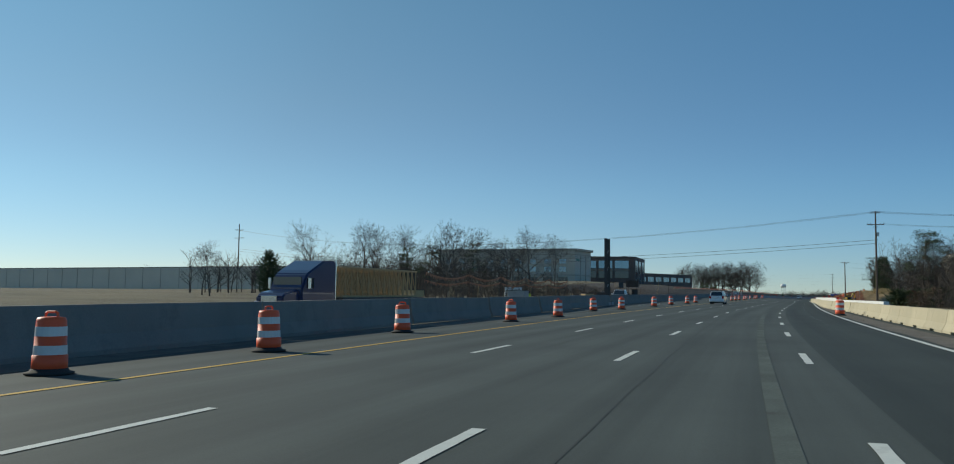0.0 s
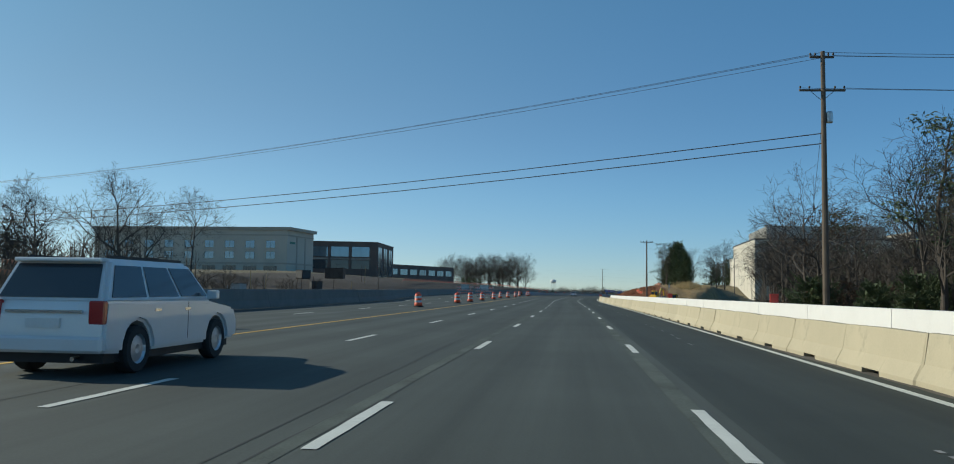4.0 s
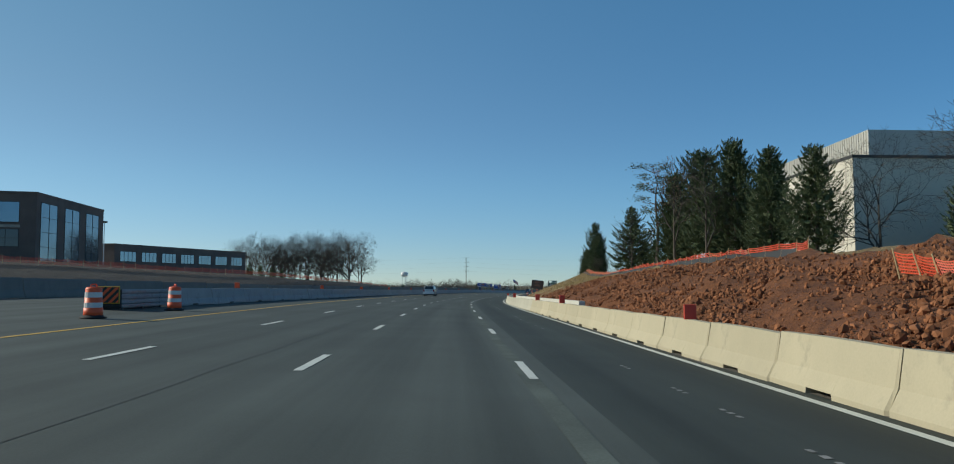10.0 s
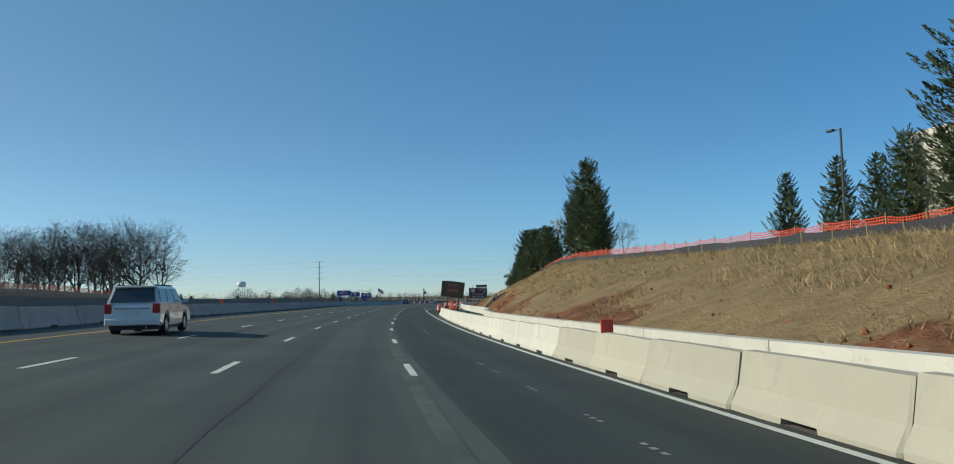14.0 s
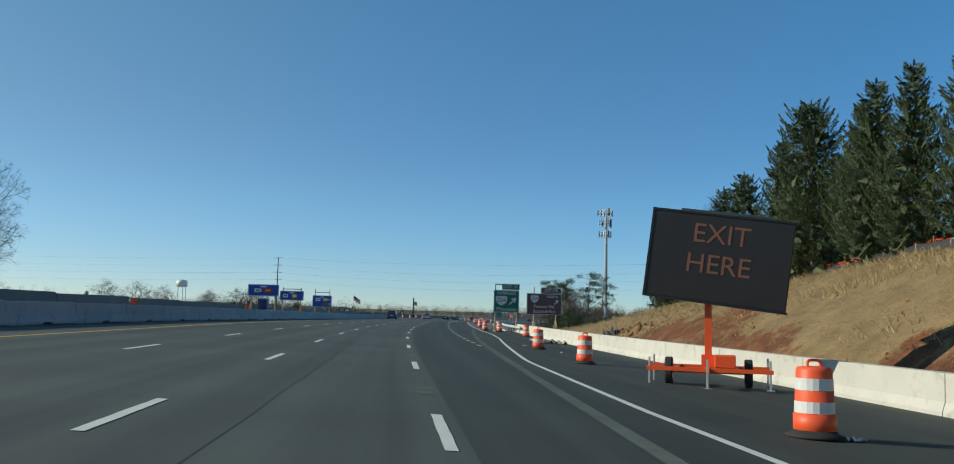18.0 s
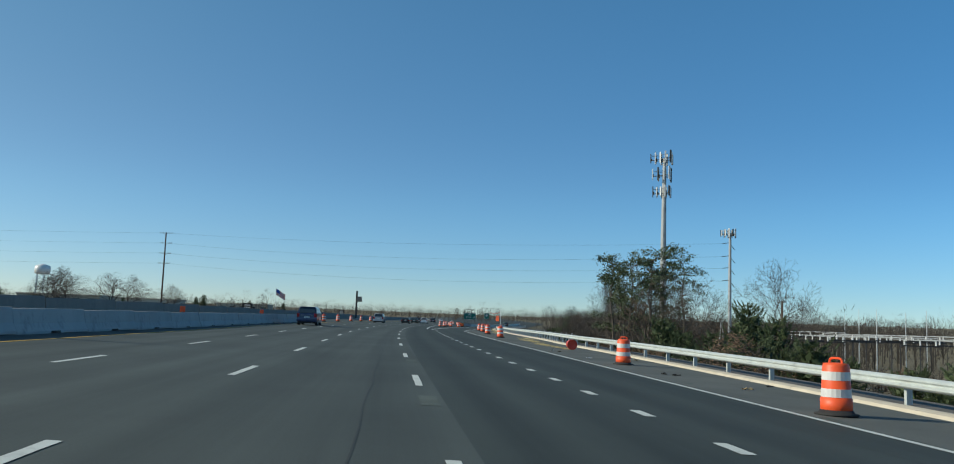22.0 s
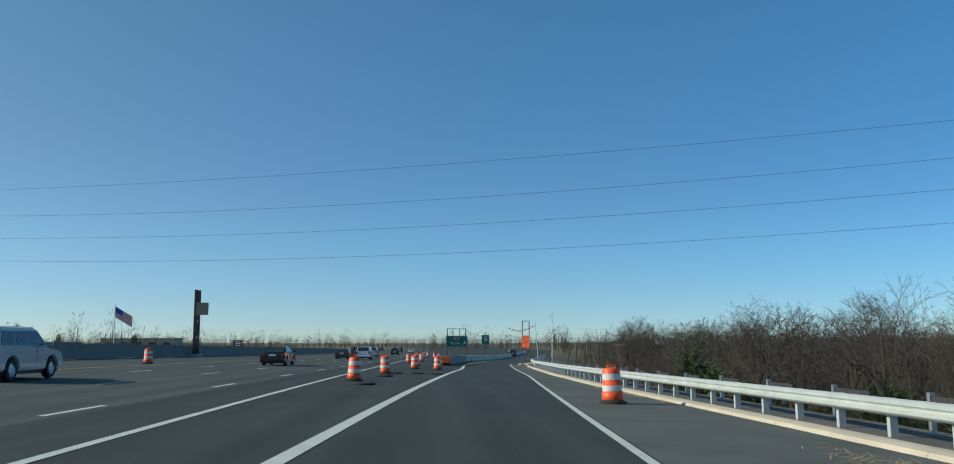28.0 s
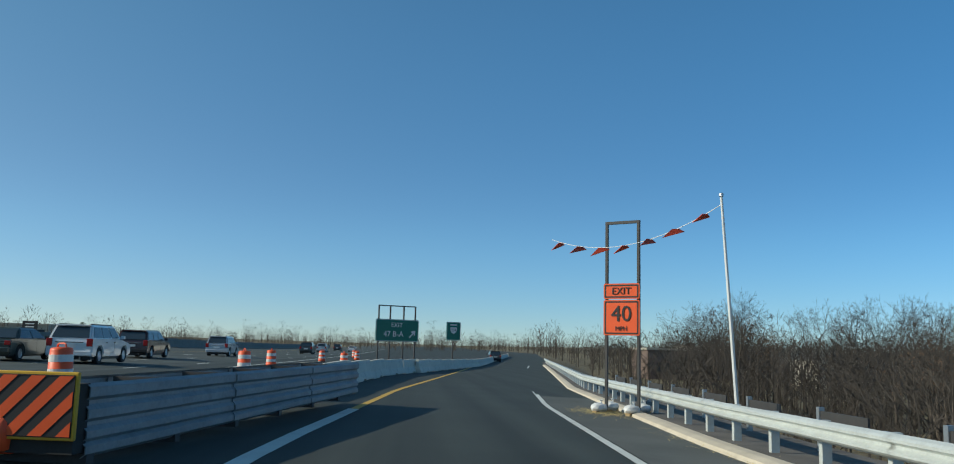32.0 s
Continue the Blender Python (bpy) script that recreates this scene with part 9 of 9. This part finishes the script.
part("sign_plate", prism(bmesh.new(), [(0.42 * math.cos(radians(22.5 + 45 * k)), 2.35 + 0.42 * math.sin(radians(22.5 + 45 * k))) for k in range(8)], -0.02, 0.0), GALV, st)
ys = thing("work_sign", on_ground(144, -45, 0.3, 0), "small yellow-green work sign in the yard", "road sign")
board(ys, -0.45, 0.2, 0.45, 0.8, LIME, None, 0.04)
part("post", bx(-0.03, 0.03, -0.4, 0.03, 0.08, 0.8), GALV, ys)
for k, (s, l, w, h, mt) in enumerate(((112, -36, 2.6, 1.6, CONC_GREY), (150, -50, 3.2, 2.2, WHITE), (160, -38, 2.0, 1.2, LUMBER), (186, -42, 3.4, 1.4, RUST), (212, -46, 2.6, 1.7, CONC_GREY), (240, -44, 3.0, 2.0, STEEL), (256, -52, 2.5, 1.6, STEEL), (94, -44, 2.8, 1.5, LUMBER), (275, -52, 4.0, 2.3, RUST))):
    cr = thing("site_container", on_ground(s, l, 0.0, k * 23), "weathered site box among the work-yard clutter", "container", "work-yard clutter")
    part("container_box", bx(-w / 2, -0.9, 0.1, w / 2, 0.9, h, bevel=0.04), mt, cr)
    part("lid", bx(-w / 2 - 0.04, -0.95, h, w / 2 + 0.04, 0.95, h + 0.07), STEEL, cr)
    for q in (-1, 1):
        part("skid", bx(q * w * 0.35 - 0.08, -0.9, 0.0, q * w * 0.35 + 0.08, 0.9, 0.1), STEEL, cr)
for k in range(26):
    s, l = 96 + k * 6.6 + rl.uniform(-1, 1), -38 + rl.uniform(-8, 3)
    po = part("site_post", tube(bmesh.new(), (0, 0, -0.4), (rl.gauss(0, 0.1), 0, rl.uniform(1.6, 3.6)), 0.05, 0.04, 6), RUST if k % 3 else LUMBER)
    po.matrix_basis = on_ground(s, l)
    tagged(po, "leaning stake in the work yard", "stake", "work-yard stakes")

# ---- on the grassy bank and the shoulder ----


def rag(name, s, lat, z, size, material, label, cat, seed, tall=0.5):
    bm = bmesh.new()
    n = 8
    g = [[bm.verts.new(((i / 7 - 0.5) * size[0] + 0.06 * noise.noise(Vector((i, j, seed))), (j / 7 - 0.5) * size[1] + 0.06 * noise.noise(Vector((j, i, seed))), tall * max(0.02, noise.noise(Vector((i * 0.55, j * 0.55, seed * 3.1))) + 0.35))) for j in range(n)] for i in range(n)]
    for i in range(n - 1):
        for j in range(n - 1):
            bm.faces.new((g[i][j], g[i + 1][j], g[i + 1][j + 1], g[i][j + 1]))
    ob = part(name, bm, material, smooth=True)
    p = plan(s, lat)
    ob.matrix_basis = pose(float(p[0]), float(p[1]), z, 0, 0, yaw_at(s))
    return tagged(ob, label, cat)


CLOTH = plain("green_cloth", (0.03, 0.14, 0.10), 0.8)
rag("green_rag", 494.3, 8.8, float(road_z(494.3, 8.8)), (1.5, 0.8), CLOTH, "crumpled green cloth on the shoulder", "rag", 2.3, 0.3)
rag("mud_debris", 541.9, 9.3, float(road_z(541.9, 9.3)), (1.0, 2.6), GRIT, "flattened muddy sandbags and debris on the shoulder", "debris", 5.1, 0.32)
for k, (s, l) in enumerate(((543.0, 8.6), (540.8, 10.1))):
    rag("mud_debris", s, l, float(road_z(s, l)), (0.7, 1.0), CURB, "torn sandbag on the shoulder", "debris", 7.7 + k, 0.3)
for k in range(36):
    s, l = rl.uniform(470, 640), rl.uniform(0.5, 3.2)
    l += float(edge_line(s)) + 0.5
    l = min(l, float(edge_r(s)) - 0.3)
    rag("litter", s, l, float(road_z(s, l)) + 0.004, (rl.uniform(0.08, 0.3), rl.uniform(0.06, 0.2)), rl.choice((GRIT, SIGN_W, STEEL, LUMBER)), "scrap of litter on the shoulder", "litter", k * 1.3, 0.07)
for s0, l0, s1, l1, n, seed, tall in ((502.4, 12.2, 501.2, 15.2, 22, 1.0, 0.75), (541.4, 12.9, 540.0, 13.8, 20, 4.0, 0.7)):
    bm = bmesh.new()
    rows = []
    for k in range(n):
        t = k / (n - 1)
        row = []
        for q in range(7):
            s = s0 + (s1 - s0) * t + (q - 3) * 0.12 + 0.30 * noise.noise(Vector((k * 0.5, 0, seed)))
            l = l0 + (l1 - l0) * t + 0.2 * noise.noise(Vector((k * 0.7, q * 0.6, seed + 9)))
            lift = tall * max(0.0, noise.noise(Vector((k * 0.5, q * 0.55, seed + 3))) * 1.2 + 0.5) * math.sin(math.pi * q / 6) * (0.35 + 0.65 * math.sin(math.pi * min(1, 0.12 + t)))
            x, y = plan(s, l)
            row.append(bm.verts.new((float(x), float(y), surf_z(s, l) + 0.03 + lift)))
        rows.append(row)
    for a, b in zip(rows, rows[1:]):
        for q in range(6):
            bm.faces.new((a[q], a[q + 1], b[q + 1], b[q]))
    tagged(part("silt_fabric", bm, SILT), "crumpled black silt-fence fabric on the grassy bank", "silt fence", "torn silt fence")
    for k in range(4):
        t = (k + 0.5) / 4
        s, l = s0 + (s1 - s0) * t, l0 + (l1 - l0) * t
        ob = part("broken_stake", bx(-0.022, -0.022, -0.2, 0.022, 0.022, 1.25), LUMBER)
        p = plan(s, l)
        ob.matrix_basis = Matrix.Translation((float(p[0]), float(p[1]), surf_z(s, l))) @ Euler((rl.uniform(-0.7, 0.7), rl.uniform(-0.7, 0.7), 0)).to_matrix().to_4x4()
        tagged(ob, "wooden fence stake leaning out of torn fabric", "stake", "broken stakes")

# ---- flag and dark boards far off beyond the median ----
fx, fy = [float(v) for v in plan(890, -60)]
fp = thing("flag_pole", pose(fx, fy, float(ground_z(890, -60))), "tall pole flying a striped flag", "flag pole")
part("shaft", tube(bmesh.new(), (0, 0, -0.3), (0, 0, 10.2), 0.10, 0.06, 8), WHITE, fp)


def flag_sheet(x0, x1, z0, z1, material, name, off=0.0):
    bm = bmesh.new()
    rows = []
    for i in range(13):
        x = x0 + (x1 - x0) * i / 12
        droop = 0.62 * x
        rows.append([bm.verts.new((-x, 0.25 * math.sin(x * 1.7) + off, z + droop)) for z in (z0, z1)])
    for p, q in zip(rows, rows[1:]):
        bm.faces.new((p[0], q[0], q[1], p[1]))
    part(name, bm, material, fp)


for k in range(13):
    flag_sheet(-3.4, -0.05, 7.6 + k * 0.17, 7.77 + k * 0.17, RED if k % 2 == 0 else SIGN_W, "flag_stripe")
flag_sheet(-1.5, -0.05, 8.6, 9.81, SIGN_B, "flag_canton", -0.03)
for s, l, z in ((905, -38, 3.2), (745, -33, 2.6)):
    bd = thing("sign_board", on_ground(s, l, 0.0, -4), "dark roadside board on two posts", "road sign", "dark boards")
    part("board", bx(-1.0, -0.06, z - 1.6, 1.0, 0.06, z, bevel=0.02), BLACK, bd)
    for q in (-0.7, 0.7):
        part("post", bx(q - 0.06, 0.06, 0, q + 0.06, 0.16, z - 0.1), STEEL, bd)
    for k in range(3):
        part("lettering_bar", bx(-0.6, -0.068, z - 0.45 - k * 0.4, 0.6, -0.062, z - 0.3 - k * 0.4), SIGN_W, bd)
wt = thing("water_tank", pose(float(plan(900, -150)[0]), float(plan(900, -150)[1]), 0.0), "pale round water tank far beyond the road", "water tank")
part("tank", lathe(bmesh.new(), [(0, 6.5), (2.6, 6.8), (2.8, 8.5), (2.6, 9.8), (0, 10.6)], 20), WHITE, wt, smooth=True)
for k in range(5):
    part("leg", tube(bmesh.new(), (2.2 * math.cos(k * 1.257), 2.2 * math.sin(k * 1.257), -3), (2.0 * math.cos(k * 1.257), 2.0 * math.sin(k * 1.257), 7), 0.14, n=6), GALV, wt)
